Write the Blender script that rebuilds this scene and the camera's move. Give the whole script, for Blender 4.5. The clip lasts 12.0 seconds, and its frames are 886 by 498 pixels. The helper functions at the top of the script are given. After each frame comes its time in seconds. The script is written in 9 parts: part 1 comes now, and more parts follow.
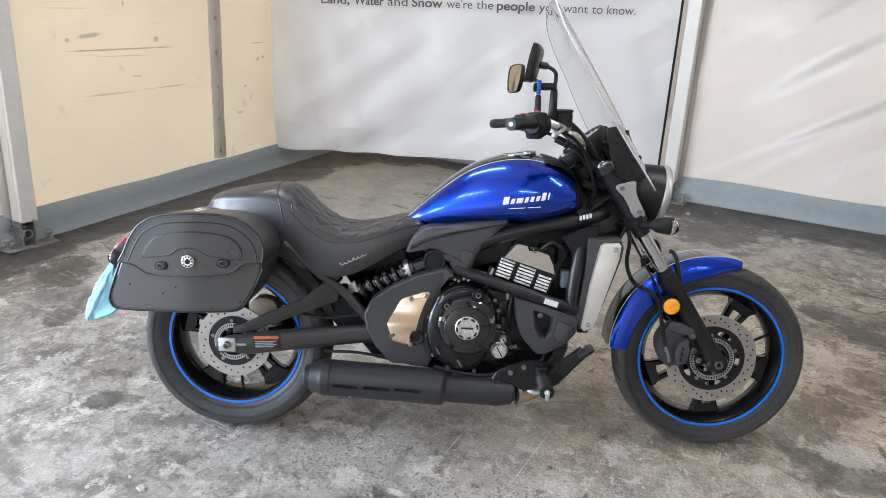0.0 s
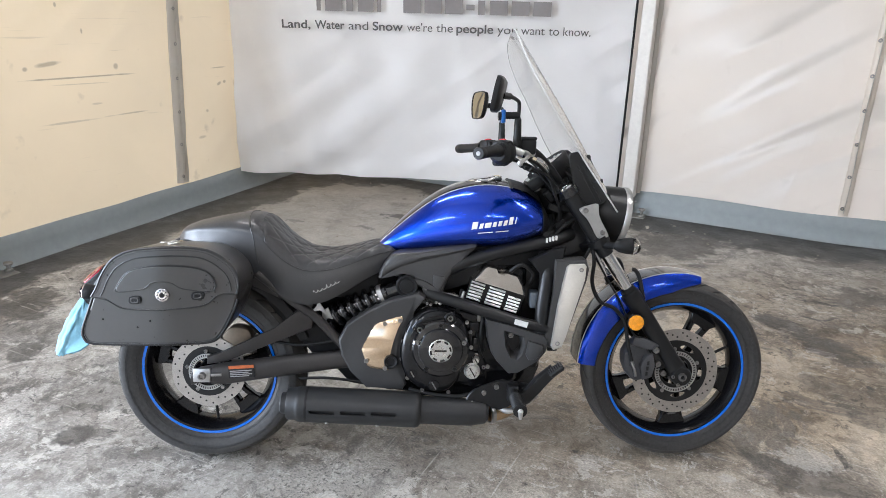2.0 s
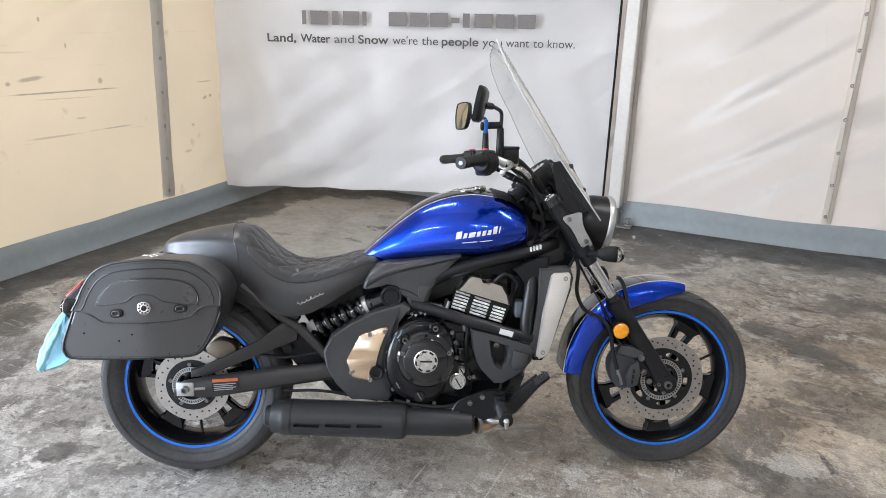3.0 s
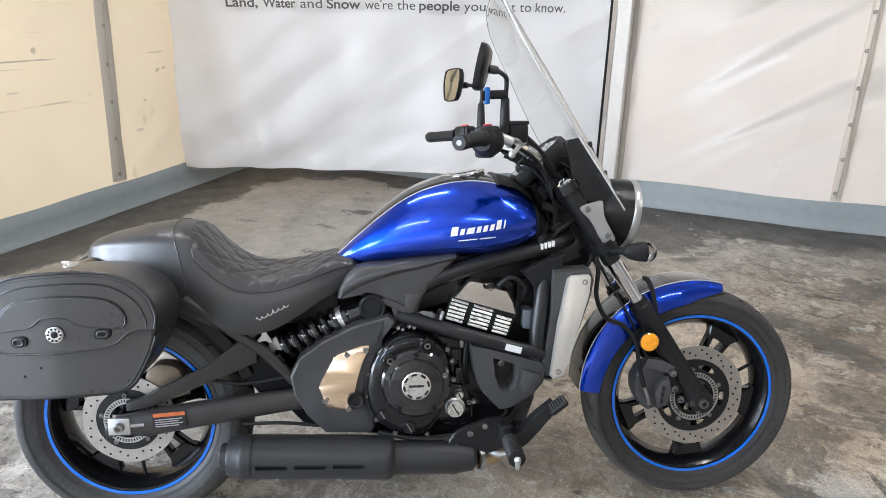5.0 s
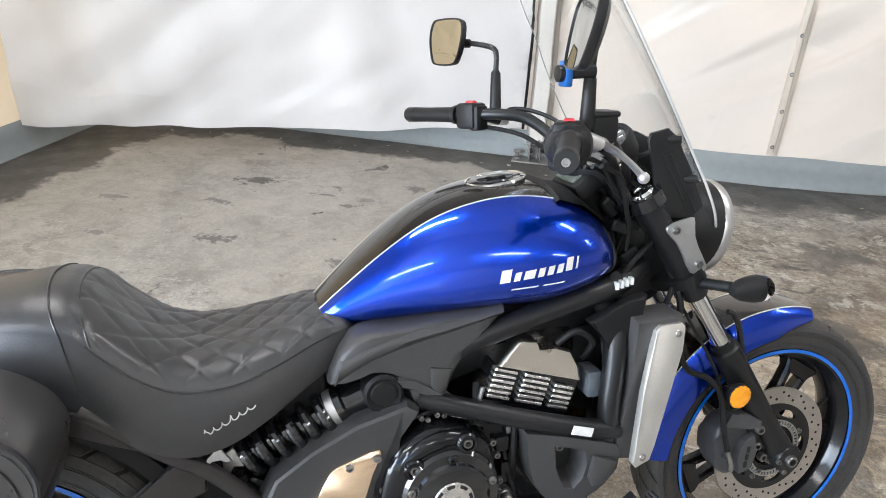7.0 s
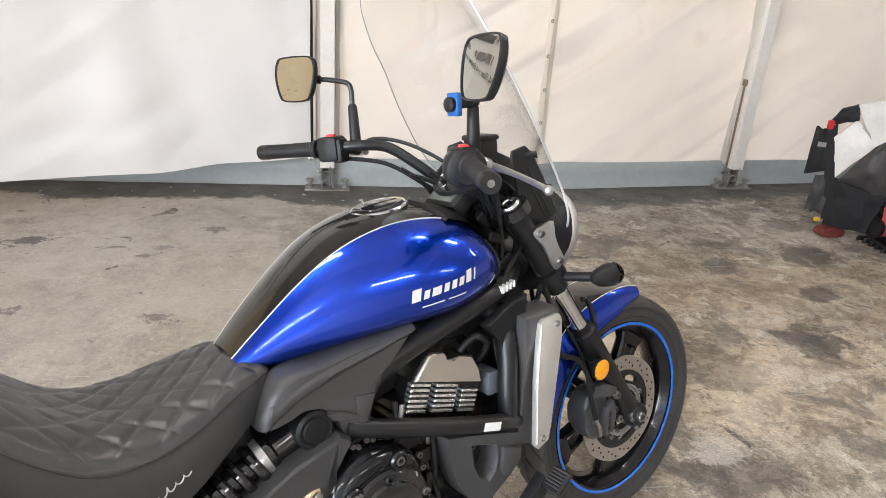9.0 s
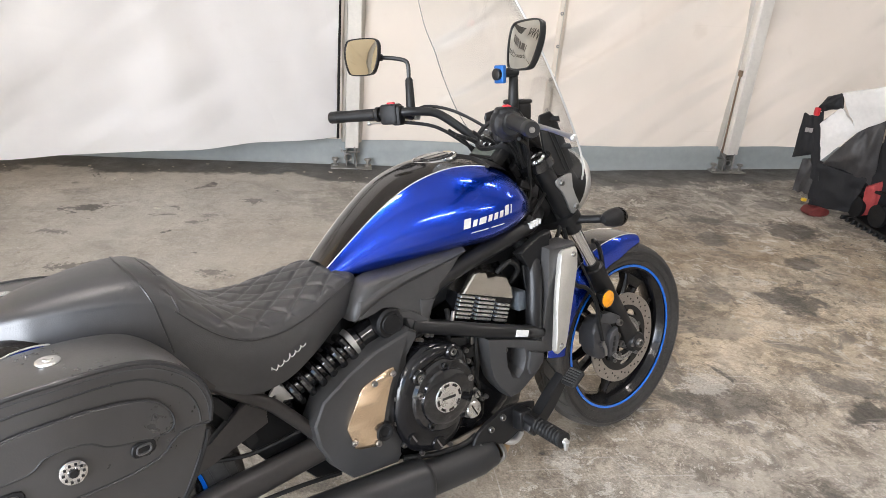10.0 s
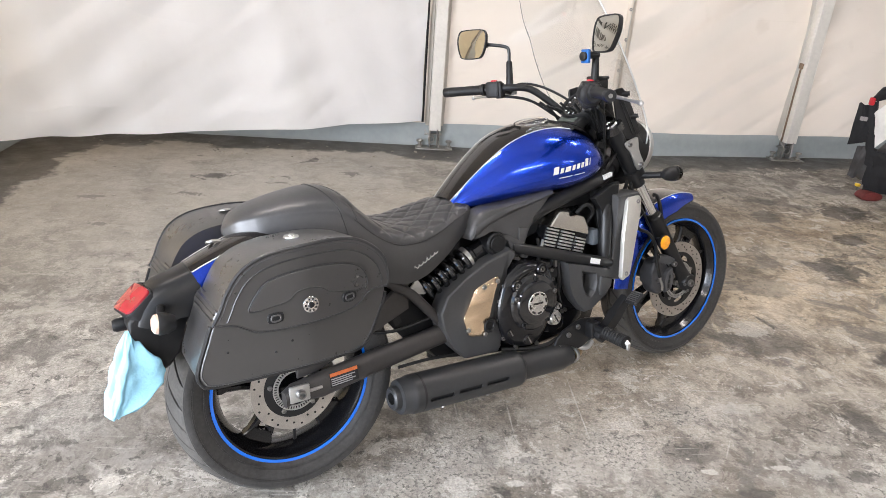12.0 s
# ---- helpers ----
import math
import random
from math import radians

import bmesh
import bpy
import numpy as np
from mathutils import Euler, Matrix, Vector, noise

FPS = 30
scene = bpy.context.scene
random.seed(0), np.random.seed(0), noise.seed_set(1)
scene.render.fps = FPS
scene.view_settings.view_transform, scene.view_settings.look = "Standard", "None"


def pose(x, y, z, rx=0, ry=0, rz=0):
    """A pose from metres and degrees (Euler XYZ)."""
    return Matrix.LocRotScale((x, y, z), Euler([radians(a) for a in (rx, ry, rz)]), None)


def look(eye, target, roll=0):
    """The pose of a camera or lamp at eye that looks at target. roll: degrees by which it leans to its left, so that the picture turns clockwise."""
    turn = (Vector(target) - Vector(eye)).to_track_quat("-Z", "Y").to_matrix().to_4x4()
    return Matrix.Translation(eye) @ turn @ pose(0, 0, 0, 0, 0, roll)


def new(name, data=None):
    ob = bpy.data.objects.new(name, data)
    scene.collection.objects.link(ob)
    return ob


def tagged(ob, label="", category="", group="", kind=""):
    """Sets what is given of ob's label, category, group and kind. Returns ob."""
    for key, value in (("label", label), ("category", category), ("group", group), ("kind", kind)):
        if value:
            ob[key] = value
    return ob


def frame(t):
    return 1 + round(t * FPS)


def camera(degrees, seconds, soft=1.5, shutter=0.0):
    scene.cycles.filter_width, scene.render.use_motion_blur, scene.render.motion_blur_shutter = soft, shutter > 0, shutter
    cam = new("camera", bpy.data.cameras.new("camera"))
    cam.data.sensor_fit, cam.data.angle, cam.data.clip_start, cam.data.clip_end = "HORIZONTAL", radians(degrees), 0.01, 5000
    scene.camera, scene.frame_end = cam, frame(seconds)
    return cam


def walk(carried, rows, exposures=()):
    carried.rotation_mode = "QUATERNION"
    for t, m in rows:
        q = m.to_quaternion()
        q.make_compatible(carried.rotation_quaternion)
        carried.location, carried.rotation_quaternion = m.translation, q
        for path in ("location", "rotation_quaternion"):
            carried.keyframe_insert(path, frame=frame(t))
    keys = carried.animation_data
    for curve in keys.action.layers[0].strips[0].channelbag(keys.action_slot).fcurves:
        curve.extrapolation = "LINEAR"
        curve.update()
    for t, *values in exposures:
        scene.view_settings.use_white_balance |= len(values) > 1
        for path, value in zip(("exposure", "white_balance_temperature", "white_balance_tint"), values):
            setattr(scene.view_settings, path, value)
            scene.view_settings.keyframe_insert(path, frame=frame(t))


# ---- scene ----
cam = camera(65.7, 12.0, 0.65)
PATH = [
    (0, (0.722, -2.06, 1.441), (0.678, -0.191, 0.729), 2.0),
    (0.5, (0.711, -2.065, 1.447), (0.686, -0.201, 0.723), 2.0),
    (1, (0.712, -2.075, 1.475), (0.711, -0.21, 0.751), 1.9),
    (1.5, (0.705, -2.088, 1.483), (0.738, -0.215, 0.784), 1.7),
    (2, (0.696, -2.1, 1.49), (0.758, -0.216, 0.821), 1.5),
    (2.5, (0.707, -2.103, 1.489), (0.787, -0.212, 0.844), 1.4),
    (3, (0.714, -2.103, 1.482), (0.805, -0.208, 0.849), 1.2),
    (3.2, (0.713, -2.103, 1.478), (0.807, -0.206, 0.85), 1.2),
    (4.8, (0.69, -1.76, 1.427), (0.839, 0.111, 0.738), 0.9),
    (5, (0.689, -1.696, 1.41), (0.852, 0.172, 0.712), 1.0),
    (5.5, (0.656, -1.533, 1.393), (0.836, 0.309, 0.634), 1.6),
    (6, (0.57, -1.351, 1.385), (0.857, 0.456, 0.575), 2.2),
    (6.5, (0.516, -1.17, 1.37), (0.983, 0.58, 0.522), 2.9),
    (6.7, (0.489, -1.096, 1.373), (0.994, 0.637, 0.512), 3.2),
    (8.3, (0.286, -0.87, 1.412), (1.174, 0.734, 0.613), 3.7),
    (8.5, (0.274, -0.879, 1.411), (1.288, 0.662, 0.638), 3.4),
    (9, (0.197, -0.95, 1.393), (1.346, 0.504, 0.639), 4.0),
    (9.5, (0.051, -1.084, 1.385), (1.211, 0.361, 0.632), 4.3),
    (10, (-0.12, -1.197, 1.403), (1.025, 0.25, 0.632), 4.6),
    (10.5, (-0.315, -1.305, 1.394), (0.829, 0.14, 0.618), 4.6),
    (11, (-0.423, -1.4, 1.412), (0.718, 0.04, 0.623), 4.4),
    (11.5, (-0.479, -1.495, 1.413), (0.621, -0.027, 0.616), 4.3),
    (12, (-0.538, -1.571, 1.434), (0.469, -0.036, 0.641), 4.2),
]
LIGHT = [(0, 1.26, 5980, 14), (3, 1.28, 6000, 15), (5, 1.42, 6000, 14), (6.5, 1.63, 6000, 13), (8.5, 1.53, 6520, 15), (12, 1.51, 6470, 17)]
walk(cam, [(t, look(eye, target, roll)) for t, eye, target, roll in PATH], LIGHT)

# ---- light: daylight through the fabric roof and walls, and the open bay ----
world = bpy.data.worlds.new("daylight")
scene.world = world
world.use_nodes = True
wn = world.node_tree.nodes
sky = wn.new("ShaderNodeTexSky")
sky.sky_type = "NISHITA"
sky.sun_disc = False
sky.sun_elevation, sky.sun_rotation = radians(45), radians(-27)
wn["Background"].inputs["Strength"].default_value = 0.15
world.node_tree.links.new(sky.outputs[0], wn["Background"].inputs["Color"])
sun = new("sun", bpy.data.lights.new("sun", "SUN"))
sun.data.energy, sun.data.angle, sun.data.color = 4.0, radians(0.6), (1.0, 0.93, 0.82)
sun.matrix_world = look((-4, 8, 9), (0, 0, 0))
bay = new("open_bay_daylight", bpy.data.lights.new("open_bay_daylight", "AREA"))
bay.data.shape, bay.data.size, bay.data.size_y = "RECTANGLE", 4.5, 2.4
bay.data.energy, bay.data.color = 215.0, (0.86, 0.945, 1.0)


# ---- materials ----
def shader(name, colour, rough=0.5, metal=0.0, vary=0.15, scale=12.0, bump=0.0, bump_scale=200.0, coat=0.0, spec=0.5, rough_vary=0.1):
    """A principled surface with mottling at two scales and a fine relief."""
    m = bpy.data.materials.new(name)
    m.use_nodes = True
    nt = m.node_tree
    b = nt.nodes["Principled BSDF"]
    b.inputs["Metallic"].default_value = metal
    b.inputs["Specular IOR Level"].default_value = spec
    if coat:
        b.inputs["Coat Weight"].default_value = coat
        b.inputs["Coat Roughness"].default_value = 0.03
    co = nt.nodes.new("ShaderNodeTexCoord")
    n1 = nt.nodes.new("ShaderNodeTexNoise")
    n1.inputs["Scale"].default_value, n1.inputs["Detail"].default_value = scale, 5
    n2 = nt.nodes.new("ShaderNodeTexNoise")
    n2.inputs["Scale"].default_value, n2.inputs["Detail"].default_value = scale * 9, 3
    mix = nt.nodes.new("ShaderNodeMath")
    mix.operation = "ADD"
    nt.links.new(co.outputs["Object"], n1.inputs["Vector"])
    nt.links.new(co.outputs["Object"], n2.inputs["Vector"])
    nt.links.new(n1.outputs["Fac"], mix.inputs[0])
    nt.links.new(n2.outputs["Fac"], mix.inputs[1])
    ramp = nt.nodes.new("ShaderNodeMapRange")
    ramp.inputs[1].default_value, ramp.inputs[2].default_value = 0.6, 1.4
    ramp.inputs[3].default_value, ramp.inputs[4].default_value = 1 - vary, 1 + vary
    nt.links.new(mix.outputs[0], ramp.inputs[0])
    mul = nt.nodes.new("ShaderNodeVectorMath")
    mul.operation = "SCALE"
    mul.inputs[0].default_value = colour
    nt.links.new(ramp.outputs[0], mul.inputs["Scale"])
    nt.links.new(mul.outputs[0], b.inputs["Base Color"])
    rr = nt.nodes.new("ShaderNodeMapRange")
    rr.inputs[1].default_value, rr.inputs[2].default_value = 0.6, 1.4
    rr.inputs[3].default_value, rr.inputs[4].default_value = max(0.02, rough - rough_vary * rough), rough + rough_vary * rough
    nt.links.new(mix.outputs[0], rr.inputs[0])
    nt.links.new(rr.outputs[0], b.inputs["Roughness"])
    if bump:
        n3 = nt.nodes.new("ShaderNodeTexNoise")
        n3.inputs["Scale"].default_value, n3.inputs["Detail"].default_value = bump_scale, 4
        nt.links.new(co.outputs["Object"], n3.inputs["Vector"])
        bp = nt.nodes.new("ShaderNodeBump")
        bp.inputs["Strength"].default_value, bp.inputs["Distance"].default_value = bump, 0.002
        nt.links.new(n3.outputs["Fac"], bp.inputs["Height"])
        nt.links.new(bp.outputs[0], b.inputs["Normal"])
    return m


# Scuffs on the cream wall: place along it and height, half lengths, turn, depth of tone.
SCUFFS = [(-2.46, 1.02, 0.43, 0.007, -1, 0.7),
          (-2.46, 0.98, 0.2, 0.005, -2, 0.35),
          (-2.58, 0.76, 0.2, 0.008, -1, 0.4),
          (-2.1, 0.76, 0.19, 0.007, 0, 0.5),
          (-2.65, 1.11, 0.09, 0.016, 5, 0.6),
          (-2.81, 1.09, 0.02, 0.016, 8, 0.6),
          (-2.19, 1.07, 0.02, 0.022, -8, 0.6),
          (-2.4, 1.29, 0.01, 0.022, 0, 0.6),
          (-2.56, 1.44, 0.01, 0.016, 0, 0.6),
          (-1.27, 1.0, 0.1, 0.006, 0, 0.5),
          (-1.25, 0.88, 0.03, 0.014, 22, 0.6),
          (-1.19, 0.89, 0.02, 0.014, 7, 0.6),
          (-1.4, 0.69, 0.02, 0.016, -20, 0.5),
          (-1.47, 0.5, 0.05, 0.014, 0, 0.4),
          (-2.37, 0.85, 0.04, 0.006, -2, 0.35)]


def fabric(name, colour, through_share, stain=(0.30, 0.24, 0.16), stain_amount=0.5, seed=0.0, marks=(), fold=0.06, crease=0.25):
    """Coated tent cloth: part of the light passes through it; faint dirt streaks and specks."""
    m = bpy.data.materials.new(name)
    m.use_nodes = True
    nt = m.node_tree
    out = nt.nodes["Material Output"]
    nt.nodes.remove(nt.nodes["Principled BSDF"])
    co = nt.nodes.new("ShaderNodeTexCoord")
    mp = nt.nodes.new("ShaderNodeMapping")
    mp.inputs["Location"].default_value = (seed, seed * 2, seed)
    nt.links.new(co.outputs["Object"], mp.inputs[0])
    big = nt.nodes.new("ShaderNodeTexNoise")
    big.inputs["Scale"].default_value, big.inputs["Detail"].default_value = 1.1, 6
    nt.links.new(mp.outputs[0], big.inputs["Vector"])
    spots = nt.nodes.new("ShaderNodeTexNoise")
    spots.inputs["Scale"].default_value, spots.inputs["Detail"].default_value = 5.5, 4
    nt.links.new(mp.outputs[0], spots.inputs["Vector"])
    st = nt.nodes.new("ShaderNodeMapping")
    st.inputs["Scale"].default_value = (1.3, 1.3, 26)
    nt.links.new(mp.outputs[0], st.inputs[0])
    streak = nt.nodes.new("ShaderNodeTexNoise")
    streak.inputs["Scale"].default_value, streak.inputs["Detail"].default_value = 1.6, 3
    nt.links.new(st.outputs[0], streak.inputs["Vector"])

    def band(socket, lo, hi):
        r = nt.nodes.new("ShaderNodeMapRange")
        r.inputs[1].default_value, r.inputs[2].default_value = lo, hi
        nt.links.new(socket, r.inputs[0])
        return r.outputs[0]

    def math_(op, a, b):
        n = nt.nodes.new("ShaderNodeMath")
        n.operation = op
        for s, v in zip(n.inputs, (a, b)):
            if isinstance(v, (int, float)):
                s.default_value = v
            else:
                nt.links.new(v, s)
        return n.outputs[0]

    dirt = math_("ADD", math_("MULTIPLY", band(spots.outputs["Fac"], 0.66, 0.78), 0.9), math_("MULTIPLY", band(streak.outputs["Fac"], 0.68, 0.76), 0.5))
    dirt = math_("MINIMUM", math_("MULTIPLY", dirt, stain_amount), 0.85)
    for along_, high_, half_, thick_, turn_, deep_ in marks:
        mk = nt.nodes.new("ShaderNodeMapping")
        mk.vector_type = "TEXTURE"
        mk.inputs["Location"].default_value = (0, along_, high_)
        mk.inputs["Rotation"].default_value = (radians(turn_), 0, 0)
        mk.inputs["Scale"].default_value = (1.0, half_, thick_)
        nt.links.new(co.outputs["Object"], mk.inputs[0])
        ln = nt.nodes.new("ShaderNodeVectorMath")
        ln.operation = "LENGTH"
        nt.links.new(mk.outputs[0], ln.inputs[0])
        rim = math_("ADD", ln.outputs["Value"], math_("MULTIPLY", math_("SUBTRACT", spots.outputs["Fac"], 0.5), 1.6))
        dirt = math_("MAXIMUM", dirt, math_("MULTIPLY", band(rim, 1.0, 0.5), deep_))
    tone = nt.nodes.new("ShaderNodeVectorMath")
    tone.operation = "SCALE"
    tone.inputs[0].default_value = colour
    rr = nt.nodes.new("ShaderNodeMapRange")
    rr.inputs[1].default_value, rr.inputs[2].default_value = 0.3, 0.7
    rr.inputs[3].default_value, rr.inputs[4].default_value = 0.93, 1.04
    nt.links.new(big.outputs["Fac"], rr.inputs[0])
    nt.links.new(rr.outputs[0], tone.inputs["Scale"])
    mix = nt.nodes.new("ShaderNodeMix")
    mix.data_type = "RGBA"
    nt.links.new(dirt, mix.inputs["Factor"])
    nt.links.new(tone.outputs[0], mix.inputs["A"])
    mix.inputs["B"].default_value = (*stain, 1)
    dif, tra, gl = nt.nodes.new("ShaderNodeBsdfDiffuse"), nt.nodes.new("ShaderNodeBsdfTranslucent"), nt.nodes.new("ShaderNodeBsdfGlossy")
    gl.inputs["Roughness"].default_value = 0.35
    gl.inputs["Color"].default_value = (0.9, 0.9, 0.9, 1)
    nt.links.new(mix.outputs["Result"], dif.inputs[0])
    nt.links.new(mix.outputs["Result"], tra.inputs[0])
    a, b = nt.nodes.new("ShaderNodeMixShader"), nt.nodes.new("ShaderNodeMixShader")
    a.inputs[0].default_value, b.inputs[0].default_value = through_share, 0.04
    nt.links.new(dif.outputs[0], a.inputs[1])
    nt.links.new(tra.outputs[0], a.inputs[2])
    nt.links.new(a.outputs[0], b.inputs[1])
    nt.links.new(gl.outputs[0], b.inputs[2])
    fine = nt.nodes.new("ShaderNodeTexNoise")
    fine.inputs["Scale"].default_value, fine.inputs["Detail"].default_value = 7.0, 5
    nt.links.new(mp.outputs[0], fine.inputs["Vector"])
    bp = nt.nodes.new("ShaderNodeBump")
    bp.inputs["Strength"].default_value, bp.inputs["Distance"].default_value = crease, 0.02
    nt.links.new(fine.outputs["Fac"], bp.inputs["Height"])
    # slack folds, slanting and uneven in strength
    tilt = nt.nodes.new("ShaderNodeMapping")
    tilt.inputs["Rotation"].default_value = (radians(-32), radians(28), 0)
    nt.links.new(mp.outputs[0], tilt.inputs[0])
    sl = nt.nodes.new("ShaderNodeMapping")
    sl.inputs["Scale"].default_value = (0.50, 0.50, 3.6)
    nt.links.new(tilt.outputs[0], sl.inputs[0])
    folds = nt.nodes.new("ShaderNodeTexNoise")
    folds.inputs["Scale"].default_value, folds.inputs["Detail"].default_value, folds.inputs["Distortion"].default_value = 1.45, 0.5, 0.30
    nt.links.new(sl.outputs[0], folds.inputs["Vector"])
    loose = nt.nodes.new("ShaderNodeTexNoise")
    loose.inputs["Scale"].default_value, loose.inputs["Detail"].default_value = 0.9, 0.0
    nt.links.new(mp.outputs[0], loose.inputs["Vector"])
    slack = math_("MULTIPLY", folds.outputs["Fac"], band(loose.outputs["Fac"], 0.30, 0.58))
    bp2 = nt.nodes.new("ShaderNodeBump")
    bp2.inputs["Strength"].default_value, bp2.inputs["Distance"].default_value = 1.0, fold
    nt.links.new(slack, bp2.inputs["Height"])
    nt.links.new(bp.outputs[0], bp2.inputs["Normal"])
    bp = bp2
    for s in (dif, tra, gl):
        nt.links.new(bp.outputs[0], s.inputs["Normal"])
    nt.links.new(b.outputs[0], out.inputs[0])
    return m


# Dark stains on the slab: place along and out from the far wall, half lengths, turn, depth of tone.
GEAR_STAINS = [(5.0, 2.18, 0.18, 0.15, -43, 0.9),
               (5.34, 1.72, 0.1, 0.1, -58, 0.8),
               (4.71, 3.06, 0.07, 0.13, -51, 0.95),
               (4.46, 2.37, 0.19, 0.17, -11, 0.45),
               (5.13, 1.05, 0.12, 0.09, -7, 0.8),
               (4.98, 1.38, 0.1, 0.13, -19, 0.8),
               (5.8, 0.7, 0.15, 0.11, -5, 0.7),
               (5.61, 1.22, 0.21, 0.15, -3, 0.8),
               (4.45, 1.07, 0.19, 0.21, -50, 0.75),
               (4.51, 0.27, 0.15, 0.2, -13, 0.6),
               (4.35, 2.32, 0.2, 0.13, -53, 0.5),
               (4.47, 0.35, 0.2, 0.26, -60, 0.6),
               (4.43, 2.35, 0.16, 0.12, -20, 0.5)]
BIKE_STAINS = [(4.19, 2.98, 0.22, 0.09, -9, 0.6),
               (4.19, 2.25, 0.08, 0.09, -21, 0.5),
               (3.55, 0.99, 0.1, 0.05, 24, 0.8),
               (1.81, 4.01, 0.07, 0.06, 53, 0.9),
               (0.6, 3.38, 0.15, 0.26, 62, 0.85),
               (1.07, 3.72, 0.08, 0.11, 44, 0.8),
               (0.92, 3.52, 0.16, 0.18, 81, 0.5),
               (3.36, 0.62, 0.3, 0.42, -30, 0.8),
               (4.02, 1.63, 0.15, 0.08, -17, 0.85),
               (4.25, 1.86, 0.17, 0.12, -27, 0.8),
               (1.72, 3.62, 0.34, 0.28, 10, 0.42),
               (3.557, 3.690, 0.13, 0.06, 2, 0.55),
               (3.743, 3.869, 0.055, 0.025, 0, 0.75),
               (4.101, 3.792, 0.045, 0.03, 0, 0.75),
               (3.037, 3.741, 0.035, 0.018, 0, 0.8),
               (4.280, 3.532, 0.07, 0.10, 3, 0.7)]
FAR_MARKS = [(1.415, 1.06, 0.13, 0.06, 10, 0.95),
             (1.36, 1.42, 0.1, 0.035, -5, 0.7),
             (2.02, 1.25, 0.07, 0.03, 20, 0.75),
             (2.3, 0.88, 0.07, 0.06, 0, 0.75),
             (2.08, 1.14, 0.05, 0.03, 0, 0.6),
             (1.58, 1.84, 0.1, 0.05, 15, 0.8),
             (2.22, 1.91, 0.09, 0.04, -10, 0.7),
             (0.85, 1.55, 0.1, 0.04, 20, 0.6),
             (1.05, 1.95, 0.06, 0.03, 0, 0.6)]
# Thin pale scrapes, pitted patches and pale chips, placed the same way.
SCRAPES = [(3.011, 3.522, 0.092, 91, 0.6),
           (3.262, 3.461, 0.190, 90, 0.8),
           (3.670, 3.315, 0.097, -72, 0.6),
           (3.470, 3.504, 0.055, 90, 0.5),
           (2.831, 3.514, 0.080, -85, 0.5),
           (2.981, 3.696, 0.077, -83, 0.5),
           (3.718, 3.666, 0.056, -121, 0.45),
           (3.723, 3.249, 0.030, -20, 0.6),
           (3.202, 3.803, 0.020, 12, 0.6)]
PITTED = [(3.334, 3.688, 0.15, 0.12, 0),
          (3.072, 3.757, 0.11, 0.08, 0),
          (3.515, 3.824, 0.11, 0.08, 0),
          (3.625, 3.488, 0.13, 0.07, 0),
          (2.75, 3.80, 0.26, 0.17, 20)]
CHIPS = [(2.981, 3.841, 0.033, 0.016, 0, 0.8),
         (3.609, 3.777, 0.026, 0.018, 0, 0.8),
         (3.850, 3.754, 0.050, 0.014, 0, 0.8),
         (4.178, 2.856, 0.11, 0.09, 33, 0.6),
         (3.928, 3.117, 0.033, 0.024, 35, 0.8),
         (3.477, 3.255, 0.065, 0.035, 33, 0.45),
         (2.808, 3.862, 0.055, 0.048, 0, 0.7),
         (3.847, 3.447, 0.10, 0.037, 3, 0.5),
         (3.228, 3.427, 0.046, 0.018, 3, 0.7),
         (3.963, 3.762, 0.07, 0.046, 0, 0.5)]


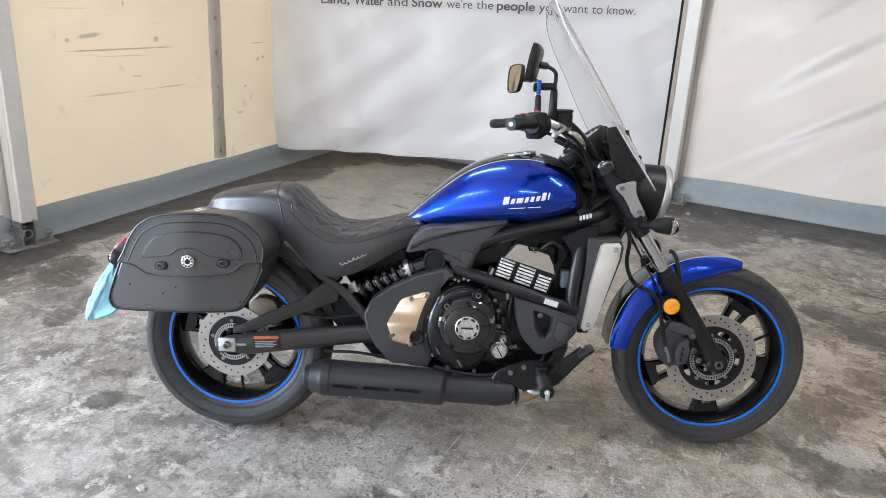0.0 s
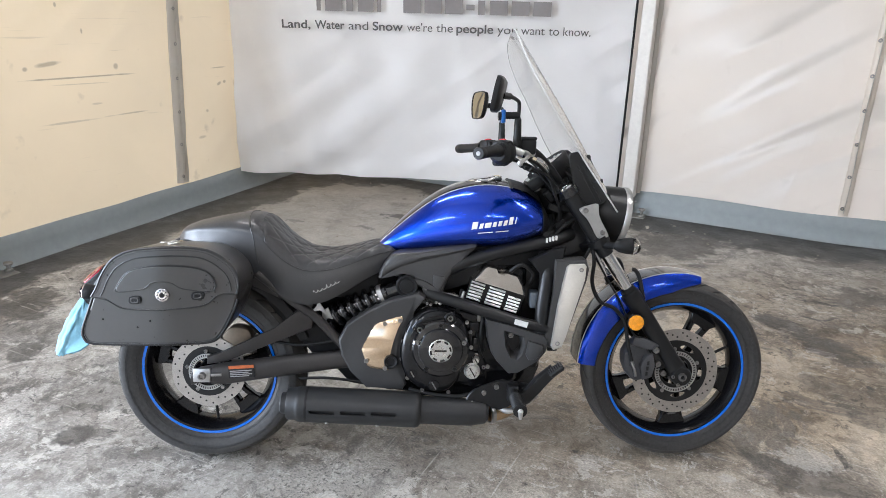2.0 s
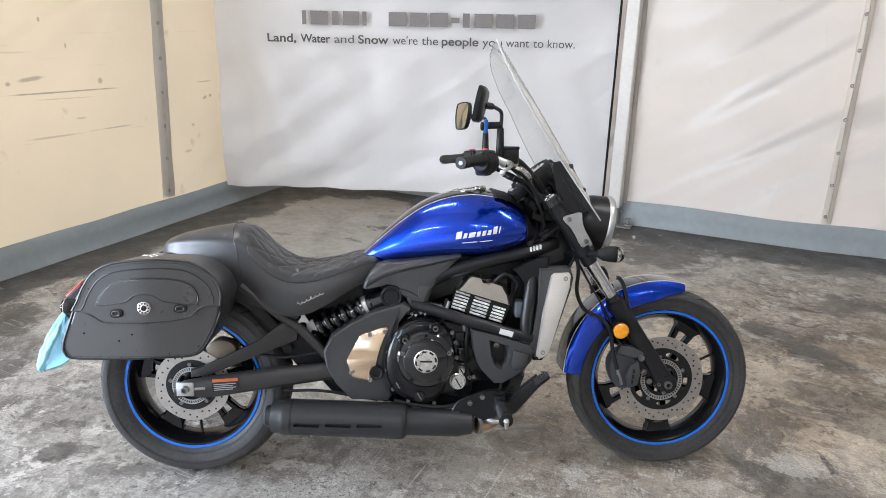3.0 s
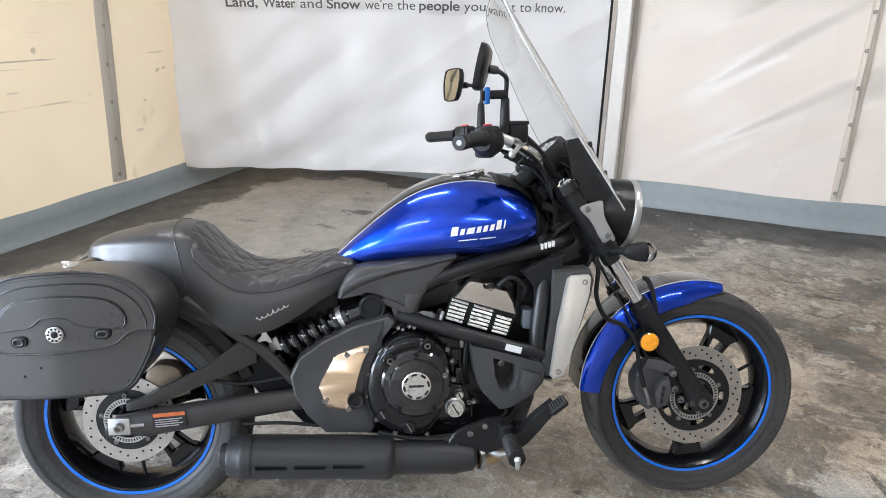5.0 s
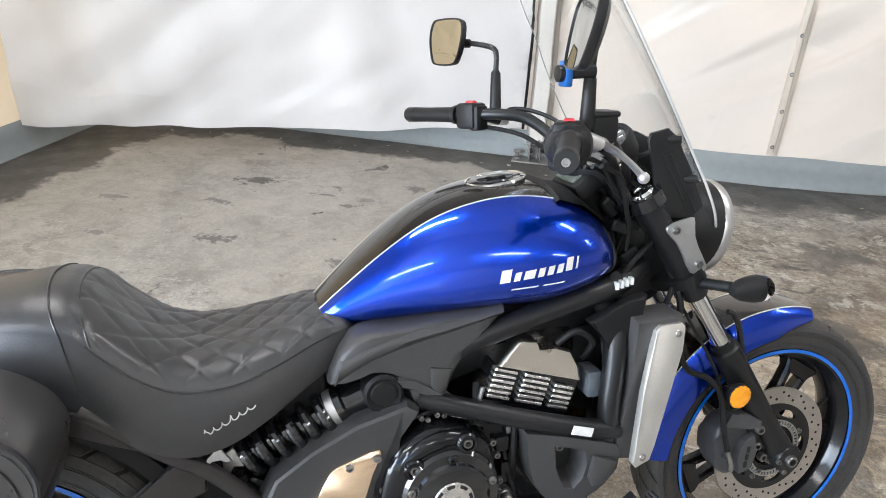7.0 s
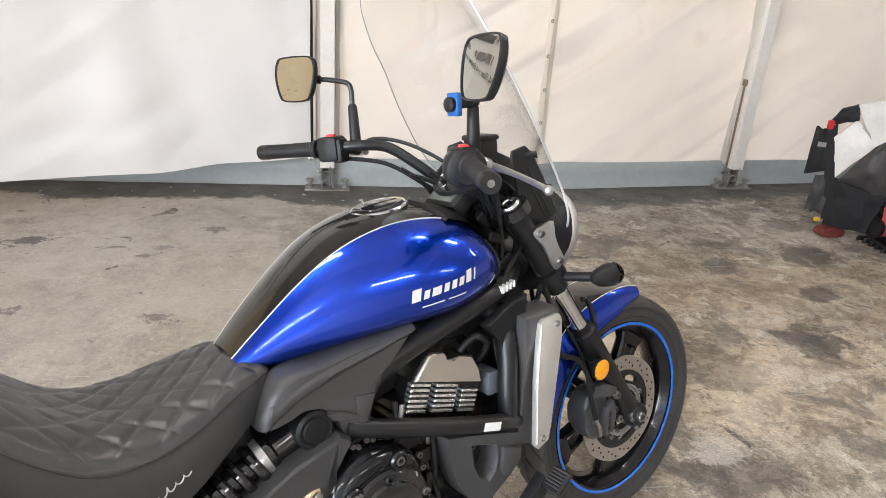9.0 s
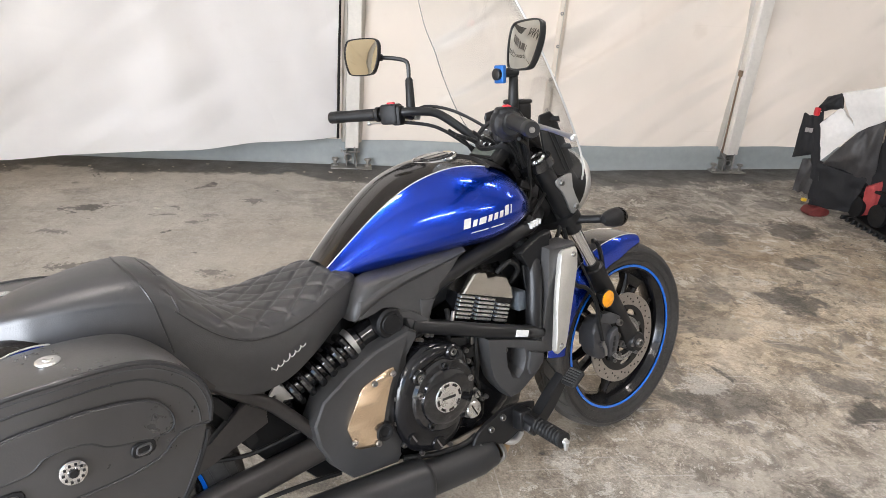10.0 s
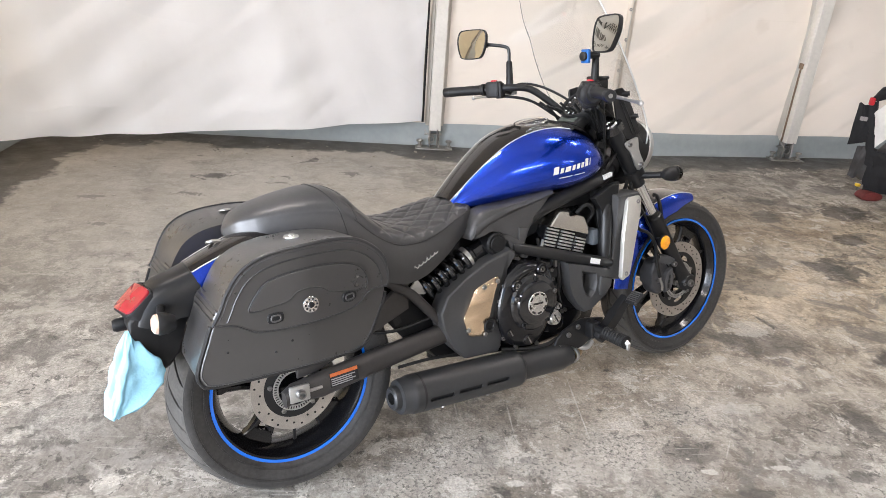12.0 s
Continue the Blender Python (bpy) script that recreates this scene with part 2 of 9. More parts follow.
def concrete():
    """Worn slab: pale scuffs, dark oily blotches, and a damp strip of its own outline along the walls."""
    m = bpy.data.materials.new("stained_concrete")
    m.use_nodes = True
    nt = m.node_tree
    b = nt.nodes["Principled BSDF"]
    co = nt.nodes.new("ShaderNodeTexCoord")

    def noise_(scale, detail=6, rough=0.55, stretch=None, off=(0, 0, 0), distort=0.0):
        mp = nt.nodes.new("ShaderNodeMapping")
        mp.inputs["Location"].default_value = off
        if stretch:
            mp.inputs["Scale"].default_value = stretch
        nt.links.new(co.outputs["Object"], mp.inputs[0])
        n = nt.nodes.new("ShaderNodeTexNoise")
        n.inputs["Scale"].default_value, n.inputs["Detail"].default_value, n.inputs["Roughness"].default_value = scale, detail, rough
        n.inputs["Distortion"].default_value = distort
        nt.links.new(mp.outputs[0], n.inputs["Vector"])
        return n.outputs["Fac"]

    def band(socket, lo, hi, a=0.0, c=1.0):
        r = nt.nodes.new("ShaderNodeMapRange")
        for k, v in zip((1, 2, 3, 4), (lo, hi, a, c)):
            r.inputs[k].default_value = v
        nt.links.new(socket, r.inputs[0])
        return r.outputs[0]

    def math_(op, a, c):
        n = nt.nodes.new("ShaderNodeMath")
        n.operation = op
        for s, v in zip(n.inputs, (a, c)):
            if isinstance(v, (int, float)):
                s.default_value = v
            else:
                nt.links.new(v, s)
        return n.outputs[0]

    def mix_(fac, a, c):
        n = nt.nodes.new("ShaderNodeMix")
        n.data_type = "RGBA"
        nt.links.new(fac, n.inputs["Factor"])
        for key, v in (("A", a), ("B", c)):
            if isinstance(v, tuple):
                n.inputs[key].default_value = (*v, 1)
            else:
                nt.links.new(v, n.inputs[key])
        return n.outputs["Result"]

    def stain(u, v, along, across, turn):
        """Soft outline of one stain, centred at u, v of the slab and broken up at its rim."""
        mp = nt.nodes.new("ShaderNodeMapping")
        mp.vector_type = "TEXTURE"
        mp.inputs["Location"].default_value = (u, -v, 0)
        mp.inputs["Rotation"].default_value = (0, 0, radians(turn))
        mp.inputs["Scale"].default_value = (along, across, 1)
        nt.links.new(co.outputs["Object"], mp.inputs[0])
        ln = nt.nodes.new("ShaderNodeVectorMath")
        ln.operation = "LENGTH"
        nt.links.new(mp.outputs[0], ln.inputs[0])
        return ln.outputs["Value"]

    large = noise_(0.75, 5, 0.55)
    patch = noise_(2.7, 12, 0.70, off=(1, 6, 0), distort=0.35)
    crumb = noise_(13.0, 10, 0.72, off=(6, 2, 0), distort=0.2)
    crisp = math_("ADD", band(noise_(8.5, 14, 0.74, off=(9, 5, 0), distort=0.7), 0.490, 0.508), math_("MULTIPLY", band(noise_(27.0, 10, 0.74, off=(3, 5, 0), distort=0.6), 0.52, 0.545), 0.55))
    tone_ = math_("ADD", math_("ADD", math_("MULTIPLY", large, 0.30), math_("MULTIPLY", patch, 0.42)), math_("ADD", math_("MULTIPLY", crumb, 0.16), math_("ADD", math_("MULTIPLY", crisp, 0.05), 0.035)))
    ramp = nt.nodes.new("ShaderNodeValToRGB")
    cr = ramp.color_ramp
    cr.elements[0].position, cr.elements[0].color = 0.40, (0.085, 0.076, 0.066, 1)
    cr.elements[1].position, cr.elements[1].color = 0.64, (0.50, 0.475, 0.43, 1)
    for p_, c_ in ((0.455, (0.165, 0.148, 0.127)), (0.50, (0.270, 0.248, 0.217)), (0.545, (0.36, 0.335, 0.297))):
        el = cr.elements.new(p_)
        el.color = (*c_, 1)
    nt.links.new(tone_, ramp.inputs[0])
    base = ramp.outputs[0]
    brown = math_("MULTIPLY", band(noise_(0.55, 6, 0.6, off=(7, 3, 0)), 0.48, 0.64), 0.5)
    base = mix_(brown, base, (0.215, 0.172, 0.125))
    sepx = nt.nodes.new("ShaderNodeSeparateXYZ")
    nt.links.new(co.outputs["Object"], sepx.inputs[0])
    # tan dust zone; the stronger light on this floor is put into its colour too
    lit_dust = math_("MULTIPLY", math_("MULTIPLY", band(sepx.outputs["X"], 1.7, 3.4), math_("MULTIPLY", band(sepx.outputs["Y"], -0.7, -1.7), band(sepx.outputs["Y"], -3.8, -2.7))), band(noise_(1.9, 8, 0.64, off=(2, 8, 0), distort=0.4), 0.36, 0.58, 0.45, 1.0))
    tan = nt.nodes.new("ShaderNodeVectorMath")
    tan.operation = "MULTIPLY"
    tan.inputs[1].default_value = (1.32, 1.19, 1.01)
    nt.links.new(base, tan.inputs[0])
    base = mix_(lit_dust, base, tan.outputs[0])
    pale = math_("MULTIPLY", math_("MULTIPLY", band(sepx.outputs["X"], 3.6, 2.4), band(sepx.outputs["Y"], -3.1, -2.1)), band(noise_(2.3, 8, 0.66, off=(3, 1, 0), distort=0.4), 0.30, 0.54, 0.45, 1.0))
    base = mix_(math_("MULTIPLY", pale, 0.60), base, (0.45, 0.425, 0.375))
    flakes = math_("MULTIPLY", band(noise_(7.5, 12, 0.76, off=(4, 4, 0), distort=0.5), 0.555, 0.572), band(noise_(1.5, 4, 0.6, off=(8, 1, 0)), 0.40, 0.52))
    clean = band(pale, 0.2, 0.8, 1.0, 0.15)
    flakes = math_("MULTIPLY", flakes, clean)
    base = mix_(math_("MULTIPLY", flakes, 0.80), base, (0.54, 0.51, 0.46))
    small = math_("MULTIPLY", band(noise_(36.0, 8, 0.7, off=(2, 7, 0)), 0.60, 0.63), band(noise_(2.2, 3, 0.6, off=(4, 9, 0)), 0.40, 0.56))
    base = mix_(math_("MULTIPLY", small, 0.7), base, (0.54, 0.52, 0.48))
    grit = math_("MULTIPLY", band(noise_(24.0, 9, 0.75, off=(6, 2, 0), distort=0.5), 0.545, 0.60), band(noise_(1.3, 5, 0.6, off=(5, 5, 0)), 0.46, 0.58))
    base = mix_(math_("MULTIPLY", math_("MULTIPLY", grit, clean), 0.8), base, (0.060, 0.054, 0.048))
    blot = math_("MULTIPLY", band(noise_(4.0, 8, 0.62, off=(9, 1, 0), distort=0.9), 0.635, 0.67), band(noise_(14, 4, 0.6), 0.35, 0.55, 0.35, 1.0))
    pits = math_("MULTIPLY", band(noise_(48.0, 6, 0.72, off=(1, 3, 0)), 0.60, 0.66), band(noise_(2.6, 5, 0.6, off=(6, 6, 0)), 0.44, 0.58))
    base = mix_(math_("MULTIPLY", math_("MULTIPLY", pits, clean), 0.75), base, (0.060, 0.054, 0.047))
    smear = math_("MULTIPLY", band(noise_(3.1, 10, 0.70, off=(5, 11, 0), distort=0.8), 0.55, 0.60), 0.66)
    base = mix_(math_("MULTIPLY", smear, clean), base, (0.135, 0.125, 0.112))
    rim = math_("ADD", math_("MULTIPLY", math_("SUBTRACT", noise_(5.5, 9, 0.66, off=(3, 8, 0)), 0.5), 3.0), math_("MULTIPLY", math_("SUBTRACT", noise_(22, 6, 0.7), 0.5), 1.2))
    crust = math_("ADD", math_("MULTIPLY", math_("SUBTRACT", noise_(19, 8, 0.70, off=(1, 8, 0)), 0.5), 5.0), math_("MULTIPLY", math_("SUBTRACT", noise_(60, 5, 0.7), 0.5), 2.0))
    for st_ in FAR_MARKS:
        blot = math_("MAXIMUM", blot, math_("MULTIPLY", band(math_("ADD", stain(*st_[:5]), crust), 0.9, 0.6), st_[5]))
    for st_ in GEAR_STAINS + BIKE_STAINS:
        blot = math_("MAXIMUM", blot, math_("MULTIPLY", band(math_("ADD", stain(*st_[:5]), rim), 1.0, 0.72), st_[5]))
    base = mix_(math_("MULTIPLY", blot, 0.88), base, (0.050, 0.045, 0.040))
    chalk = band(noise_(9, 8, 0.7, off=(4, 1, 0)), 0.30, 0.52)
    fine = math_("MULTIPLY", math_("SUBTRACT", noise_(26, 8, 0.72, off=(7, 7, 0)), 0.5), 3.2)
    speck = band(noise_(75.0, 6, 0.7, off=(2, 4, 0)), 0.53, 0.575)
    for st_ in PITTED:
        worn = band(math_("ADD", stain(*st_), fine), 1.0, 0.5)
        base = mix_(math_("MULTIPLY", worn, 0.45), base, (0.44, 0.415, 0.37))
        base = mix_(math_("MULTIPLY", math_("MULTIPLY", worn, speck), 0.8), base, (0.085, 0.078, 0.068))
    for st_ in CHIPS:
        base = mix_(math_("MULTIPLY", band(math_("ADD", stain(*st_[:5]), fine), 1.0, 0.72), st_[5]), base, (0.52, 0.495, 0.45))
    for u, v, half, turn_, depth in SCRAPES:
        line = math_("ADD", stain(u, v, half, 0.0034, turn_), math_("MULTIPLY", fine, 0.4))
        base = mix_(math_("MULTIPLY", math_("MULTIPLY", band(line, 1.1, 0.6), chalk), depth), base, (0.56, 0.54, 0.49))
    for turn_, off_ in (((1, 30, 1), (0, 0, 0)), ((2, 40, 1), (8, 2, 0))):
        scratch = math_("MULTIPLY", band(noise_(2.2, 2, 0.5, stretch=turn_, off=off_, distort=0.3), 0.685, 0.70), band(noise_(1.1, 2, 0.5, off=off_), 0.46, 0.56))
        base = mix_(math_("MULTIPLY", scratch, 0.42), base, (0.56, 0.54, 0.49))
    grain = math_("POWER", math_("MULTIPLY", band(noise_(130.0, 3, 0.65), 0.32, 0.68, 0.66, 1.30), band(noise_(58.0, 4, 0.7, off=(3, 3, 0)), 0.32, 0.68, 0.78, 1.20)), math_("MULTIPLY", band(pale, 0.2, 0.8, 1.0, 0.45), band(noise_(1.9, 6, 0.62, off=(11, 2, 0), distort=0.5), 0.42, 0.58, 0.25, 1.0)))
    tone = nt.nodes.new("ShaderNodeVectorMath")
    tone.operation = "SCALE"
    nt.links.new(base, tone.inputs[0])
    nt.links.new(grain, tone.inputs["Scale"])
    base = tone.outputs[0]
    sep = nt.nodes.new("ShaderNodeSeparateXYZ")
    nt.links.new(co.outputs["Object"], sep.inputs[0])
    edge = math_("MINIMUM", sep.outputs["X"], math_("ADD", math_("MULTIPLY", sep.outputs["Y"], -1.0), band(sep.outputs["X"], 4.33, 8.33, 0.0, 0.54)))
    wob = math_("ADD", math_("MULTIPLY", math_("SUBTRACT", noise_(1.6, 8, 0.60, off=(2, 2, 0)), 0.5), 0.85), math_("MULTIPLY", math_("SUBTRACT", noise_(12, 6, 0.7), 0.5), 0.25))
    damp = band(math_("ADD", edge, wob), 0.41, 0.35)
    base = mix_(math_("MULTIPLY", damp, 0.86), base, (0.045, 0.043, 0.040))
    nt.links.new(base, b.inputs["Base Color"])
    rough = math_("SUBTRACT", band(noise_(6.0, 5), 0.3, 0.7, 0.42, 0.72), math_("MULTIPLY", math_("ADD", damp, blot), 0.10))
    nt.links.new(rough, b.inputs["Roughness"])
    bp = nt.nodes.new("ShaderNodeBump")
    bp.inputs["Strength"].default_value, bp.inputs["Distance"].default_value = 0.8, 0.005
    nt.links.new(math_("ADD", noise_(30, 6, 0.65), math_("MULTIPLY", noise_(4, 4), 1.5)), bp.inputs["Height"])
    nt.links.new(bp.outputs[0], b.inputs["Normal"])
    return m


def clear(name, tint=(0.93, 0.95, 0.96), rough=0.02, ior=1.45):
    m = bpy.data.materials.new(name)
    m.use_nodes = True
    b = m.node_tree.nodes["Principled BSDF"]
    b.inputs["Base Color"].default_value = (*tint, 1)
    b.inputs["Roughness"].default_value = rough
    b.inputs["Transmission Weight"].default_value = 1.0
    b.inputs["IOR"].default_value = ior
    return m


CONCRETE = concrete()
CREAM = fabric("cream_cloth", (0.84, 0.71, 0.50), 0.15, stain_amount=0.45, seed=1.3, marks=SCUFFS, fold=0.08, crease=0.12)
WHITE_CLOTH = fabric("white_cloth", (0.68, 0.62, 0.545), 0.15, stain_amount=0.15, seed=4.1, fold=0.15, crease=0.12)
BANNER_CLOTH = fabric("banner_cloth", (0.87, 0.86, 0.855), 0.18, stain_amount=0.06, seed=7.7, fold=0.075, crease=0.10)
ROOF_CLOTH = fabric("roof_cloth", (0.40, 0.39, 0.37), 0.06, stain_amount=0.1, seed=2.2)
STRAP = fabric("grey_strap", (0.56, 0.53, 0.48), 0.2, stain_amount=0.5, seed=9.0)
PALE_STRAP = fabric("pale_strap", (0.74, 0.67, 0.58), 0.2, stain_amount=0.5, seed=11.0)
SKIRT = shader("grey_skirt_cloth", (0.30, 0.335, 0.34), 0.55, vary=0.09, scale=2.5, bump=0.12, bump_scale=40)
ALU_PALE = shader("painted_aluminium", (0.70, 0.67, 0.62), 0.42, 0.1, vary=0.08, scale=5)
STEEL = shader("galvanised_steel", (0.30, 0.29, 0.27), 0.5, 0.7, vary=0.3, scale=20, bump=0.2)
RUST = shader("rusty_steel", (0.24, 0.17, 0.12), 0.7, 0.3, vary=0.35, scale=25, bump=0.3)
INK = shader("grey_print", (0.10, 0.095, 0.095), 0.6, vary=0.08, scale=5)
INK_PALE = shader("pale_grey_print", (0.24, 0.22, 0.215), 0.6, vary=0.08, scale=5)
RUBBER_EDGE = shader("black_rubber", (0.010, 0.010, 0.010), 0.5, spec=0.3)
BLUE = shader("blue_metallic_paint", (0.0, 0.043, 0.50), 0.25, 0.9, vary=0.06, scale=300, coat=1.0, rough_vary=0.04)
GLOSS_BLACK = shader("gloss_black_paint", (0.008, 0.008, 0.009), 0.12, vary=0.1, scale=30, coat=1.0)
BRONZE_BLACK = shader("dark_bronze_paint", (0.009, 0.0072, 0.0062), 0.12, 0.0, vary=0.1, scale=200, coat=0.3)
SATIN_BLACK = shader("satin_black_paint", (0.010, 0.010, 0.0105), 0.36, spec=0.4, vary=0.2, scale=15, bump=0.05)
PLASTIC = shader("grained_black_plastic", (0.009, 0.009, 0.0095), 0.48, spec=0.3, vary=0.2, scale=10, bump=0.25, bump_scale=900)
GREY_PLASTIC = shader("dark_grey_plastic", (0.052, 0.0505, 0.050), 0.38, vary=0.15, scale=10, bump=0.2, bump_scale=900)
ARM_GREY = shader("satin_arm_grey", (0.050, 0.046, 0.044), 0.34, 0.35, vary=0.12, scale=12, bump=0.04)
CALIPER_GREY = shader("caliper_grey", (0.070, 0.070, 0.074), 0.42, 0.3, vary=0.2, scale=30, bump=0.15)
BELLY_GREY = shader("belly_grey_plastic", (0.043, 0.0425, 0.043), 0.42, vary=0.12, scale=12, bump=0.2, bump_scale=900)
TYRE_RUBBER = shader("tyre_rubber", (0.035, 0.0333, 0.0318), 0.50, vary=0.5, scale=11, bump=0.3, bump_scale=120)
DUSTY_TREAD = shader("dusty_tread_rubber", (0.060, 0.056, 0.051), 0.70, vary=0.45, scale=16, bump=0.3, bump_scale=120)
LEATHER = shader("black_leather", (0.034, 0.0322, 0.0315), 0.29, vary=0.10, scale=9, bump=0.10, bump_scale=320, spec=1.0)
VINYL = shader("black_seat_vinyl", (0.033, 0.0328, 0.034), 0.36, vary=0.18, scale=8, bump=0.22, bump_scale=420, spec=0.75)
DEEP_BLACK = shader("unlit_recess_black", (0.003, 0.003, 0.003), 0.9)
PIPING = shader("worn_piping", (0.022, 0.022, 0.023), 0.34, vary=0.2, scale=30)
THREAD = shader("grey_thread", (0.045, 0.045, 0.047), 0.7)
CHROME = shader("chrome", (0.80, 0.80, 0.80), 0.08, 1.0, vary=0.05, scale=20)
# aluminium whose orange tint is a warm reflection put into the base colour
BRUSHED = shader("warm_brushed_aluminium", (0.97, 0.75, 0.53), 0.24, 1.0, vary=0.02, scale=40, bump=0.02, bump_scale=300)
CAST = shader("bare_cast_alloy", (0.55, 0.55, 0.54), 0.38, 0.9, vary=0.1, scale=30, bump=0.1)
DISC_STEEL = shader("brake_disc_steel", (0.50, 0.465, 0.43), 0.36, 0.9, vary=0.2, scale=35, bump=0.1)
ENGINE_BLACK = shader("engine_black_enamel", (0.006, 0.006, 0.007), 0.13, vary=0.2, scale=15)
HEAD_ALLOY = shader("polished_head_alloy", (0.80, 0.76, 0.70), 0.24, 1.0, vary=0.06, scale=30, bump=0.05)
MACHINED = shader("machined_alloy", (0.88, 0.87, 0.85), 0.28, 1.0, vary=0.06, scale=60)
RIM_BLACK = shader("satin_rim_black", (0.006, 0.006, 0.007), 0.16, vary=0.2, scale=20)
BOLT = shader("zinc_bolt", (0.36, 0.35, 0.34), 0.34, 1.0)
BLUE_TAPE = shader("blue_rim_stripe", (0.003, 0.13, 0.60), 0.22, vary=0.12, scale=20, coat=1.0)
AMBER = shader("amber_reflector", (0.95, 0.36, 0.004), 0.12, vary=0.3, scale=90, coat=1.0)
RED_LENS = shader("red_lens", (0.24, 0.003, 0.012), 0.16, vary=0.1, scale=40, coat=1.0)
CLEAR_LENS = clear("clear_lens", (0.95, 0.93, 0.9), 0.08)
SCREEN = clear("clear_windscreen", (0.97, 0.975, 0.97), 0.0)
# mirror colour set well below plain silvering
MIRROR = shader("darkened_mirror_glass", (0.52, 0.51, 0.46), 0.02, 1.0, vary=0.02, scale=5)
PRINT_WHITE = shader("white_print", (0.72, 0.72, 0.70), 0.45)
SILVER_PRINT = shader("silver_badge_print", (0.72, 0.70, 0.66), 0.35, 0.3)
ORANGE_PRINT = shader("orange_label", (0.52, 0.13, 0.035), 0.5, vary=0.35, scale=60)
RED_PLASTIC = shader("red_switch", (0.60, 0.03, 0.04), 0.4)
BLUE_CLAMP = shader("blue_anodised", (0.02, 0.13, 0.42), 0.35, 0.4)
RAG = shader("pale_blue_cloth", (0.30, 0.60, 0.75), 0.85, vary=0.12, scale=9, bump=0.4, bump_scale=150)
BLACK_TEXTILE = shader("black_textile", (0.018, 0.018, 0.02), 0.75, spec=0.3, vary=0.3, scale=8, bump=0.4, bump_scale=200)
GREY_TEXTILE = shader("dark_grey_textile", (0.045, 0.043, 0.044), 0.6, vary=0.3, scale=9, bump=0.4, bump_scale=60)
WHITE_TEXTILE = shader("white_textile", (0.72, 0.70, 0.68), 0.7, vary=0.08, scale=5, bump=0.2, bump_scale=40)
RED_TEXTILE = shader("dull_red_textile", (0.36, 0.05, 0.05), 0.7, vary=0.2, scale=8)
DARK_RED = shader("worn_dark_red", (0.13, 0.022, 0.02), 0.6, vary=0.3, scale=15)
YELLOW_PLASTIC = shader("yellow_plastic", (0.75, 0.5, 0.03), 0.4)


# ---- building helpers ----
def link(name, bm, material, parent=None, label="", sharp=35):
    me = bpy.data.meshes.new(name)
    bmesh.ops.recalc_face_normals(bm, faces=bm.faces)
    bm.to_mesh(me)
    bm.free()
    me.shade_smooth()
    me.set_sharp_from_angle(angle=radians(sharp))
    me.materials.append(material)
    ob = new(name, me)
    if parent:
        ob.parent = parent
    if label:
        ob["label"] = label
    return ob


def part(name, bm, material, parent, label="", sharp=35):
    return link(name, bm, material, parent, label, sharp)


def empty(name, m=None):
    ob = new(name)
    ob.empty_display_size = 0.1
    if m:
        ob.matrix_world = m
    return ob


def box(bm, lo, hi, bevel=0.0, seg=2, m=None):
    r = bmesh.ops.create_cube(bm, size=1.0)
    vs = r["verts"]
    c, d = (Vector(lo) + Vector(hi)) / 2, Vector(hi) - Vector(lo)
    for v in vs:
        v.co = Vector((v.co.x * d.x, v.co.y * d.y, v.co.z * d.z)) + c
    if bevel:
        es = list({e for v in vs for e in v.link_edges})
        r = bmesh.ops.bevel(bm, geom=es, offset=bevel, segments=seg, affect="EDGES", profile=0.5)
        vs = list({v for f in r["faces"] for v in f.verts} | {v for v in vs if v.is_valid})
    if m:
        bmesh.ops.transform(bm, matrix=m, verts=[v for v in vs if v.is_valid])
    return bm


def prism(bm, outline, y0, y1, bevel=0.0, seg=2, bulge=0.0):
    """A slab between y0 and y1 with an outline of (x, z)."""
    a = [bm.verts.new((x, y0, z)) for x, z in outline]
    b = [bm.verts.new((x, y1, z)) for x, z in outline]
    n = len(a)
    fa, fb = bm.faces.new(a), bm.faces.new(b[::-1])
    for i in range(n):
        bm.faces.new((a[i], b[i], b[(i + 1) % n], a[(i + 1) % n]))
    if bevel:
        es = list(fa.edges) + list(fb.edges)
        bmesh.ops.bevel(bm, geom=es, offset=bevel, segments=seg, affect="EDGES", profile=0.5)
    return bm


def smooth_line(pts, n=8, closed=False):
    """A Catmull-Rom line through points of any dimension."""
    p = np.array(pts, float)
    out = []
    m = len(p)
    for i in range(m if closed else m - 1):
        a, b, c, d = ((p[(i + k) % m] for k in (-1, 0, 1, 2)) if closed else (p[max(i - 1, 0)], p[i], p[i + 1], p[min(i + 2, m - 1)]))
        for k in range(n):
            t = k / n
            out.append(0.5 * (2 * b + (c - a) * t + (2 * a - 5 * b + 4 * c - d) * t * t + (3 * b - a - 3 * c + d) * t ** 3))
    if not closed:
        out.append(p[-1])
    return [tuple(q) for q in out]


def curve(xs, ys, x):
    """A smooth value at x from a few knots."""
    return float(np.interp(x, xs, ys))


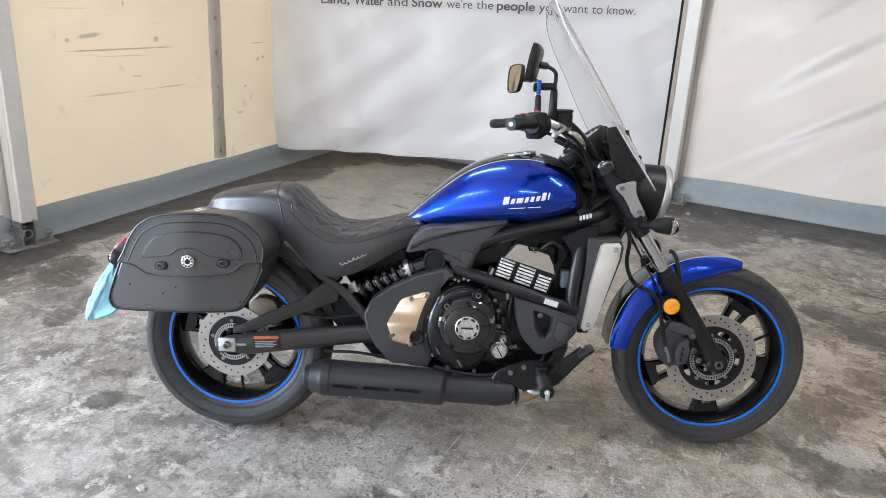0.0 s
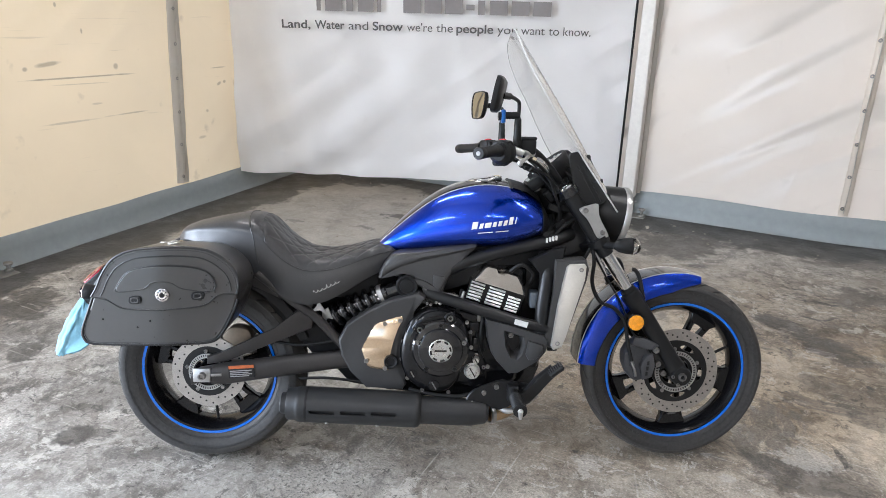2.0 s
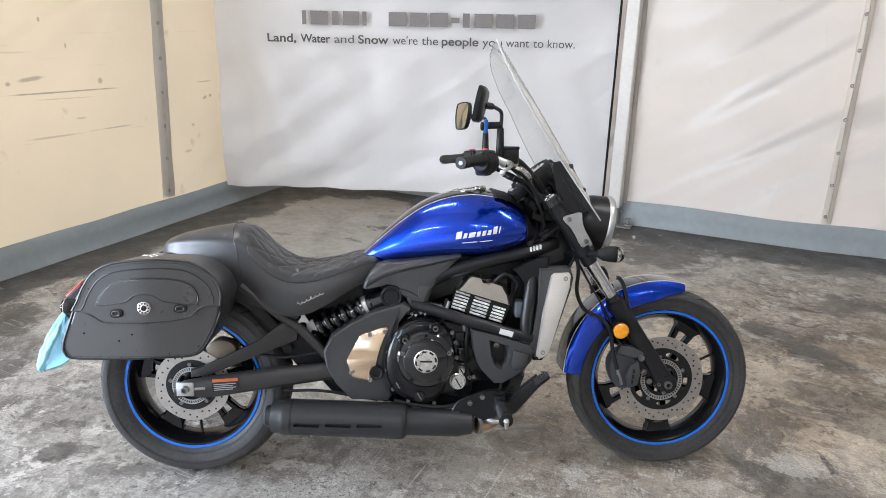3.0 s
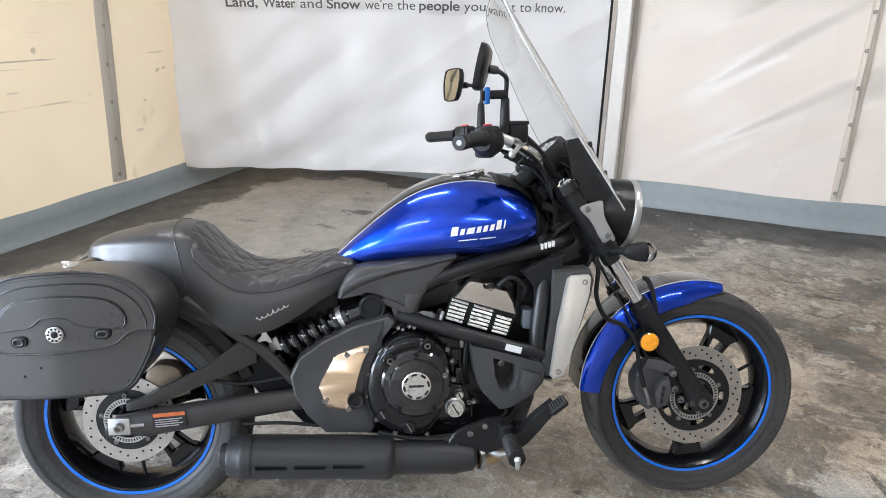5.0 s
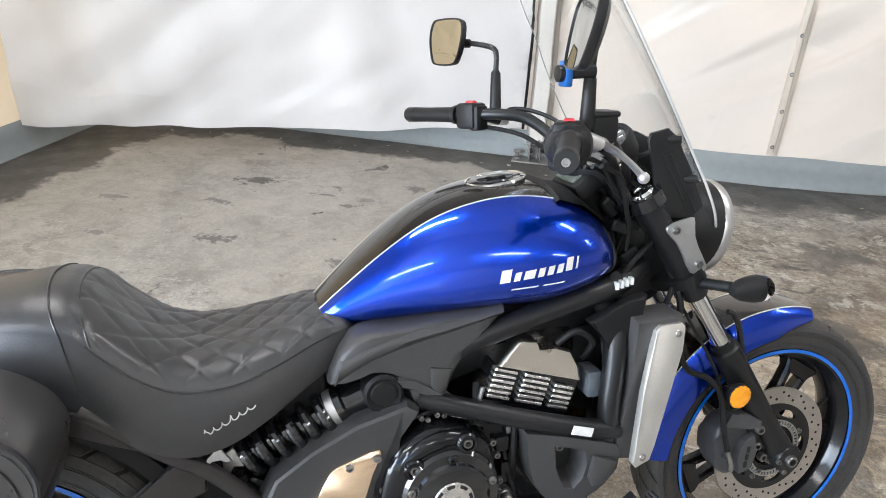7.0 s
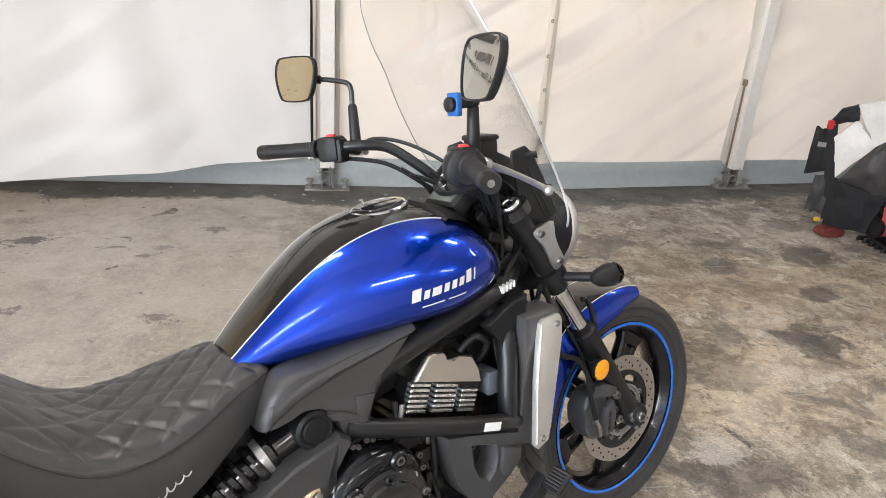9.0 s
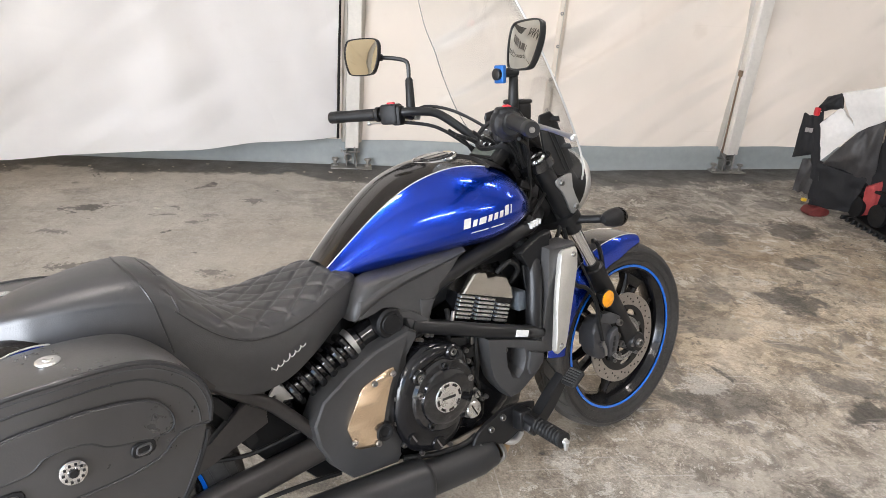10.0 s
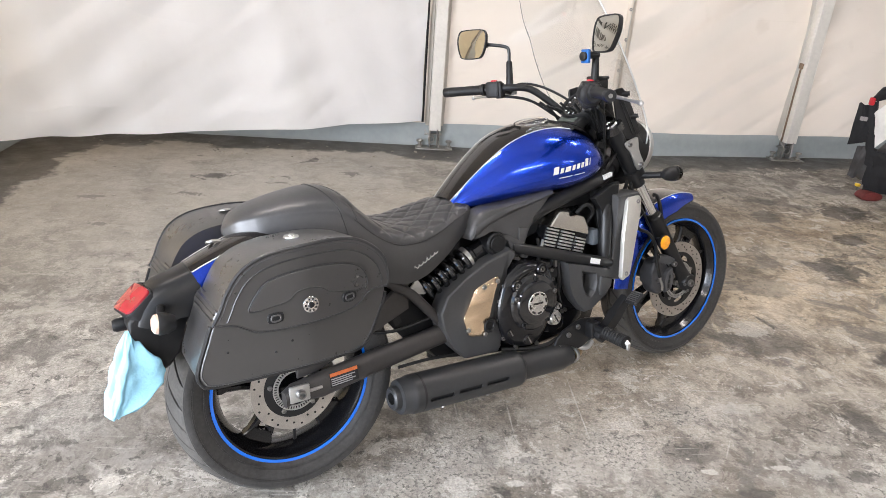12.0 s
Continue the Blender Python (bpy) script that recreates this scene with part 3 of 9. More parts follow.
def tube(bm, pts, r, sides=12, caps=True, closed=False):
    """A round bar along a line of points; r may be one radius or one for each point."""
    P = [Vector(p) for p in pts]
    n = len(P)
    rad = [r] * n if isinstance(r, (int, float)) else list(r)
    rings, prev = [], None
    for i in range(n):
        t = (P[(i + 1) % n] - P[i - 1]) if closed else (P[min(i + 1, n - 1)] - P[max(i - 1, 0)])
        t.normalize()
        if prev is None:
            ref = Vector((0, 0, 1)) if abs(t.z) < 0.9 else Vector((1, 0, 0))
            u = t.cross(ref).normalized()
        else:
            u = (prev - t * prev.dot(t)).normalized()
        prev = u
        w = t.cross(u)
        rings.append([bm.verts.new(P[i] + rad[i] * (math.cos(a) * u + math.sin(a) * w)) for a in (2 * math.pi * k / sides for k in range(sides))])
    for i in range(n if closed else n - 1):
        A, B = rings[i], rings[(i + 1) % n]
        for k in range(sides):
            bm.faces.new((A[k], A[(k + 1) % sides], B[(k + 1) % sides], B[k]))
    if caps and not closed:
        bm.faces.new(rings[0][::-1])
        bm.faces.new(rings[-1])
    return bm


def lathe(bm, profile, centre, axis=(0, 1, 0), sides=48, closed=False):
    """A turned body: profile of (radius, distance along the axis)."""
    ax = Vector(axis).normalized()
    ref = Vector((0, 0, 1)) if abs(ax.z) < 0.9 else Vector((1, 0, 0))
    u = ax.cross(ref).normalized()
    w = ax.cross(u)
    c = Vector(centre)
    rings = []
    for r, h in profile:
        if r < 1e-6:
            rings.append([bm.verts.new(c + ax * h)])
        else:
            rings.append([bm.verts.new(c + ax * h + r * (math.cos(a) * u + math.sin(a) * w)) for a in (2 * math.pi * k / sides for k in range(sides))])
    pairs = list(zip(rings, rings[1:])) + ([(rings[-1], rings[0])] if closed else [])
    for A, B in pairs:
        for k in range(sides):
            j = (k + 1) % sides
            if len(A) == 1 and len(B) == 1:
                continue
            if len(A) == 1:
                bm.faces.new((A[0], B[j], B[k]))
            elif len(B) == 1:
                bm.faces.new((A[k], A[j], B[0]))
            else:
                bm.faces.new((A[k], A[j], B[j], B[k]))
    return bm


def loft(bm, rings, caps=True, closed=True):
    V = [[bm.verts.new(p) for p in ring] for ring in rings]
    n = len(V[0])
    for A, B in zip(V, V[1:]):
        for k in range(n if closed else n - 1):
            j = (k + 1) % n
            bm.faces.new((A[k], A[j], B[j], B[k]))
    if caps and closed:
        bm.faces.new(V[0][::-1])
        bm.faces.new(V[-1])
    return bm


def bolt(bm, c, axis, r=0.007, h=0.006):
    """A socket-head bolt: rounded head with a sunken hexagon."""
    lathe(bm, [(0, 0), (r, 0), (r, h * 0.7), (r * 0.88, h), (r * 0.60, h), (r * 0.54, h * 0.05), (0, h * 0.05)], c, axis, 12)
    return bm


def B():
    return bmesh.new()


# ---- the tent: floor, cloth walls, frame ----
# Tent frame: its own x runs along the far wall, its own -y comes from that wall towards the bike.
TENT = Matrix.Translation((-0.22, 4.424, 0)) @ Matrix.Rotation(radians(-28.55), 4, "Z")
LONG, DEEP, HIGH = 12.2, 9.4, 2.6


def wall_step(u):
    """How far the far wall stands back, past its second seam."""
    return 0.135 * max(0.0, u - 4.33)


def left_step(v):
    """How far the left wall stands out towards the corner."""
    return 0.048 * max(0.0, 3.0 - v)


def sheet(name, p, u, v, nu, nv, material, wrinkle, seed, bent=False):
    """Hanging cloth from corner p along u and v, gently uneven."""
    bm = B()
    p, u, v = Vector(p), Vector(u), Vector(v)
    nrm = u.cross(v).normalized()
    grid = []
    for j in range(nv + 1):
        row = []
        for i in range(nu + 1):
            a, b = i / nu, j / nv
            q = p + u * a + v * b
            s = Vector((a * u.length, b * v.length, seed))
            d = noise.noise(s * 0.9) * 0.7 + noise.noise(Vector((s.x * 2.1 + s.y * 1.2, s.y * 0.7 - s.x * 0.5, seed + 5))) * 0.55 + noise.noise(s * 3.3) * 0.12
            d += noise.noise(Vector((s.x * 0.9 + s.y * 0.45, s.y * 4.2 - s.x * 1.7, seed + 9))) * 1.15 * max(0.0, noise.noise(s * 0.45) + 0.45)
            d += noise.noise(Vector((s.x * 1.6 + s.y * 0.9, s.y * 7.5 - s.x * 3.0, seed + 3))) * 0.28 * max(0.0, noise.noise(s * 0.7 + Vector((5, 5, 5))) + 0.3)
            q = q + nrm * d * wrinkle
            if bent:
                q.x, q.y = q.x - (left_step(-q.y) if u.x == 0 else 0.0), q.y + wall_step(q.x)
            row.append(bm.verts.new(q))
        grid.append(row)
    for j in range(nv):
        for i in range(nu):
            bm.faces.new((grid[j][i], grid[j][i + 1], grid[j + 1][i + 1], grid[j + 1][i]))
    ob = link(name, bm, material, None, "", 180)
    ob.matrix_world = TENT
    return ob


def in_tent(name, bm, material, parent=None, label="", sharp=35):
    ob = link(name, bm, material, parent, label, sharp)
    if not parent:
        ob.matrix_world = TENT
    return ob


bm = B()
bmesh.ops.create_grid(bm, x_segments=60, y_segments=60, size=0.5)
for v in bm.verts:
    v.co = Vector((v.co.x * (LONG + 16) + LONG / 2, v.co.y * (DEEP + 16) - DEEP / 2, 0))
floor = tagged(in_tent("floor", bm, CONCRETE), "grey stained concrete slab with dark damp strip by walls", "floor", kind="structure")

bay.matrix_world = TENT @ Matrix.Translation((-0.02, -7.0, 1.32)) @ Matrix(((0, 0, -1), (-1, 0, 0), (0, 1, 0))).to_4x4()
wall_left = tagged(sheet("wall_left", (0, -4.6, 0.12), (0, 4.7, 0), (0, 0, HIGH - 0.12), 70, 40, CREAM, 0.016, 3.0, True), "cream backlit tent cloth wall with dirt streaks", "wall", kind="structure")
wall_far = tagged(sheet("wall_far", (-0.2, 0, 0.10), (LONG + 0.2, 0, 0), (0, 0, HIGH - 0.10), 260, 64, WHITE_CLOTH, 0.046, 8.0, True), "white wrinkled tent cloth wall", "wall", kind="structure")
wall_right = tagged(sheet("wall_right", (LONG, 1.1, 0.0), (0, -DEEP - 1.1, 0), (0, 0, HIGH), 40, 12, WHITE_CLOTH, 0.02, 12.0), "white tent cloth end wall", "wall", kind="structure")
wall_near = tagged(sheet("wall_near", (LONG, -DEEP, 0.0), (-LONG + 3.2, 0, 0), (0, 0, HIGH), 50, 12, WHITE_CLOTH, 0.02, 15.0), "white tent cloth wall behind the open bay", "wall", kind="structure")
# Unseen roof and gables, added in mid grey cloth that passes little light.
ceiling = B()
ridge = 1.5
loft(ceiling, [[(0, 0, HIGH), (0, -DEEP / 2, HIGH + ridge), (0, -DEEP, HIGH)], [(LONG, 0, HIGH), (LONG, -DEEP / 2, HIGH + ridge), (LONG, -DEEP, HIGH)]], caps=False, closed=False)
# unseen eave strips, added to keep sun from leaking in above the bent walls
loft(ceiling, [[(u, -0.06, HIGH), (u, wall_step(u) + 0.07, HIGH)] for u in (-0.25, 2.0, 4.33, LONG)], caps=False, closed=False)
loft(ceiling, [[(0.06, -v, HIGH), (-left_step(v) - 0.05, -v, HIGH)] for v in (-0.07, 1.5, 3.0, 4.7)], caps=False, closed=False)
ceiling = tagged(in_tent("ceiling", ceiling, ROOF_CLOTH), "grey tent roof cloth, added out of view", "ceiling", kind="structure")
for nm, u in (("gable_left", 0.0), ("gable_right", LONG)):
    bm = B()
    bm.faces.new([bm.verts.new(q) for q in ((u, 0, HIGH), (u, -DEEP / 2, HIGH + ridge), (u, -DEEP, HIGH))])
    tagged(in_tent(nm, bm, ROOF_CLOTH), "grey tent cloth gable, added out of view", "wall", kind="structure")


def skirt(name, p, q, normal):
    """Grey mud flap along the foot of a wall, lying a little unevenly, its lower hem turned onto the floor."""
    bm = B()
    p, q, n = Vector(p), Vector(q), Vector(normal)
    k = max(8, int((q - p).length / 0.12))
    rows = []
    for i in range(k + 1):
        c = p.lerp(q, i / k)
        if n.y < -0.5:
            c.y += wall_step(c.x)
        else:
            c.x -= left_step(-c.y)
        w = noise.noise(Vector((i * 0.31, 2.0, c.y))) * 0.008
        top = 0.185 + noise.noise(Vector((i * 0.22, 7.0, c.y))) * 0.012
        prof = [(0.012 + w, top), (0.020 + w, top - 0.004), (0.026 + w, 0.10), (0.034 + w, 0.02), (0.052 + w, 0.003), (0.030, 0.0005)]
        rows.append([c + n * a + Vector((0, 0, z)) for a, z in prof])
    loft(bm, rows, caps=False, closed=False)
    return tagged(in_tent(name, bm, SKIRT, sharp=60), "grey mud flap along the foot of the tent wall", "wall skirt", kind="structure")


skirt("baseboard_left", (0, -4.6, 0), (0, 0, 0), (1, 0, 0))
skirt("baseboard_far", (-0.16, 0, 0), (LONG, 0, 0), (0, -1, 0))


def tent_pole(u, v, inward, lean=0.0, brace=False):
    """A deep aluminium upright with a grooved side and keder edges, hung by a pin over a steel base plate."""
    root = empty("tent_pole", TENT @ Matrix.Translation((u, -v, 0)) @ Matrix.Rotation(inward, 4, "Z") @ Matrix.Rotation(lean, 4, "Y"))
    bm = B()
    W, D = 0.046, 0.142
    half_ = [(W, 0.0), (W, -0.030), (W - 0.008, -0.034), (W - 0.008, -0.046), (W, -0.050), (W, -D + 0.030), (W - 0.004, -D + 0.027), (W - 0.004, -D + 0.020), (W, -D + 0.017), (W, -D + 0.005), (W - 0.005, -D)]
    prof = half_ + [(-x, y) for x, y in half_[::-1]]
    loft(bm, [[(x, y, 0.150) for x, y in prof], [(x, y, HIGH) for x, y in prof]])
    part("upright", bm, ALU_PALE, root, "dull pale aluminium profile")
    for sx in (-1, 1):
        bm = B()
        rows = []
        for j in range(31):
            z = 0.165 + (HIGH - 0.165) * j / 30
            w = 0.026 + 0.006 * noise.noise(Vector((z * 4.0, sx, u)))
            rows.append([(sx * (W + a * w), -0.030 + b, z) for a, b in ((-0.1, 0.0), (0.1, -0.010), (0.5, -0.006), (1.0, 0.012), (1.15, 0.024))])
        loft(bm, rows, caps=False, closed=False)
        part("keder_edge", bm, STRAP, root, "grey cloth edge slid into the groove", 60)
    bm = B()
    box(bm, (-0.145, -0.165, 0.0), (0.145, 0.02, 0.010), 0.003)
    part("base_plate", bm, STEEL, root, "worn steel base plate")
    for x in (-0.115, 0.115):
        bm = B()
        lathe(bm, [(0, 0.010), (0.024, 0.010), (0.024, 0.022), (0.012, 0.026), (0.012, 0.046), (0.022, 0.050), (0.026, 0.058), (0.022, 0.066), (0, 0.070)], (x, -0.10, 0), (0, 0, 1), 14)
        part("stake_head", bm, STEEL, root, "rusty stake head")
    for x in (-0.040, 0.030):
        bm = B()
        prism(bm, [(x, 0.010), (x + 0.010, 0.010), (x + 0.010, 0.170), (x, 0.170)], -0.115, -0.025, 0.002, 1)
        part("shoe", bm, STEEL, root)
    bm = B()
    tube(bm, [(-0.078, -0.070, 0.105), (0.060, -0.070, 0.105)], 0.008, 10)
    part("hinge_pin", bm, BOLT, root, "zinc hinge pin")
    bm = B()
    tube(bm, smooth_line([(-0.026 + 0.024 * math.cos(k * math.pi / 4), -0.150, 0.085 + 0.024 * math.sin(k * math.pi / 4)) for k in range(8)], 3, True), 0.0042, 6, closed=True)
    tube(bm, [(-0.045, -0.148, 0.105), (-0.082, -0.120, 0.150)], 0.0042, 6)
    tube(bm, [(0.018, -0.150, 0.035), (0.021, -0.146, 0.105), (0.018, -0.142, 0.160)], 0.0055, 6)
    part("locking_pin", bm, BOLT, root, "zinc ring and locking pin")
    if brace:
        bm = B()
        box(bm, (-W - 0.010, -0.082, 0.15), (-W - 0.001, -0.066, 0.77), 0.002)
        box(bm, (-W - 0.016, -0.100, 0.755), (-W - 0.001, -0.054, 0.80), 0.003)
        part("stay_bar", bm, RUST, root, "rusty flat stay bar")
    return tagged(root, "dull aluminium tent upright on a steel base plate", "tent pole", group="tent uprights")


tent_pole(2.890, 0.0, 0.0)
tent_pole(5.91, -wall_step(5.91), 0.0, 0.0, True)
tent_pole(0.0, 3.285, radians(90), 0.049)
tent_pole(9.0, -wall_step(9.0), 0.0)


def laced_seam(name, at, m, strap_w, step, z1, cloth):
    """Overlapping edge of two cloth panels with a strap and brass eyelets."""
    root = empty(name, TENT @ Matrix.Translation(at) @ m)
    bm = B()
    rows = []
    for j in range(41):
        z = 0.20 + (z1 - 0.20) * j / 40
        w = strap_w * (1 + 0.16 * noise.noise(Vector((z * 3.1, at[0], 3))))
        d = 0.008 * noise.noise(Vector((z * 5.0, 1.0, at[0])))
        rows.append([(-w, -0.004, z), (-w * 0.9, -0.016 + d, z), (0, -0.024 + d, z), (w * 0.9, -0.016 + d, z), (w, -0.004, z)])
    loft(bm, rows, caps=False, closed=False)
    part("strap", bm, cloth, root, "grey translucent overlap", 70)
    bm = B()
    tube(bm, smooth_line([(0.004 * math.sin(k * 1.7), -0.030, 0.22 + (z1 - 0.22) * k / 10) for k in range(11)], 4), 0.0035, 6)
    part("lacing", bm, STRAP, root)
    z = 0.25
    while z < z1:
        bm = B()
        lathe(bm, [(0.005, 0.0), (0.006, 0.004), (0.011, 0.004), (0.013, 0.0), (0.005, 0.0)], (-0.012, -0.027, z), (0, -1, 0), 14)
        part("eyelet", bm, BOLT, root)
        z += step
    return tagged(root, "laced seam with eyelets between tent panels", "tent seam", group="laced seams")


laced_seam("tent_seam", (0.004 - left_step(1.73), -1.735, 0), Matrix.Rotation(radians(90), 4, "Z") @ Matrix.Rotation(0.050, 4, "Y"), 0.052, 0.235, HIGH, STRAP)
laced_seam("tent_seam", (4.33, -0.006, 0), Matrix.Identity(4), 0.030, 0.22, HIGH, PALE_STRAP)
laced_seam("tent_seam", (7.5, wall_step(7.5) - 0.006, 0), Matrix.Identity(4), 0.030, 0.22, HIGH, PALE_STRAP)

# ---- tube lamps under the roof ----
LAMP_GLOW = bpy.data.materials.new("lit_tube")
LAMP_GLOW.use_nodes = True
LAMP_GLOW.node_tree.nodes["Principled BSDF"].inputs["Emission Color"].default_value = (1.0, 0.96, 0.88, 1)
LAMP_GLOW.node_tree.nodes["Principled BSDF"].inputs["Emission Strength"].default_value = 16.0


def tube_lamp(u, v, z):
    root = empty("tube_lamp", TENT @ Matrix.Translation((u, -v, z)))
    bm = B()
    box(bm, (-0.64, -0.075, 0.02), (0.64, 0.075, 0.08), 0.01)
    part("casing", bm, ALU_PALE, root)
    bm = B()
    box(bm, (-0.61, -0.06, -0.02), (0.61, 0.06, 0.019), 0.015)
    part("tube", bm, LAMP_GLOW, root, "lit white tube")
    for x in (-0.5, 0.5):
        bm = B()
        tube(bm, [(x, 0, 0.06), (x, 0, HIGH + ridge * min(v, DEEP - v) / (DEEP / 2) - z)], 0.004, 6)
        part("hanger", bm, STEEL, root)
    return tagged(root, "lit tube lamp hung under the tent roof", "ceiling lamp", group="tube lamps")


for v in (3.0, 6.2):
    for u in (1.6, 4.2, 6.8):
        tube_lamp(u, v, 2.75)

# ---- the printed banner hung across the corner ----
BAN = TENT @ Matrix.Translation((0.02, -1.10, 0)) @ Matrix.Rotation(math.atan2(1.04, 2.81), 4, "Z")
BAN_LONG, BAN_START = 2.95, -0.06
banner = empty("banner", BAN)
bm = B()
rows = []
for i in range(141):
    s = BAN_START + (BAN_LONG - BAN_START) * i / 140
    foot = 0.175 + 0.035 * max(0, (s - 2.0) / 0.95) + 0.010 * math.sin(math.pi * s / BAN_LONG) + 0.003 * noise.noise(Vector((s * 2, 0, 4)))
    col = []
    for j in range(71):
        z = foot + (HIGH - foot) * j / 70
        free = max(0.0, 1 - (z - foot) / 1.6)
        d = (0.045 * noise.noise(Vector((s * 1.3 + z * 0.5, z * 0.7, 1))) + 0.040 * noise.noise(Vector((s * 3.5 + z * 1.3, z * 0.9 - s, 9))) + 0.020 * noise.noise(Vector((s * 2.2 - z * 5.5, z * 1.4 + s * 1.2, 3)))) * (0.35 + free)
        col.append((s, d - 0.012 * free, z))
    rows.append(col)
loft(bm, rows, caps=False, closed=False)
part("cloth", bm, BANNER_CLOTH, banner, "white printed vinyl cloth", 180)
# black strip in place of the shadow between the banner's edge and the pole
bm = B()
box(bm, (BAN_LONG - 0.004, -0.012, 0.20), (BAN_LONG + 0.012, 0.004, HIGH), 0.003)
part("edge_strip", bm, RUBBER_EDGE, banner, "black strip standing in for the shaded gap at the pole")
tagged(banner, "white vinyl banner with grey printed slogan", "banner")


def lettering(parent, name, text, x, z, width, height, bold, depth, material, m=None, y=-0.055):
    """Printed words fitted to a width and a cap height."""
    cu = bpy.data.curves.new(name, "FONT")
    cu.body, cu.size, cu.extrude = text, 1.0, 0.0
    cu.offset = 0.018 if bold else 0.0
    tmp = bpy.data.objects.new(name, cu)
    scene.collection.objects.link(tmp)
    bpy.context.view_layer.update()
    me = bpy.data.meshes.new_from_object(tmp.evaluated_get(bpy.context.evaluated_depsgraph_get()))
    bpy.data.objects.remove(tmp)
    xs = [v.co.x for v in me.vertices]
    sx, sz = width / (max(xs) - min(xs)), height / 0.73
    x0 = min(xs)
    for v in me.vertices:
        v.co = Vector((x + (v.co.x - x0) * sx, y, z + v.co.y * sz))
    me.materials.append(material)
    ob = new(name, me)
    ob.parent = parent
    if m:
        ob.matrix_local = m
    return ob


for text, a, b, bold in (("Land,", 0.361, 0.582, True), ("Water", 0.616, 0.842, True), ("and", 0.873, 1.022, False), ("Snow", 1.055, 1.283, True),
                         ("we're", 1.313, 1.50, False), ("the", 1.53, 1.652, False), ("people", 1.678, 1.948, True), ("you", 1.977, 2.120, False),
                         ("want", 2.148, 2.318, False), ("to", 2.346, 2.42, False), ("know.", 2.45, 2.645, False)):
    lettering(banner, "lettering", text, a, 1.305, b - a, 0.062, bold, 0, INK)
# the number above the slogan, as plain bars
for a, w in ((0.635, 0.03), (0.70, 0.13), (0.86, 0.05), (0.945, 0.12), (1.09, 0.03), (1.285, 0.13), (1.44, 0.13), (1.59, 0.13), (1.745, 0.06), (1.83, 0.05), (1.915, 0.13), (2.07, 0.13), (2.225, 0.13)):
    bm = B()
    thin = 0.03 if abs(a - 1.745) < 1e-6 else 0.0
    box(bm, (a, -0.058, 1.432 + thin), (a + w, -0.052, 1.530 - thin))
    part("printed_bar", bm, INK_PALE, banner, "grey printed bar")
lettering(banner, "lettering", "WWW", 0.25, 1.645, 0.62, 0.13, True, 0, INK)
bm = B()
box(bm, (0.92, -0.058, 1.650), (2.60, -0.052, 1.745))
part("printed_bar", bm, INK, banner, "grey printed bar")

# ---- the motorcycle: its own x runs forward, y to its left, z up; it leans on its stand ----
BIKE = Matrix.Translation((0, -0.01, 0)) @ Matrix.Rotation(radians(-10.4), 4, "X")
bike = tagged(empty("motorcycle", BIKE), "blue and black cruiser motorcycle with leather saddlebags and windscreen", "motorcycle")
AX_R, AX_F, AX_Z = 0.0, 1.575, 0.3125


def mirrored(pts):
    return [(x, -y, z) for x, y, z in pts]


def ring_slots(bm, c, r0, r1, y, n, share, t=0.0015):
    """Separate radial teeth round a centre, as on a sensor ring."""
    for k in range(n):
        a0, a1 = 2 * math.pi * k / n, 2 * math.pi * (k + share) / n
        q = [(c[0] + r * math.cos(a), c[1] + r * math.sin(a)) for r, a in ((r0, a0), (r1, a0), (r1, a1), (r0, a1))]
        prism(bm, q, y - t, y + t)
    return bm




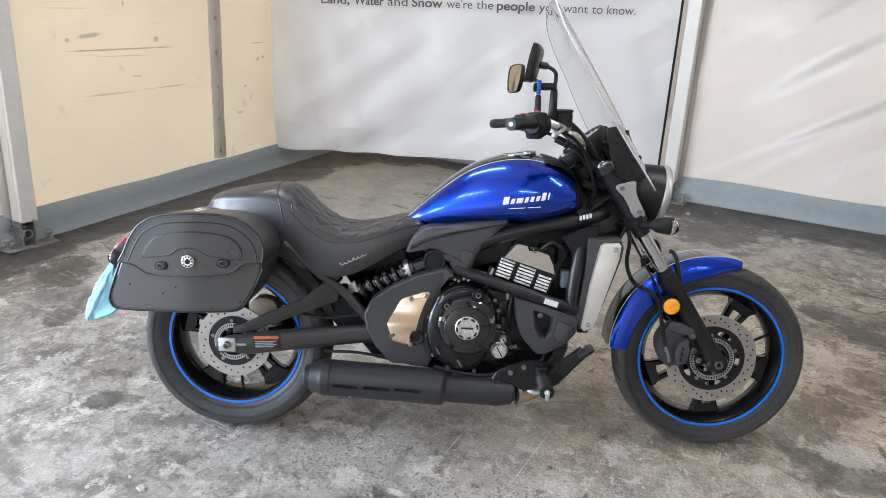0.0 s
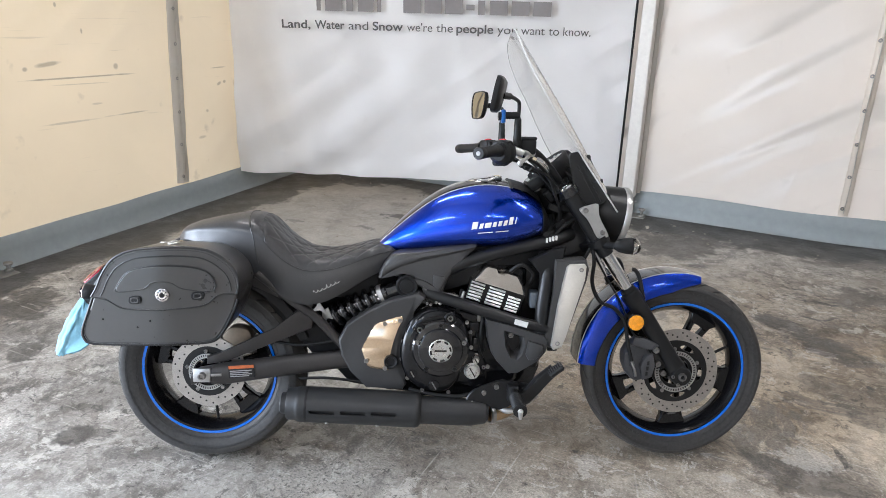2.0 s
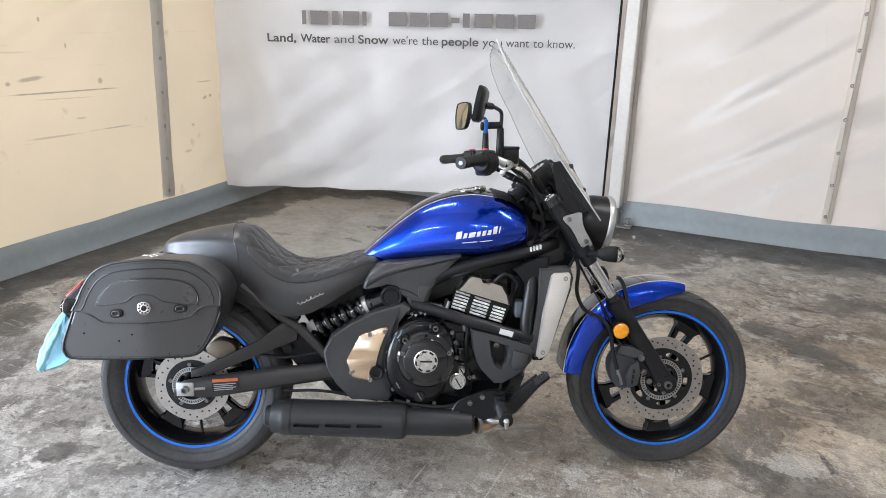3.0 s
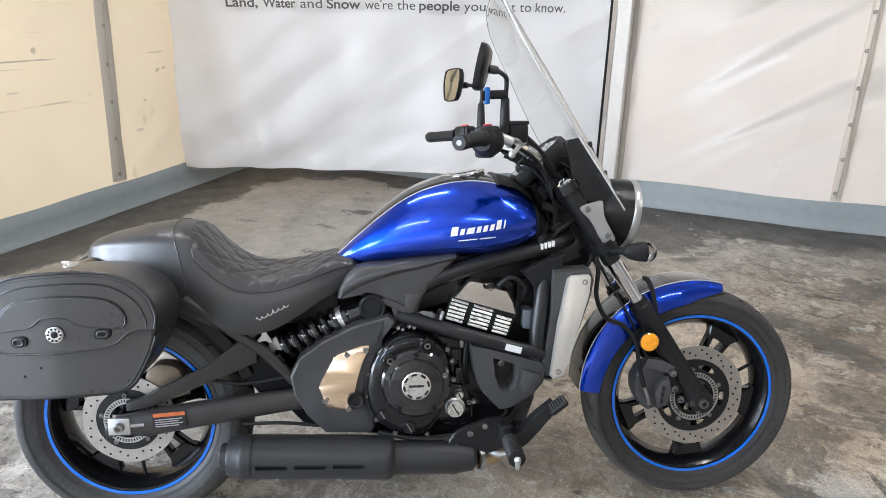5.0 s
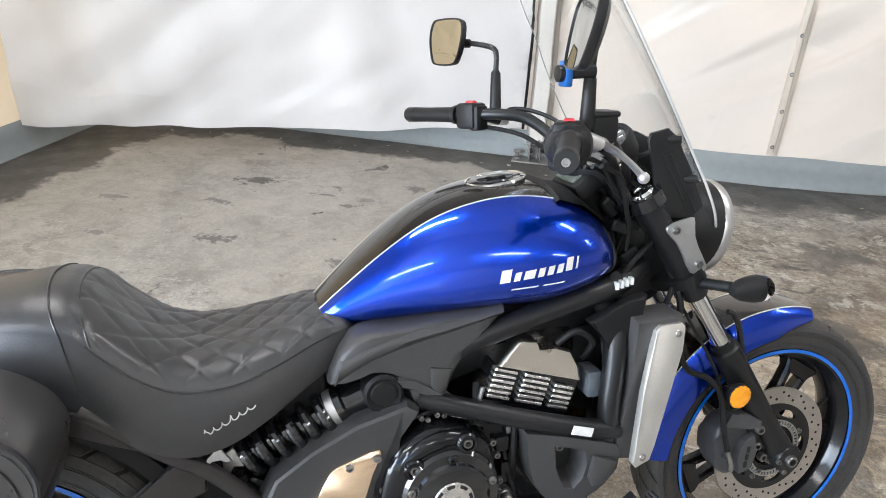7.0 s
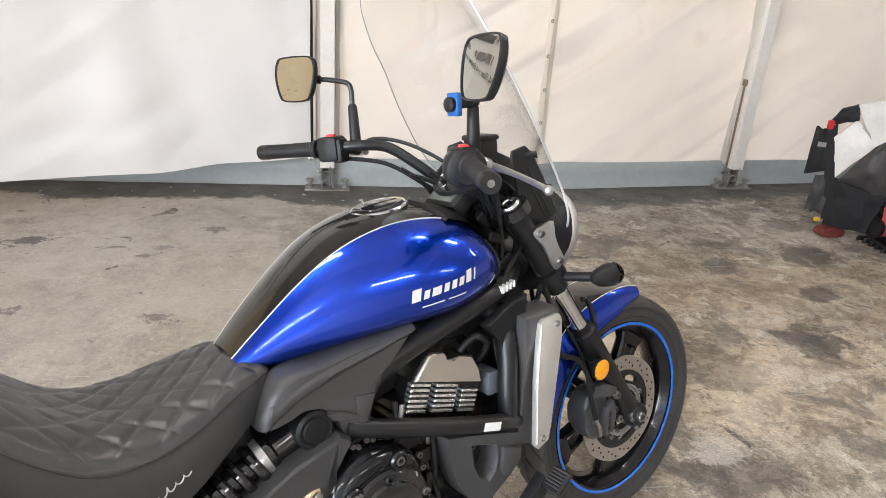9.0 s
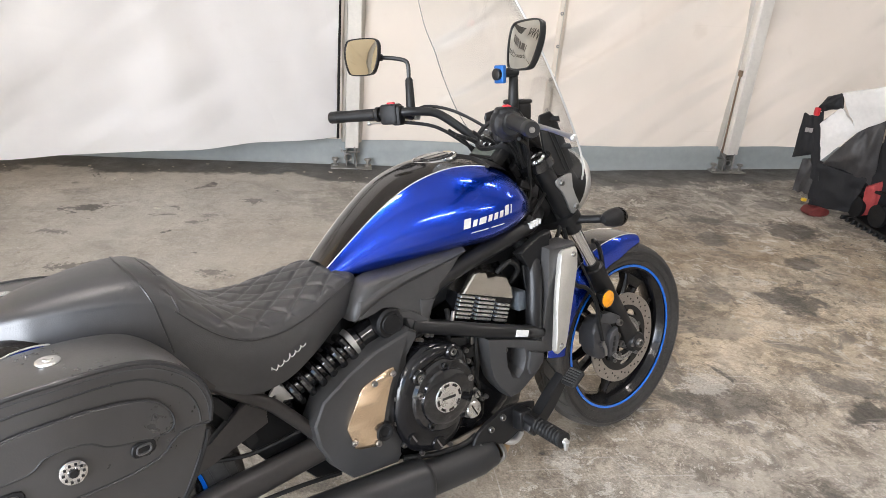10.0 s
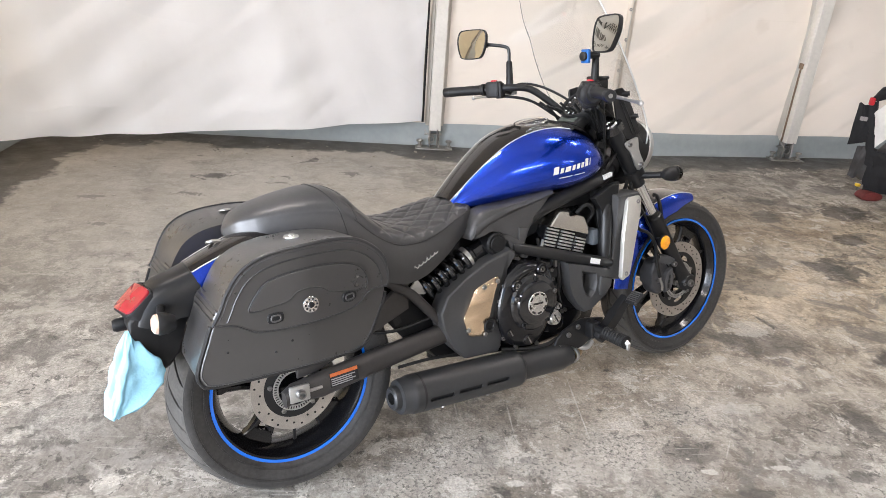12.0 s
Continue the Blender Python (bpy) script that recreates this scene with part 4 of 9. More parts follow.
def wheel(name, cx, R, half, rim, spokes, turn, label, flat=0.0):
    """Alloy rim with twin spokes, tyre, edge stripe on both sides and valve."""
    c = (cx, 0, AX_Z)
    bm = B()
    hw = half * 0.76
    lathe(bm, [(rim - 0.014, -hw + 0.012), (rim - 0.006, -hw), (rim + 0.008, -hw - 0.002), (rim + 0.009, -hw + 0.008), (rim - 0.006, -hw + 0.014), (rim - 0.016, -hw * 0.35),
               (rim - 0.016, hw * 0.35), (rim - 0.006, hw - 0.014), (rim + 0.009, hw - 0.008), (rim + 0.008, hw + 0.002), (rim - 0.006, hw), (rim - 0.014, hw - 0.012),
               (rim - 0.019, hw * 0.6), (rim - 0.027, hw * 0.3), (rim - 0.027, -hw * 0.3), (rim - 0.019, -hw * 0.6)], c, sides=72, closed=True)
    lathe(bm, [(0, -0.055), (0.034, -0.055), (0.040, -0.045), (0.044, -0.02), (0.044, 0.02), (0.040, 0.045), (0.034, 0.055), (0, 0.055)], c, sides=32)
    root = part(name, bm, RIM_BLACK, bike, label, 40)
    for k in range(spokes):
        for d in (-1, 1):
            a0, a1 = turn + 2 * math.pi * k / spokes + d * 0.115, turn + 2 * math.pi * k / spokes + d * 0.165
            rings = []
            for s in (0, 0.25, 0.6, 0.85, 1.0):
                r = 0.036 + (rim - 0.020 - 0.036) * s
                a = a0 * 1.0 + (a1 - a0) * s + d * 0.32 * (1 - s) ** 3
                w = 0.0095 + 0.0035 * abs(s - 0.5) + 0.004 * (s > 0.9)
                t = 0.020 - 0.006 * s
                u, v = Vector((math.cos(a), 0, math.sin(a))), Vector((-math.sin(a), 0, math.cos(a)))
                o = Vector(c) + u * r
                rings.append([o + v * p + Vector((0, q, 0)) for p, q in ((-w, -t * 0.6), (-w * 0.5, -t), (w * 0.5, -t), (w, -t * 0.6), (w, t * 0.6), (w * 0.5, t), (-w * 0.5, t), (-w, t * 0.6))])
            bm = B()
            loft(bm, rings)
            part("spoke", bm, RIM_BLACK, root)
        bm = B()
        a = turn + 2 * math.pi * k / spokes
        q = [(cx + r * math.cos(a + da), AX_Z + r * math.sin(a + da)) for r, da in ((rim - 0.066, -0.17), (rim - 0.034, -0.20), (rim - 0.018, -0.27), (rim - 0.018, 0.27), (rim - 0.034, 0.20), (rim - 0.066, 0.17), (rim - 0.056, 0.06), (rim - 0.056, -0.06))]
        prism(bm, q, -0.017, 0.017, 0.004, 1)
        part("spoke_foot", bm, RIM_BLACK, root)
    bm = B()
    prof = [(rim - 0.002, -hw + 0.004), (rim + 0.012, -hw - 0.004), (rim + 0.030, -half * 0.93), (rim + 0.052, -half * 0.985), (R - 0.026 - flat, -half), (R - 0.016 - flat * 0.9, -half * 0.955), (R - 0.009 - flat * 0.7, -half * 0.80), (R - 0.004 - flat * 0.4, -half * 0.54), (R - 0.001 - flat * 0.1, -half * 0.26), (R, 0)]
    prof = prof + [(r, -y) for r, y in prof[-2::-1]]
    carcass = [(r - 0.0042 * max(0.0, min(1.0, (half * 0.97 - abs(y)) / (half * 0.1))) * (r > R - 0.03), y) for r, y in prof]
    lathe(bm, carcass, c, sides=96, closed=True)
    part("tyre", bm, TYRE_RUBBER, root, "worn black rubber tyre")
    for d in (-1, 1):
        bm = B()
        for r_, y_ in ((rim + 0.020, half * 0.905), (rim + 0.024, half * 0.922), (R - 0.034 - flat, half * 1.0), (R - 0.038 - flat, half * 0.998)):
            tube(bm, [(cx + r_ * math.cos(2 * math.pi * k / 72), d * y_, AX_Z + r_ * math.sin(2 * math.pi * k / 72)) for k in range(72)], 0.0006, 5, closed=True)
        part("sidewall_rib", bm, TYRE_RUBBER, root)
    # tread: slanting blocks either side of a centre rib, grooves left open between them
    ys, rs = [q[1] for q in prof[3:10]], [q[0] for q in prof[3:10]]
    bm = B()
    n = 30
    step = 2 * math.pi / n
    for k in range(n):
        for d in (-1, 1):
            rows = []
            for s in (0, 0.2, 0.4, 0.6, 0.8, 0.93, 1):
                y = d * half * (0.13 + 0.84 * s)
                r = float(np.interp(-abs(y), ys, rs))
                a = step * (k + 0.25 * d) + 0.20 * s
                gap = 0.010 + 0.008 * s
                line = [a + gap + (step - 2 * gap) * j / 5 for j in range(6)]
                rows.append([Vector((c[0] + (r + up) * math.cos(q), y, c[2] + (r + up) * math.sin(q))) for up, seq in ((0.0, line), (-0.007, line[::-1])) for q in seq])
            loft(bm, rows)
    lathe(bm, [(float(np.interp(-abs(f) * half, ys, rs)) - dip, f * half) for f, dip in ((-0.09, 0.006), (-0.085, 0), (0, 0), (0.085, 0), (0.09, 0.006))], c, sides=96, closed=True)
    tagged(part("tread", bm, DUSTY_TREAD, root, "worn tread blocks with open grooves"), kind="stuff")
    for d in (-1, 1):
        bm = B()
        y = d * (hw + 0.0025)
        lathe(bm, [(rim - 0.0012, y), (rim + 0.0070, y + d * 0.0005), (rim + 0.0070, y + d * 0.002), (rim - 0.0012, y + d * 0.0015)], c, sides=96, closed=True)
        part("rim_stripe", bm, BLUE_TAPE, root, "bright blue edge stripe")
    bm = B()
    a = turn + 0.6
    tube(bm, [(cx + math.cos(a) * (rim - 0.024), -0.012, AX_Z + math.sin(a) * (rim - 0.024)), (cx + math.cos(a) * (rim - 0.075), -0.022, AX_Z + math.sin(a) * (rim - 0.075))], 0.005, 8)
    part("valve_stem", bm, RUBBER_EDGE, root)
    return root


def brake_disc(parent, cx, r, y, inner, holes, carrier):
    c = (cx, 0, AX_Z)
    bm = B()
    k = 72
    wave = [r - 0.0012 * (1 + math.cos(6 * 2 * math.pi * i / k)) for i in range(k)]
    ang = [2 * math.pi * i / k for i in range(k)]
    def loop(rad, yy):
        return [Vector((cx + (rad[i] if isinstance(rad, list) else rad) * math.cos(ang[i]), yy, AX_Z + (rad[i] if isinstance(rad, list) else rad) * math.sin(ang[i]))) for i in range(k)]
    V = [[bm.verts.new(p) for p in loop(rd, yy)] for rd, yy in ((inner, y - 0.0025), (wave, y - 0.0025), (wave, y + 0.0025), (inner, y + 0.0025))]
    for i in range(4):
        P, Q = V[i], V[(i + 1) % 4]
        for j in range(k):
            bm.faces.new((P[j], P[(j + 1) % k], Q[(j + 1) % k], Q[j]))
    disc = part("brake_disc", bm, DISC_STEEL, parent, "scored steel brake disc")
    bm = B()
    for i in range(holes):
        a = 2 * math.pi * i / holes
        rr = inner + (r - inner) * (0.30 + 0.40 * (i % 3) / 2)
        lathe(bm, [(0, -0.0032), (0.0032, -0.0032), (0.0032, 0.0032), (0, 0.0032)], (cx + rr * math.cos(a), y, AX_Z + rr * math.sin(a)), sides=8)
    tagged(part("disc_drilling", bm, RUBBER_EDGE, parent, "dark drilled holes"), kind="stuff")
    bm = B()
    if carrier:
        # a dished plate with five oval windows cut through it
        seg = 100
        for i in range(seg):
            f0, f1 = (i * 5 / seg) % 1, ((i + 1) * 5 / seg - 1e-6) % 1
            gap0, gap1 = (0.0090 * math.sqrt(max(0.0, 1 - ((f - 0.5) / 0.24) ** 2)) for f in (f0, f1))
            a0, a1 = 2 * math.pi * i / seg + 0.5, 2 * math.pi * (i + 1) / seg + 0.5
            for lo0, lo1, hi0, hi1 in ((0.048, 0.048, 0.0875 - gap0, 0.0875 - gap1), (0.0875 + gap0, 0.0875 + gap1, inner + 0.001, inner + 0.001)):
                vs = [[bm.verts.new((cx + r_ * math.cos(a_), yy, AX_Z + r_ * math.sin(a_))) for r_, a_ in ((lo0, a0), (hi0, a0), (hi1, a1), (lo1, a1))] for yy in (y - 0.004, y + 0.003)]
                bm.faces.new(vs[0]), bm.faces.new(vs[1][::-1])
                bm.faces.new((vs[0][1], vs[0][2], vs[1][2], vs[1][1]))
                bm.faces.new((vs[0][0], vs[0][3], vs[1][3], vs[1][0]))
        bmesh.ops.remove_doubles(bm, verts=bm.verts, dist=0.0002)
        part("disc_carrier", bm, SATIN_BLACK, parent, "dark carrier with oval windows", 30)
    else:
        lathe(bm, [(0.045, y - 0.003), (inner + 0.001, y - 0.003), (inner + 0.001, y + 0.002), (0.045, y + 0.002)], c, sides=48, closed=True)
        part("disc_carrier", bm, SATIN_BLACK, parent)
    for i in range(5):
        bm = B()
        a = 2 * math.pi * i / 5 + 0.4
        bolt(bm, (cx + (0.080 if carrier else 0.070) * math.cos(a), y - 0.004, AX_Z + (0.080 if carrier else 0.070) * math.sin(a)), (0, -1, 0), 0.0065, 0.006)
        part("disc_bolt", bm, BOLT, parent)
    bm = B()
    q = 0.058 if carrier else 0.048
    lathe(bm, [(q, y - 0.012), (q + 0.003, y - 0.012), (q + 0.003, y - 0.008), (q, y - 0.008)], c, sides=48, closed=True)
    lathe(bm, [(q + 0.012, y - 0.012), (q + 0.0145, y - 0.012), (q + 0.0145, y - 0.008), (q + 0.012, y - 0.008)], c, sides=48, closed=True)
    ring_slots(bm, (cx, AX_Z), q + 0.0025, q + 0.0125, y - 0.010, 48, 0.45)
    part("sensor_ring", bm, CAST, parent, "slotted bright sensor ring")
    return disc


front_wheel = wheel("front_wheel", AX_F, 0.3135, 0.0635, 0.2340, 5, radians(-13), "gloss black twin-spoke alloy wheel")
brake_disc(front_wheel, AX_F, 0.150, -0.054, 0.109, 48, True)
front_wheel.location = (0, -0.022, 0)
rear_wheel = wheel("rear_wheel", AX_R, 0.3165, 0.082, 0.2150, 5, radians(-122), "gloss black twin-spoke alloy wheel", 0.012)
brake_disc(rear_wheel, AX_R, 0.122, -0.074, 0.084, 30, False)
rear_wheel.location = (-0.003, -0.048, 0)

# tank
TX = [0.556, 0.585, 0.62, 0.68, 0.755, 0.83, 0.90, 0.96, 1.01, 1.06, 1.095, 1.115]
TTOP = [0.748, 0.778, 0.812, 0.864, 0.916, 0.945, 0.957, 0.955, 0.944, 0.915, 0.875, 0.835]
TWID = [0.062, 0.078, 0.092, 0.118, 0.148, 0.172, 0.188, 0.194, 0.190, 0.172, 0.140, 0.095]
TMID = [0.728, 0.738, 0.750, 0.768, 0.785, 0.800, 0.812, 0.820, 0.825, 0.826, 0.822, 0.815]
TLOW = [0.700, 0.704, 0.710, 0.718, 0.728, 0.736, 0.738, 0.742, 0.754, 0.770, 0.786, 0.797]
TSTR = [0.046, 0.052, 0.058, 0.067, 0.078, 0.088, 0.098, 0.106, 0.110, 0.104, 0.085, 0.060]


def spline_at(xs, ys, x):
    """Smooth interpolation of knots by cubic Hermite pieces."""
    xs, ys = np.array(xs), np.array(ys)
    m = np.gradient(ys, xs)
    i = int(np.clip(np.searchsorted(xs, x) - 1, 0, len(xs) - 2))
    h = xs[i + 1] - xs[i]
    t = min(max((x - xs[i]) / h, 0), 1)
    return float((1 + 2 * t) * (1 - t) ** 2 * ys[i] + t * (1 - t) ** 2 * h * m[i] + t * t * (3 - 2 * t) * ys[i + 1] + t * t * (t - 1) * h * m[i + 1])


def tank_point(x, phi, out=0.0):
    """The tank's skin: phi is 0 on the crown, 90 degrees at its widest, more below."""
    w, zt, zm, zl = (spline_at(TX, a, x) for a in (TWID, TTOP, TMID, TLOW))
    s, c = math.sin(phi), math.cos(phi)
    if c >= 0:
        y, z = abs(s) ** 0.82, c ** 0.95
        z = zm + (zt - zm) * z
    else:
        y, z = abs(s) ** 0.6, zm + (zm - zl) * -(abs(c) ** 0.9)
    y = math.copysign(w * y, s)
    n = Vector((0, y / max(w, 1e-4), (z - zm) / 0.12))
    n.normalize()
    return Vector((x, y, z)) + n * out


def stripe_phi(x):
    w, ys = spline_at(TX, TWID, x), spline_at(TX, TSTR, x)
    return math.asin(min(0.98, (ys / w)) ** (1 / 0.82))


XS = [0.556 + (1.115 - 0.556) * (i / 44) for i in range(45)]
for side, nm in ((-1, "tank_side"), (1, "tank_side")):
    bm = B()
    rows = []
    for x in XS:
        p0 = stripe_phi(x)
        rows.append([tank_point(x, side * (p0 + (radians(168) - p0) * k / 22)) for k in range(23)])
    loft(bm, rows, caps=False, closed=False)
    tank_skin = part("fuel_tank" if side < 0 else "tank_side", bm, BLUE, bike, "deep metallic blue painted tank side", 60)
    if side < 0:
        tank = tank_skin
    else:
        tank_skin.parent = tank
bm = B()
loft(bm, [[tank_point(x, stripe_phi(x) * k / 10, 0.001) for k in range(-10, 11)] for x in XS if x < 1.09], caps=False, closed=False)
part("tank_crown", bm, BRONZE_BLACK, tank, "gloss dark bronze centre band", 60)
for side in (-1, 1):
    bm = B()
    tube(bm, [tank_point(x, side * stripe_phi(x), 0.0005) for x in XS if x < 1.0], 0.0013, 6)
    part("pinstripe", bm, SILVER_PRINT, tank, "thin silver pinstripe")
bm = B()
loft(bm, [[tank_point(x, radians(168) + (radians(192) - radians(168)) * k / 4) for k in range(5)] for x in XS], caps=False, closed=False)
part("tank_floor", bm, SATIN_BLACK, tank)
bm = B()
capn = Vector((-0.16, 0, 0.987))
lathe(bm, [(0.058, -0.012), (0.060, 0.004), (0.058, 0.007), (0.0545, 0.0078), (0.053, 0.005)], (0.905, 0, 0.953), capn, 48)
part("filler_ring", bm, CHROME, tank, "chrome filler ring")
bm = B()
lathe(bm, [(0.0535, 0.003), (0.050, 0.0065), (0.038, 0.007), (0.036, 0.009), (0.02, 0.010), (0, 0.010)], (0.905, 0, 0.953), capn, 40)
part("filler_cap", bm, GLOSS_BLACK, tank)
# front collar of the tank
bm = B()
loft(bm, [[tank_point(x, a * min(1.15 * stripe_phi(min(x, 1.08)), radians(40)) / 12, o) for a in range(-12, 13)] for x, o in ((0.978, 0.001), (0.984, 0.008), (1.03, 0.012), (1.08, 0.014), (1.116, 0.006))], caps=False, closed=False)
part("tank_collar", bm, PLASTIC, tank, "grained black plastic collar")
for side in (-1, 1):
    bm = B()
    loft(bm, [[tank_point(x, side * radians(18 + 11.5 * k), o) for k in range(13)] for x, o in ((1.082, 0.0005), (1.085, 0.006), (1.100, 0.009), (1.112, 0.011), (1.1155, 0.002))], caps=False, closed=False)
    part("tank_edge_trim", bm, PLASTIC, tank)
bm = B()
lathe(bm, [(0, 0), (0.009, 0), (0.009, 0.003), (0, 0.004)], (1.096, -0.142, 0.790), (0, -1, 0), 16)
part("trim_bolt", bm, SATIN_BLACK, tank)


def phi_at(x, z):
    """The angle on the near side at which the skin has this height."""
    lo, hi = radians(1), radians(165)
    for _ in range(40):
        m = (lo + hi) / 2
        if tank_point(x, -m).z > z:
            lo = m
        else:
            hi = m
    return (lo + hi) / 2


def badge(x0, x1, z00, z01, h, slant, material, name, label, off=0.0012):
    """A plain printed shape lying on the tank's near side."""
    bm = B()
    rows = []
    for i in range(7):
        s = i / 6
        row = []
        for k in range(3):
            z = z00 + (z01 - z00) * s + h * k / 2
            x = x0 + (x1 - x0) * s + slant * k / 2
            row.append(tank_point(x, -phi_at(x, z), off))
        rows.append(row)
    loft(bm, rows, caps=False, closed=False)
    return part(name, bm, material, tank, label, 90)


# maker's badge as a row of plain silver blocks, and a thin dark-lined one under it
for k, (a, b, h) in enumerate(((0, 0.13, 1.25), (0.145, 0.235, 0.85), (0.25, 0.39, 0.85), (0.405, 0.495, 0.85), (0.51, 0.60, 0.85), (0.615, 0.705, 0.85), (0.72, 0.82, 1.25), (0.84, 0.885, 1.15))):
    x0 = 0.852
    L = 0.160
    b -= 0.02
    badge(x0 + L * a, x0 + L * b, 0.806 + 0.026 * a, 0.806 + 0.026 * b, 0.0185 * h, 0.004, SILVER_PRINT, "badge_block", "plain silver badge shape")
for a, b in ((0.0, 0.42), (0.50, 0.86)):
    badge(0.872 + 0.11 * a, 0.872 + 0.11 * b, 0.794 + 0.012 * a, 0.794 + 0.012 * b, 0.003, 0.002, SILVER_PRINT, "badge_line", "thin silver line")

# seat
SX = [-0.120, -0.10, -0.06, 0.0, 0.07, 0.13, 0.165, 0.19, 0.22, 0.26, 0.31, 0.38, 0.46, 0.53, 0.575, 0.605, 0.620]
STOP = [0.748, 0.774, 0.796, 0.812, 0.826, 0.832, 0.828, 0.812, 0.780, 0.742, 0.712, 0.702, 0.714, 0.733, 0.742, 0.738, 0.712]
SWID = [0.010, 0.048, 0.086, 0.114, 0.136, 0.150, 0.156, 0.160, 0.166, 0.172, 0.176, 0.176, 0.162, 0.135, 0.112, 0.092, 0.066]
SLOW = [0.728, 0.728, 0.722, 0.710, 0.690, 0.664, 0.645, 0.625, 0.600, 0.575, 0.556, 0.562, 0.600, 0.640, 0.660, 0.675, 0.690]


def seat_point(x, a, quilt=True):
    """a runs from -1 (near hem) over the crown to 1 (far hem)."""
    w, zt, zl = (spline_at(SX, s, x) for s in (SWID, STOP, SLOW))
    dish = 0.016 * max(0, 1 - abs((x - 0.36) / 0.22)) ** 0.8
    f = abs(a)
    if f < 0.62:
        q = f / 0.62
        y = w * 0.93 * math.sin(q * math.pi / 2) ** 1.05
        z = zt - (zt - zl) * 0.34 * (1 - math.cos(q * math.pi / 2)) ** 1.15 - dish * (1 - q) ** 2 + dish * 0.5
        o = 0
        if quilt and 0.17 < x < 0.60 and q < 0.86:
            edge = min(1, (x - 0.17) / 0.02, (0.86 - q) / 0.1, (0.60 - x) / 0.05)
            arc = x * 1.0 + (0.22 - min(x, 0.25)) * 0.3
            p, r = (arc / 0.034 + y / 0.034), (arc / 0.034 - y / 0.034)
            o = 0.0062 * edge * min(1, 1.7 * min(abs(math.sin(math.pi * p / 2)), abs(math.sin(math.pi * r / 2)))) ** 0.55
        z += o
    else:
        q = (f - 0.62) / 0.38
        z0 = zt - (zt - zl) * 0.34 + dish * 0.5
        y = w * (0.93 + 0.07 * math.sin(q * math.pi * 0.75))
        z = z0 + (zl - z0) * q
    return Vector((x, math.copysign(y, a), z))


bm = B()
NX = 260
rows = []
for i in range(NX + 1):
    x = SX[0] + (SX[-1] - SX[0]) * i / NX
    rows.append([seat_point(x, -1 + 2 * k / 120) for k in range(121)] + [Vector((x, 0.06 * spline_at(SX, SWID, x) / 0.15, spline_at(SX, SLOW, x) + 0.004)), Vector((x, -0.06 * spline_at(SX, SWID, x) / 0.15, spline_at(SX, SLOW, x) + 0.004))])
loft(bm, rows)
seat = part("seat", bm, VINYL, bike, "black vinyl seat with diamond-quilted dish", 70)
for x0, lean_, reach in ((0.128, 0.05, 21), (0.172, 0.05, 14)):
    bm = B()
    tube(bm, [seat_point(x0 + lean_ * abs(a / 24) ** 1.5 * 1.2, a / 24, False) + Vector((0, 0, 0.001)) for a in range(-reach, reach + 1)], 0.0019, 6)
    part("seat_piping", bm, PIPING, seat)
bm = B()
tube(bm, [seat_point(x, -0.60, False) + Vector((0, -0.001, 0)) for x in np.linspace(0.19, 0.60, 40)], 0.0013, 6)
part("seat_piping", bm, PIPING, seat)
bm = B()
tube(bm, [seat_point(x, 0.60, False) + Vector((0, 0.001, 0)) for x in np.linspace(0.19, 0.60, 40)], 0.0013, 6)
part("seat_piping", bm, PIPING, seat)
# small maker's tag on the side, as one thin wavy stroke
bm = B()
stroke = []
for k in range(61):
    t = k / 60
    x0 = 0.350 + 0.082 * t + 0.0025 * math.cos(12 * math.pi * t)
    z0 = 0.593 + 0.038 * t + 0.0042 * math.sin(12 * math.pi * t) + (0.004 if t < 0.12 or 0.5 < t < 0.6 else 0.0)
    stroke.append((x0, seat_point(x0, -0.85).y - 0.0010, z0))
tube(bm, stroke, 0.0011, 5)
part("maker_tag", bm, PRINT_WHITE, seat, "small white script-like tag")

# rear fender and tail
FEN = [(0.10, 0.690), (0.02, 0.728), (-0.06, 0.738), (-0.118, 0.724), (-0.172, 0.704), (-0.216, 0.686), (-0.263, 0.664), (-0.305, 0.645), (-0.336, 0.622), (-0.362, 0.588), (-0.376, 0.552)]
fline = smooth_line(FEN, 6)


def fender_ring(x, z, t, w, skirt_):
    n = Vector((-t[1], 0, t[0]))
    o = Vector((x, 0, z))
    if n.dot(o - Vector((0, 0, 0.45))) < 0:
        n = -n
    pts = []
    for k in range(-8, 9):
        a = k / 8
        y = w * math.sin(a * math.pi / 2)
        d = -skirt_ * max(0, abs(a) - 0.55) / 0.45 - 0.045 * a * a
        pts.append(o + n * d + Vector((0, y, 0)))
    return pts


rows = []
for i, (x, z) in enumerate(fline):
    a, b = fline[max(i - 1, 0)], fline[min(i + 1, len(fline) - 1)]
    t = Vector((a[0] - b[0], a[1] - b[1])).normalized()
    s = i / (len(fline) - 1)
    rows.append(fender_ring(x, z, (-t.x, -t.y), min(0.108 - 0.050 * s, 0.072 + 0.4 * max(0, -0.03 - x)), 0.085 * (1 - s) + 0.015))
split = [i for i, p in enumerate(fline) if p[0] < -0.236][0]
bm = B()
loft(bm, [r[0:5] for r in rows[:split]], caps=False, closed=False)
rear_fender = part("rear_fender", bm, BLUE, bike, "metallic blue fender side with dark centre", 60)
bm = B()
loft(bm, [r[12:17] for r in rows[:split]], caps=False, closed=False)
part("fender_side", bm, BLUE, rear_fender)
bm = B()
loft(bm, [[p + Vector((0, 0, 0.001)) for p in r[4:13]] for r in rows[:split]], caps=False, closed=False)
part("fender_crown", bm, BRONZE_BLACK, rear_fender, "gloss dark bronze centre band")
